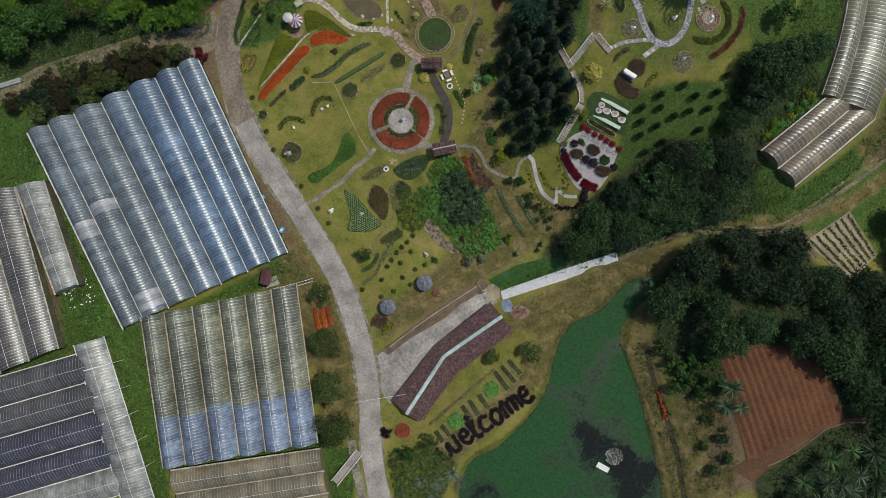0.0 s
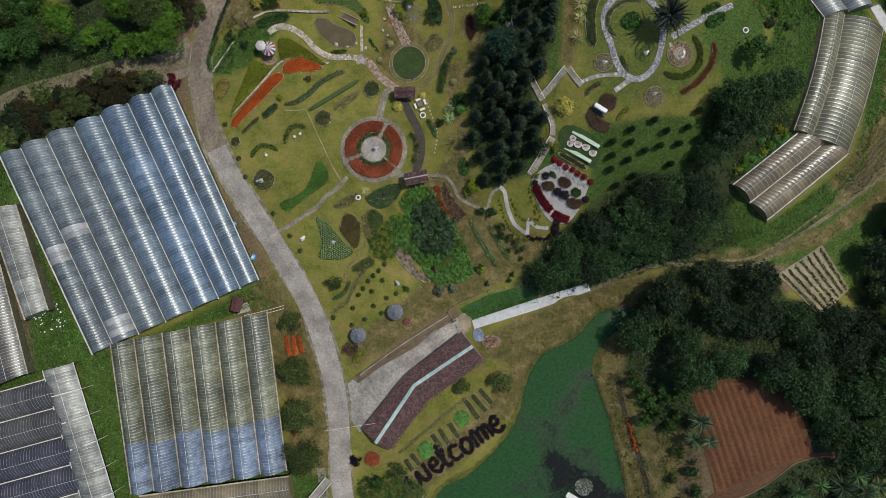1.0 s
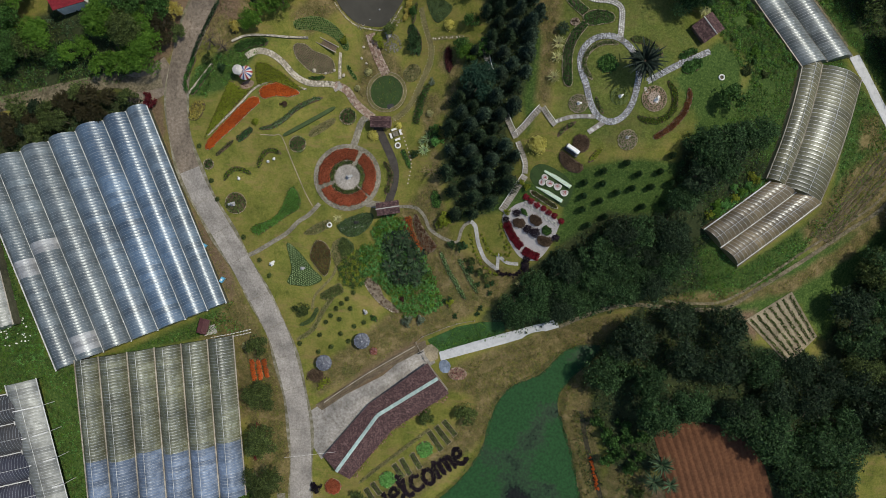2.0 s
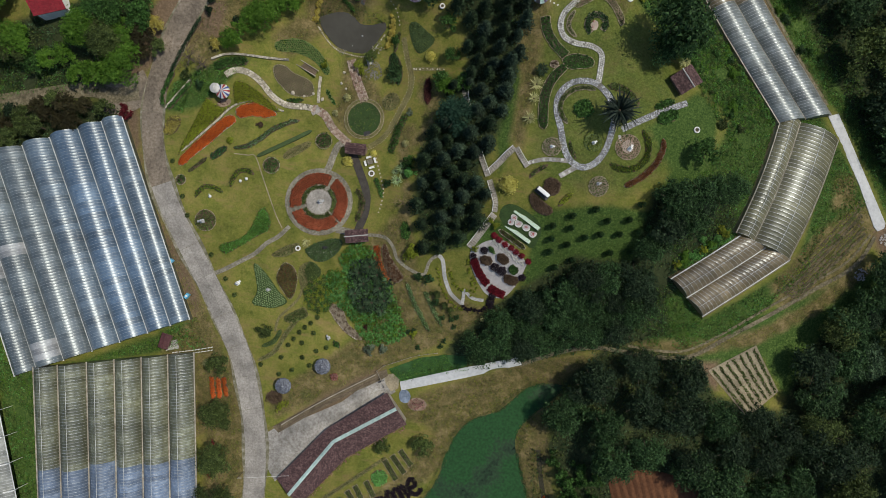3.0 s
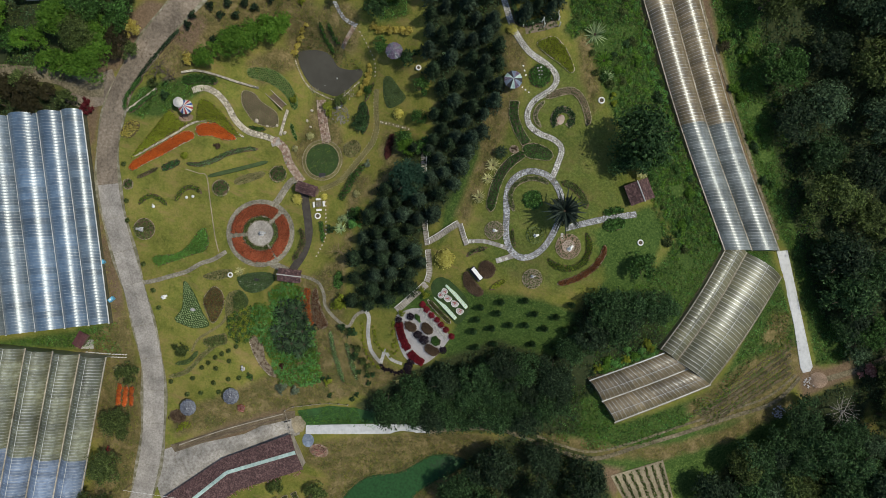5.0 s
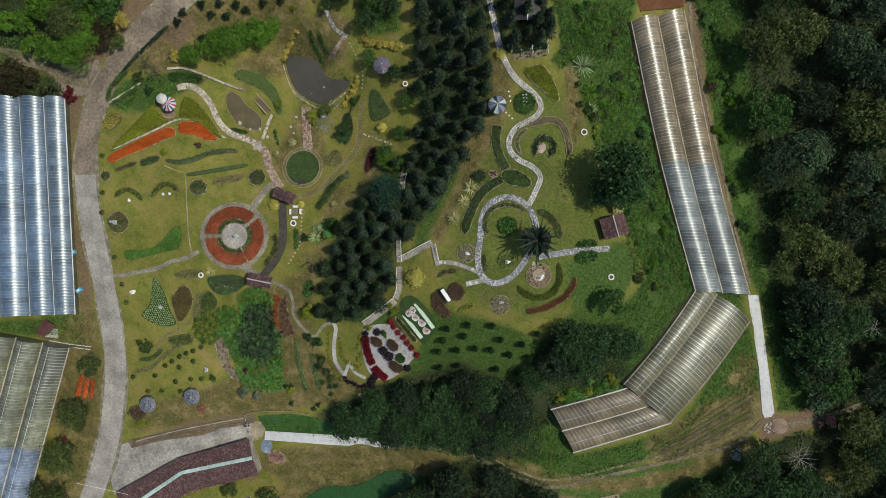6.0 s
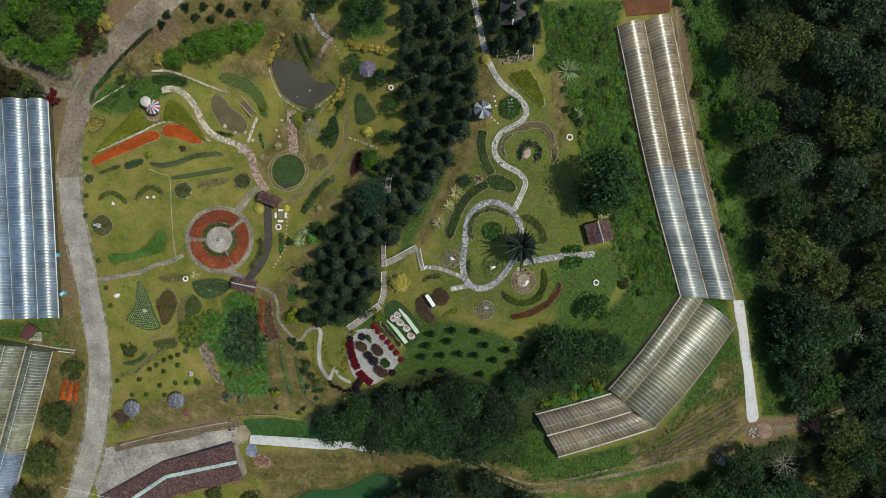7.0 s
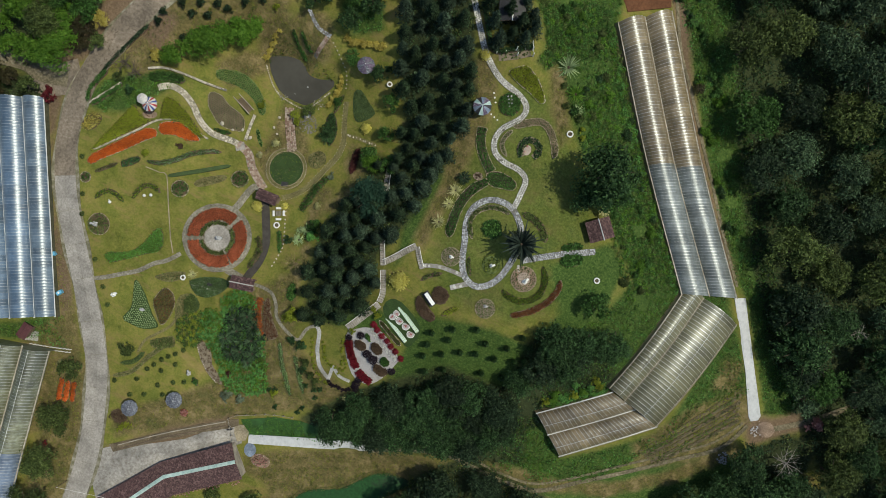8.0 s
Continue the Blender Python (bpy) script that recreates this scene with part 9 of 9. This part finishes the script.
for x, y, R in ((2.2, -54.7, 2.6), (-1.2, -56.8, 2.6), (-5.4, -56.1, 2.2), (4.3, -56.9, 2.0), (-2.6, -59.7, 2.2)):
    agave(x, y, R, "grey", "large grey-green spiky plant on the bank")


def bare_tree(x, y, R, h, seed, label="leafless pale grey tree", bark="bare_branch"):
    g = random.Random(seed)
    ob = thing("bare_tree", label, "tree", x, y)
    part("trunk", tube([(0, 0, -.3), (.1, 0, h * .5), (0, .1, h)], .2, .08, 7), M[bark], ob)
    for k in range(16):
        a, z = 2 * math.pi * k / 16 + g.uniform(-.2, .2), h * g.uniform(.45, 1)
        l = R * g.uniform(.6, 1)
        mid = (l * .5 * math.cos(a + .1), l * .5 * math.sin(a + .1), z + .5)
        limb = part("limb", join(tube([(0, 0, z), mid, (l * math.cos(a), l * math.sin(a), z + g.uniform(.2, 1.2))], .07, .02, 5),
                                 tube([mid, (l * .8 * math.cos(a + .35), l * .8 * math.sin(a + .35), z + 1)], .035, .012, 4),
                                 tube([mid, (l * .8 * math.cos(a - .35), l * .8 * math.sin(a - .35), z + .8)], .035, .012, 4)), M[bark], ob)


bare_tree(131.4, 35.9, 4.5, 5, 1)
bare_tree(9.4, 33, 3.0, 3.2, 5, "thin straw-brown leafless tree by the conifers", "dry_twig")
bare_tree(134.4, 70.4, 2.6, 7, 4, "pale dead tree in the forest gap")
bare_tree(-42.6, 58.9, 3.4, 4, 2, "thin leafless grey-brown tree beside the road", "trunk")
bare_tree(-40, 58.1, 2.6, 3.5, 3, "thin leafless grey-brown tree beside the road", "trunk")


# ---------------------------------------------------------------- rank growth
def growth(name, label, outlines, gap, kind, leaves, seed, size=(.7, 1.5), thin=1.0, clear=(), patchy=True):
    g = np.random.default_rng(seed)
    S = [spots(o, gap, g, 0) for o in outlines]
    S = np.concatenate([s for s in S if len(s)])
    keep = g.random(len(S)) < thin
    patch = np.sin(S[:, 0] * .45 + 2 * np.sin(S[:, 1] * .21)) + np.sin(S[:, 1] * .5 + 1.7 * np.sin(S[:, 0] * .17))
    keep &= (patch > -1.65) | (not patchy)
    S = S[keep]
    road_d = np.min(np.hypot(S[:, 0][:, None] - ROADWAY[None, ::3, 0], S[:, 1][:, None] - ROADWAY[None, ::3, 1]), 1)
    S = S[road_d > 4.0]
    for area in clear:
        S = S[reach(area, S[:, 0], S[:, 1]) > .6]
    S[:, 2] -= .08
    V, F, mi = repeat(TUFTS[kind], S, g.uniform(*size, len(S)))
    mi = np.repeat(g.integers(0, len(leaves), len(S)), len(TUFTS[kind][1]))
    ob = new(name, to_mesh(name, (V, F, mi), [LEAF[k] for k in leaves]))
    return tagged(ob, label, "weeds", kind="stuff")


growth("weeds", "rank green weeds round the greenhouses and slopes", [p for k, p in enumerate(LUSH) if k != 13], .67, "weed", ("green", "bright", "fresh", "olive"), 21, (.55, 1.25))
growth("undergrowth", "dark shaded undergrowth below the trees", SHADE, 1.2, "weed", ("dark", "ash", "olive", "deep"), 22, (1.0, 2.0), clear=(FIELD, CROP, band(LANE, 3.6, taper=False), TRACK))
growth("dry_grass", "tufts of straw-coloured dry grass", DRY, .55, "grass", ("straw", "olive", "lime"), 23, (.6, 1.2), .7)
growth("thicket", "thicket of tall weeds beside the long greenhouse", [[(52.4, 90.7), (57.1, 101.5), (70.6, 86.3), (89.1, 63.6), (80.4, 54.5), (70.9, 66.6), (61.5, 78.8)], [(35.5, 105.2), (38.3, 107), (51.4, 112.1), (55.3, 101.8), (49.5, 98.5), (46, 96.6), (43.6, 93), (41, 93.4), (41.6, 96.6), (39.3, 100.6)], [(77, 30.3), (83.9, 36.3), (85.9, 35.6), (77.6, 26.7), (74.3, 26)]], .8, "spray", ("green", "green", "bright", "olive"), 24, (.8, 1.4))
growth("edge_scrub", "lime-green scrub crowding the long greenhouse's side", [band([(52.6, 107.4), (61, 97), (70.2, 86), (80.6, 73.4), (90.6, 61.6)], 1.7, taper=False), band([(74.6, 26.4), (79.6, 30.6), (84.6, 35.2)], 2.6, taper=False)], .5, "spray", ("bright", "green", "fresh", "olive"), 35, (1.0, 1.9), patchy=False)
growth("ditch_weed", "olive and dark weeds along the dyke's ditch", [band([(x - 1.6, y) for x, y in DITCH], 2.6, taper=False), band([(x + .6, y) for x, y in DITCH], 1.4, taper=False), [(58, -35), (66, -36), (69, -46), (70, -56), (62, -58)]], .6, "weed", ("olive", "dark", "rust", "olive"), 41, (.5, 1.2), .75)
growth("slope_grass", "short green grass on the orchard slope", [LUSH[13]], .65, "grass", ("green", "olive", "green"), 27, (.5, .9))
THICKET = [(-3.9, 18.4), (-2.6, 21.3), (0.6, 22.7), (3.6, 22), (4.9, 20.2), (3.3, 18), (8.7, 13.9), (10.2, 10.1), (12.4, 6.6), (13.7, 2.3), (10.1, -0.5), (5.4, -1.4), (2.2, 1.7), (0.2, 4.8), (-3.4, 7.6), (-6, 8.7), (-6.9, 12.7), (-5.6, 14.8), (-3, 15.6)]
growth("garden_thicket", "dense thicket of long-leaved bright green plants", [THICKET], .7, "blade", ("fresh", "fresh", "bright"), 30, (.8, 1.5), patchy=False)
growth("olive_thicket", "olive-green bushy thicket on the lawn", [[(-10.2, 11.9), (-7.6, 14.2), (-4.9, 14.2), (-4.4, 9.4), (-4.8, 6), (-8, 4.6), (-10.8, 6.6), (-11.7, 9.5)]], .5, "spray", ("olive", "lime", "green"), 33, (.8, 1.5), patchy=False)
growth("dark_thicket", "mass of tall dark long-leaved plants", [[(-0.9, 17.6), (1.9, 19.6), (5.1, 19.2), (6.7, 15.9), (9, 14), (9.6, 9.8), (7.8, 6.8), (3.9, 5.7), (1, 7.4), (-0.7, 10.4), (-1.1, 14.6)]], .85, "blade", ("ink", "dark", "ash", "deep"), 34, (1.2, 2.0), patchy=False)
for x, y, R in ((3.6, 17.3, 2.3), (6.6, 12.6, 2.4), (2.6, 13.2, 2.2), (5, 9, 2.2), (7.9, 9.8, 2.0), (5.6, 15.6, 2.2), (1.2, 15.6, 1.9), (.8, 10.6, 2.0), (7.6, 7.4, 1.8), (3.2, 7.6, 1.9)):
    agave(x, y, R, "ash", "tall dark long-leaved plant in the thicket").location.z += 1.5
palm(3.4, 62.5, 1.9, "dark", .9, 0)
palm(-5.6, 64.4, 1.5, "lime", .9, 0, "small yellow-green palm beside the causeway")
growth("bank_scrub", "tangled olive scrub on the bank by the road", [[(-14.4, -48.9), (-6.1, -47.5), (0.8, -49), (3.6, -52.6), (-1.9, -64.8), (-11.6, -64.7), (-13, -56)]], .6, "spray", ("olive", "green", "dark", "olive"), 31, (.8, 1.5), patchy=False)
growth("pond_weed", "olive and brown weeds round the small pond's northern shore", [band([(-17.6, 72.8), (-16.6, 75.2), (-14.4, 77.6), (-11.6, 78.4), (-8.8, 77.9), (-6.2, 76), (-3.6, 75.9), (-.9, 77)], 2.4, taper=False), band([(-10.2, 67), (-7.4, 66.4), (-4.2, 66.6), (-1.8, 68.6)], 1.0, taper=False)], .45, "weed", ("olive", "rust", "green", "straw"), 42, (.4, .9), .8, patchy=False)
growth("shore_weed", "grassy weed fringe along the lake shore", [band([tuple(p) for p in LAKE[::6]], 1.6, taper=False)], .42, "grass", ("green", "straw", "olive"), 32, (.7, 1.4))
part("turf", drape([(10.7, -6.7), (17.9, -3), (23.9, -1.5), (29, -1.2), (29.5, -3.4), (26.7, -5.1), (13.3, -9.7)], .03, 1, .1), M["young_turf"], thing("grass_plot", "fenced plot of fresh green grass", "lawn", 19, -4.5, kind="structure"), world=True)
growth("young_grass", "fresh green fenced grass", [[(10.7, -6.7), (17.9, -3), (23.9, -1.5), (26.7, -5.1), (13.3, -9.7)]], .4, "grass", ("bright", "green"), 25, (.8, 1.3))
growth("water_weed", "floating pale water weed on the lake", [ellipse(42.3, -50.2, 2.2)], .3, "cabbage", ("grey", "white"), 26, (.6, 1.0))
bpy.data.objects["water_weed"].location.z = 1.55


# ---------------------------------------------------------------- ornaments and small things
def statue(x, y, h, label="small pale stone garden statue", turn=0.0, mat="white_paint", plinth=True):
    ob = new("garden_statue", to_mesh("garden_statue", join(*( [box(0, 0, -.05, .9, .9, .35)] if plinth else []),
             lathe([(.3, .25), (.24, .5), (.34, .9), (.2, 1.15), (.17, 1.3), (.05, 1.45)], 10),
             box(.45, 0, .3, 1.0, .45, .4, 10), box(-.3, .2, .3, .6, .3, .3, 40)), M[mat], True))
    ob.location, ob.rotation_euler, ob.scale = (x, y, ground_z(x, y) + .1), (0, 0, radians(turn)), (h, h, h)
    return tagged(ob, label, "statue")


statue(-10.3, 31, 1.1, "dark and pale statue in the plaza centre", 20, "grey_paint")
statue(-37.1, 22.8, 1.1, "pale statue in the round rockery", 190, "grey_paint")
statue(40.6, 48.3, .7, "small white statue in a round bed")
statue(49.2, 50, .8, "small white statue in a leafy ring", 30)
statue(57, 49.7, 1.0, "white statue on a paved circle", 60)
statue(51.5, 41.6, .7, "small grey statue in a round bed", 15, "grey_paint")
statue(-27.3, 9.3, 1.0, "pale stone ornament on the lawn", 40)
statue(-20, 8.7, .8, "pale stone ornament in the cabbage bed", 10, "grey_paint")
statue(-7.9, 20.4, .8, "dark ornament by the dusty green bed", 10, "dark_paint")
statue(-5.7, 71.6, .8, "pale ornament standing in the pond", 10, "grey_paint")
statue(-7.8, 69, .6, "pale ornament standing in the pond", 80, "grey_paint")
statue(-4.4, -0.9, .9, "pale ornament with a planted train", 120, "grey_paint")
bed("planted green train of the lawn ornament", band([(-3.2, -1.5), (-1.5, -2.9)], 1.6), "low", "green", None, .3)
bed("paved brick spot in the rosette bed", ellipse(46.5, 75.8, .8, 1.1), "cabbage", "pink", "white", .9, earth="pink_stone")
for x, y, a in ((-29.3, 33.3, 0), (-28, 34, 40), (-35.9, 28.8, 100)):
    ob = thing("garden_ornament", "small white moulded lawn ornament", "ornament", x, y, turn=a, group="white lawn ornaments")
    part("body", lathe([(.1, 0), (.34, .15), (.38, .35), (.22, .55), (.05, .62)], 10), M["white_paint"], ob, smooth=True)
    part("neck", tube([(.25, 0, .4), (.42, 0, .7), (.36, 0, .95), (.52, 0, .95)], .09, .05, 7), M["white_paint"], ob)


def ring_planter(x, y, r, leaf_kind="grey"):
    ob = thing("ring_planter", "round white painted ring planter", "planter", x, y, group="white ring planters")
    prof = [(r + .16 * math.cos(a), .2 + .2 * math.sin(a)) for a in np.linspace(0, 2 * math.pi, 9)]
    n = 20
    V = [(q * math.cos(2 * math.pi * k / n), q * math.sin(2 * math.pi * k / n), z) for q, z in prof for k in range(n)]
    F = [(i * n + k, i * n + (k + 1) % n, (i + 1) * n + (k + 1) % n, (i + 1) * n + k) for i in range(8) for k in range(n)]
    part("ring", (V, F), M["white_paint"], ob, smooth=True)
    part("soil", lathe([(r * .9, 0), (r * .9, .15)], 16), M["soil"], ob)
    part("foliage", repeat(TUFTS["low"], np.array([(0, 0, .1), (.2, .1, .1), (-.2, .1, .1)]) * r * 1.6, .8 * r), [LEAF[leaf_kind], LEAF[leaf_kind]], ob)


for x, y, r in ((0.9, 39.2, .6), (12.7, 78.4, .5), (71.5, 56.2, .55), (53.6, 82.9, .6), (-14.1, 19.4, .5)):
    ring_planter(x, y, r)


def seating(x, y, a):
    t = thing("garden_table", "low grey stone garden table", "table", x, y, turn=a)
    part("table_top", box(0, 0, .6, 1.3, 1.2, .12), M["shoulder"], t)
    part("table_leg", box(0, 0, 0, .5, .5, .62), M["concrete"], t)
    for dx, dy, r in ((0, 1.2, 0), (0, -1.4, 0), (1.2, 0, 90), (-1.2, 0, 90)):
        c, s = math.cos(radians(a)), math.sin(radians(a))
        b = thing("garden_bench", "small white stone garden bench", "bench", x + dx * c - dy * s, y + dx * s + dy * c, turn=a + r, group="benches round the stone table")
        part("seat", box(0, 0, .38, 1.3, .5, .1), M["white_paint"], b)
        for q in (-.42, .42):
            part("leg", box(q, 0, 0, .18, .4, .4), M["white_paint"], b)


seating(0.2, 41.9, 24)


def long_bench(x, y, a):
    ob = thing("garden_swing", "white painted garden swing with dark base", "bench", x, y, turn=a)
    part("platform", box(0, 0, 0, 3.4, 1.5, .35), M["dark_paint"], ob)
    part("canopy", box(0, .1, 1.7, 3.0, .8, .12, edge=.05), M["white_paint"], ob)
    part("seat", box(0, .1, .55, 2.4, .55, .1), M["white_paint"], ob)
    part("backrest", box(0, .42, .65, 2.4, .08, .6), M["white_paint"], ob)
    for px in (-1.35, 1.35):
        for py in (-.2, .4):
            part("post", box(px, py, .3, .1, .1, 1.45), M["white_paint"], ob)


long_bench(40, 38.2, -56 + 24 + 0)


def pool_bridge(a, b, label):
    """A plank footbridge with side beams."""
    a, b = np.array(a), np.array(b)
    m, d = (a + b) / 2, b - a
    n = np.linalg.norm(d)
    ob = thing("plank_bridge", label, "bridge", *m, turn=math.degrees(math.atan2(d[1], d[0])))
    for k in range(int(n / .3)):
        part("plank", box(-n / 2 + .15 + k * .3, 0, .25, .26, 1.3, .07), M["timber"], ob)
    for s in (-1, 1):
        part("beam", box(0, s * .72, .05, n, .16, .55), M["pale_timber"], ob)


pool_bridge(*[(-19.8, 63.1), (-14.9, 60.9)], "grey plank bridge with pale side beams")
raft = thing("raft", "white rectangular raft floating on the lake", "raft", 39.5, -52.9, z=LAKE_LEVEL - .1, turn=-28)
for k in range(5):
    part("board", box(0, -.55 + k * .275, .1, 3.2, .25, .12), M["white_paint"], raft)
for q in (-1.1, 1.1):
    part("float", tube([(q, -.7, .02), (q, .7, .02)], .14, n=8), M["blue_tarp"], raft)

cable = thing("overhead_cable", "thin pale cable over the road to the long house", "cable", -20.9, -35.9)
part("wire", tube([(-20.9, -35.9, ground_z(-20.9, -35.9) + 4.6), (-14.899999999999999, -34.95, ground_z(-14.899999999999999, -34.95) + 4.0), (-8.9, -34.0, ground_z(-8.9, -34.0) + 3.6)], .03, n=5), M["white_paint"], cable, world=True)
part("post", tube([(-20.9, -35.9, ground_z(-20.9, -35.9) - .3), (-20.9, -35.9, ground_z(-20.9, -35.9) + 4.7)], .09, .06, 7), M["timber"], cable, world=True)

tarp = thing("tarpaulin", "crumpled blue-grey tarpaulin on the bank", "tarpaulin", 15.4, -13.2)
part("sheet", drape(blob([(14.1, -11.8), (15.7, -11.5), (16.8, -12.9), (16.2, -14.6), (14.8, -14.6), (14, -13.5)]), .12, .4, .1, relief=lambda X, Y: .12 * np.sin(X * 3.1) * np.sin(Y * 2.7)), M["blue_tarp"], tarp, world=True)
for x, y, s, m in ((-39, 4.7, 1.0, "cyan_paint"), (-43.6, 12.3, 1.0, "cyan_paint")):
    tank = thing("water_tank", "small bright blue water tank at the greenhouse", "tank", x, y, turn=60)
    part("body", box(0, 0, 0, 1.3, .8, 1.1, edge=.08), M[m], tank)
    part("lid", lathe([(.25, 1.08), (.25, 1.16), (.1, 1.2)], 12), M["white_paint"], tank)
pipe = thing("pipe_stack", "stack of pale pipes beside the lane", "pipes", -107.3, 40.1)
pa, pb = np.array([(-111, 39.3), (-104.5, 41.2)])
for k in range(3):
    o = np.array([-(pb - pa)[1], (pb - pa)[0]]) / np.linalg.norm(pb - pa) * (k - 1) * .4
    part("pipe", tube([(*(pa + o), ground_z(*pa) + .3), (*((pa + pb) / 2 + o), ground_z(*((pa + pb) / 2)) + .3), (*(pb + o), ground_z(*pb) + .3)], .19, n=8), M["grey_paint"], pipe, world=True)
scooter = thing("motor_scooter", "dark motor scooter parked on the yard", "scooter", 9.2, -9.9, turn=30)
part("frame", join(box(0, 0, .3, 1.1, .25, .3, edge=.08), box(.45, 0, .4, .2, .3, .55, edge=.06)), M["dark_paint"], scooter)
part("seat", box(-.25, 0, .6, .65, .26, .14, edge=.05), M["dark_paint"], scooter)
part("handlebar", tube([(.5, -.33, .98), (.5, 0, 1.0), (.5, .33, .98)], .025, n=6), M["steel"], scooter)
for q in (-.55, .6):
    w = part("wheel", ([(q + r * math.cos(a), y, .26 + r * math.sin(a)) for r, y in ((.26, -.05), (.26, .05), (.15, .06), (.15, -.06)) for a in np.linspace(0, 2 * math.pi, 14, endpoint=False)],
                       [(i * 14 + k, i * 14 + (k + 1) % 14, ((i + 1) % 4) * 14 + (k + 1) % 14, ((i + 1) % 4) * 14 + k) for i in range(4) for k in range(14)]), M["dark_paint"], scooter)


def rubble(name, label, x, y, r, n, mat, seed, size=.2):
    g = np.random.default_rng(seed)
    a, q = g.uniform(0, 6.28, n), np.sqrt(g.random(n)) * r
    ob = thing(name, label, "rubble", x, y)
    part("rubble", cobbles(x + np.cos(a) * q, y + np.sin(a) * q, .05 + .15 * g.random(n), size, g), M[mat], ob, world=True, kind="stuff")


def boulder(x, y, r, seed):
    """A rounded, uneven garden stone half sunk in the turf."""
    g = random.Random(seed)
    V, F = lathe([(.82, -.25), (1, .15), (.86, .5), (.5, .74), (.1, .82)], 11)
    V = [(a * r * g.uniform(.84, 1.12), b * r * .8 * g.uniform(.84, 1.12), c * r * g.uniform(.85, 1.1)) for a, b, c in V]
    ob = thing("boulder", "rounded pale stone lying in the grass", "stone", x, y, turn=g.uniform(0, 360), group="pale boulders of the pond meadow")
    part("stone", (V, F), M["beige_stone"], ob, smooth=True)


for k, (x, y, r) in enumerate(((-20.1, 55.7, .55), (-17.5, 55.4, .35), (-15.5, 56.4, .4), (-13.3, 55.4, .5), (-9, 62.5, .4), (-9.3, 59.9, .4), (-8.1, 58.8, .35), (-3.2, 65.2, .6), (-9.8, 53, .55))):
    boulder(x, y, r, k)
rubble("rubble_heap", "pale rubble heap at the track's end", 124.3, 39.8, 1.4, 40, "gravel", 1)
rubble("rubble_heap", "pale rubble heap beside the track", 120.1, 30.8, 1.6, 45, "gravel", 2)
earth_heap = thing("earth_heap", "round heap of pinkish earth and stones", "heap", 126.3, 41.1)
part("mound", drape(ellipse(126.3, 41.1, 2.2, 1.9), .05, .5, .2, .6), M["pink_earth"], earth_heap, world=True)
part("edging", cobbles(*(np.array([126.3, 41.1])[:, None] + np.random.default_rng(3).normal(0, .9, (2, 40))), .45, .13, np.random.default_rng(3)), M["pink_stone"], earth_heap, world=True, kind="stuff")
rubble("rubbish_heap", "scattered white rubbish in the weeds", -87.3, -10.9, 4.0, 30, "white_paint", 4)
rubble("rockery", "dusky grey rocks round the pond outlet", -2.1, 63.7, 2.2, 120, "mortar", 5, .17)
rubble("rockery", "pale rocks among dusky ones by the pond outlet", -3.2, 65.7, .8, 16, "grey_stone", 15)
rubble("rockery", "grey rocks along the pond shore", -10.1, 67.4, 1.1, 26, "shoulder", 6, .15)
rubble("rockery", "grey rocks along the pond shore", -1.6, 69.1, 1.5, 30, "shoulder", 7, .15)
pond_rim = thing("stone_edging", "pale stones set along the pond's southern rim", "edging", -8, 67)
part("edging", cobbles(*curve_through([(-16.4, 72.4), (-14.6, 70.2), (-12.6, 68.3), (-10.4, 67.1), (-7.6, 66.6), (-4.8, 66.5), (-2.8, 68), (-1.6, 70.2), (-.4, 72.4)], .42).T, .08, .2, np.random.default_rng(14)), M["beige_stone"], pond_rim, world=True, kind="stuff")
build_slabs()


# flowering creeper hanging over the long house's lower eave
creeper = thing("creeper", "pink and white flowering creeper along the eave", "creeper", 3.6, -28.8)
g_c = np.random.default_rng(61)
C_L = curve_through([(-4.4, -40.2), (-0.6, -34.5), (3.9, -29.1), (10.2, -24), (16.4, -19.7)], .3)
C_L = C_L + g_c.normal(0, .3, C_L.shape)
C_Z = np.full(len(C_L), min(ground_z(*p) for p in [(-8.8, -39), (0.1, -25.1), (13.9, -15.4)]) + 2.55)
part("foliage", repeat(TUFTS["bloom"], np.column_stack([C_L, C_Z])[g_c.random(len(C_L)) < .75], .8), [LEAF["brown"], LEAF["pink"]], creeper, world=True, kind="stuff")
part("stem", tube([(C_L[0][0], C_L[0][1], ground_z(*C_L[0])), (C_L[0][0], C_L[0][1], C_Z[0]), (C_L[9][0], C_L[9][1], C_Z[0])], .05, n=5), M["trunk"], creeper, world=True)

# fallen leaves under the bare trees
g_l = np.random.default_rng(71)
litter_spots = spots([(-50.1, 57.2), (-49, 63.3), (-44.8, 69.7), (-41, 68), (-42.3, 62.8), (-44.2, 57.9), (-47.2, 54.6)], .42, g_l, 0)
litter_spots = litter_spots[g_l.random(len(litter_spots)) < .55]
litter_spots[:, 2] += .06
tagged(new("fallen_leaves", to_mesh("fallen_leaves", repeat(TUFTS["fine"], litter_spots, g_l.uniform(.35, .8, len(litter_spots)), stretch=.25), [LEAF["brown"], LEAF["rust"]])), "scattered brown fallen leaves on road and verge", "leaves", kind="stuff")
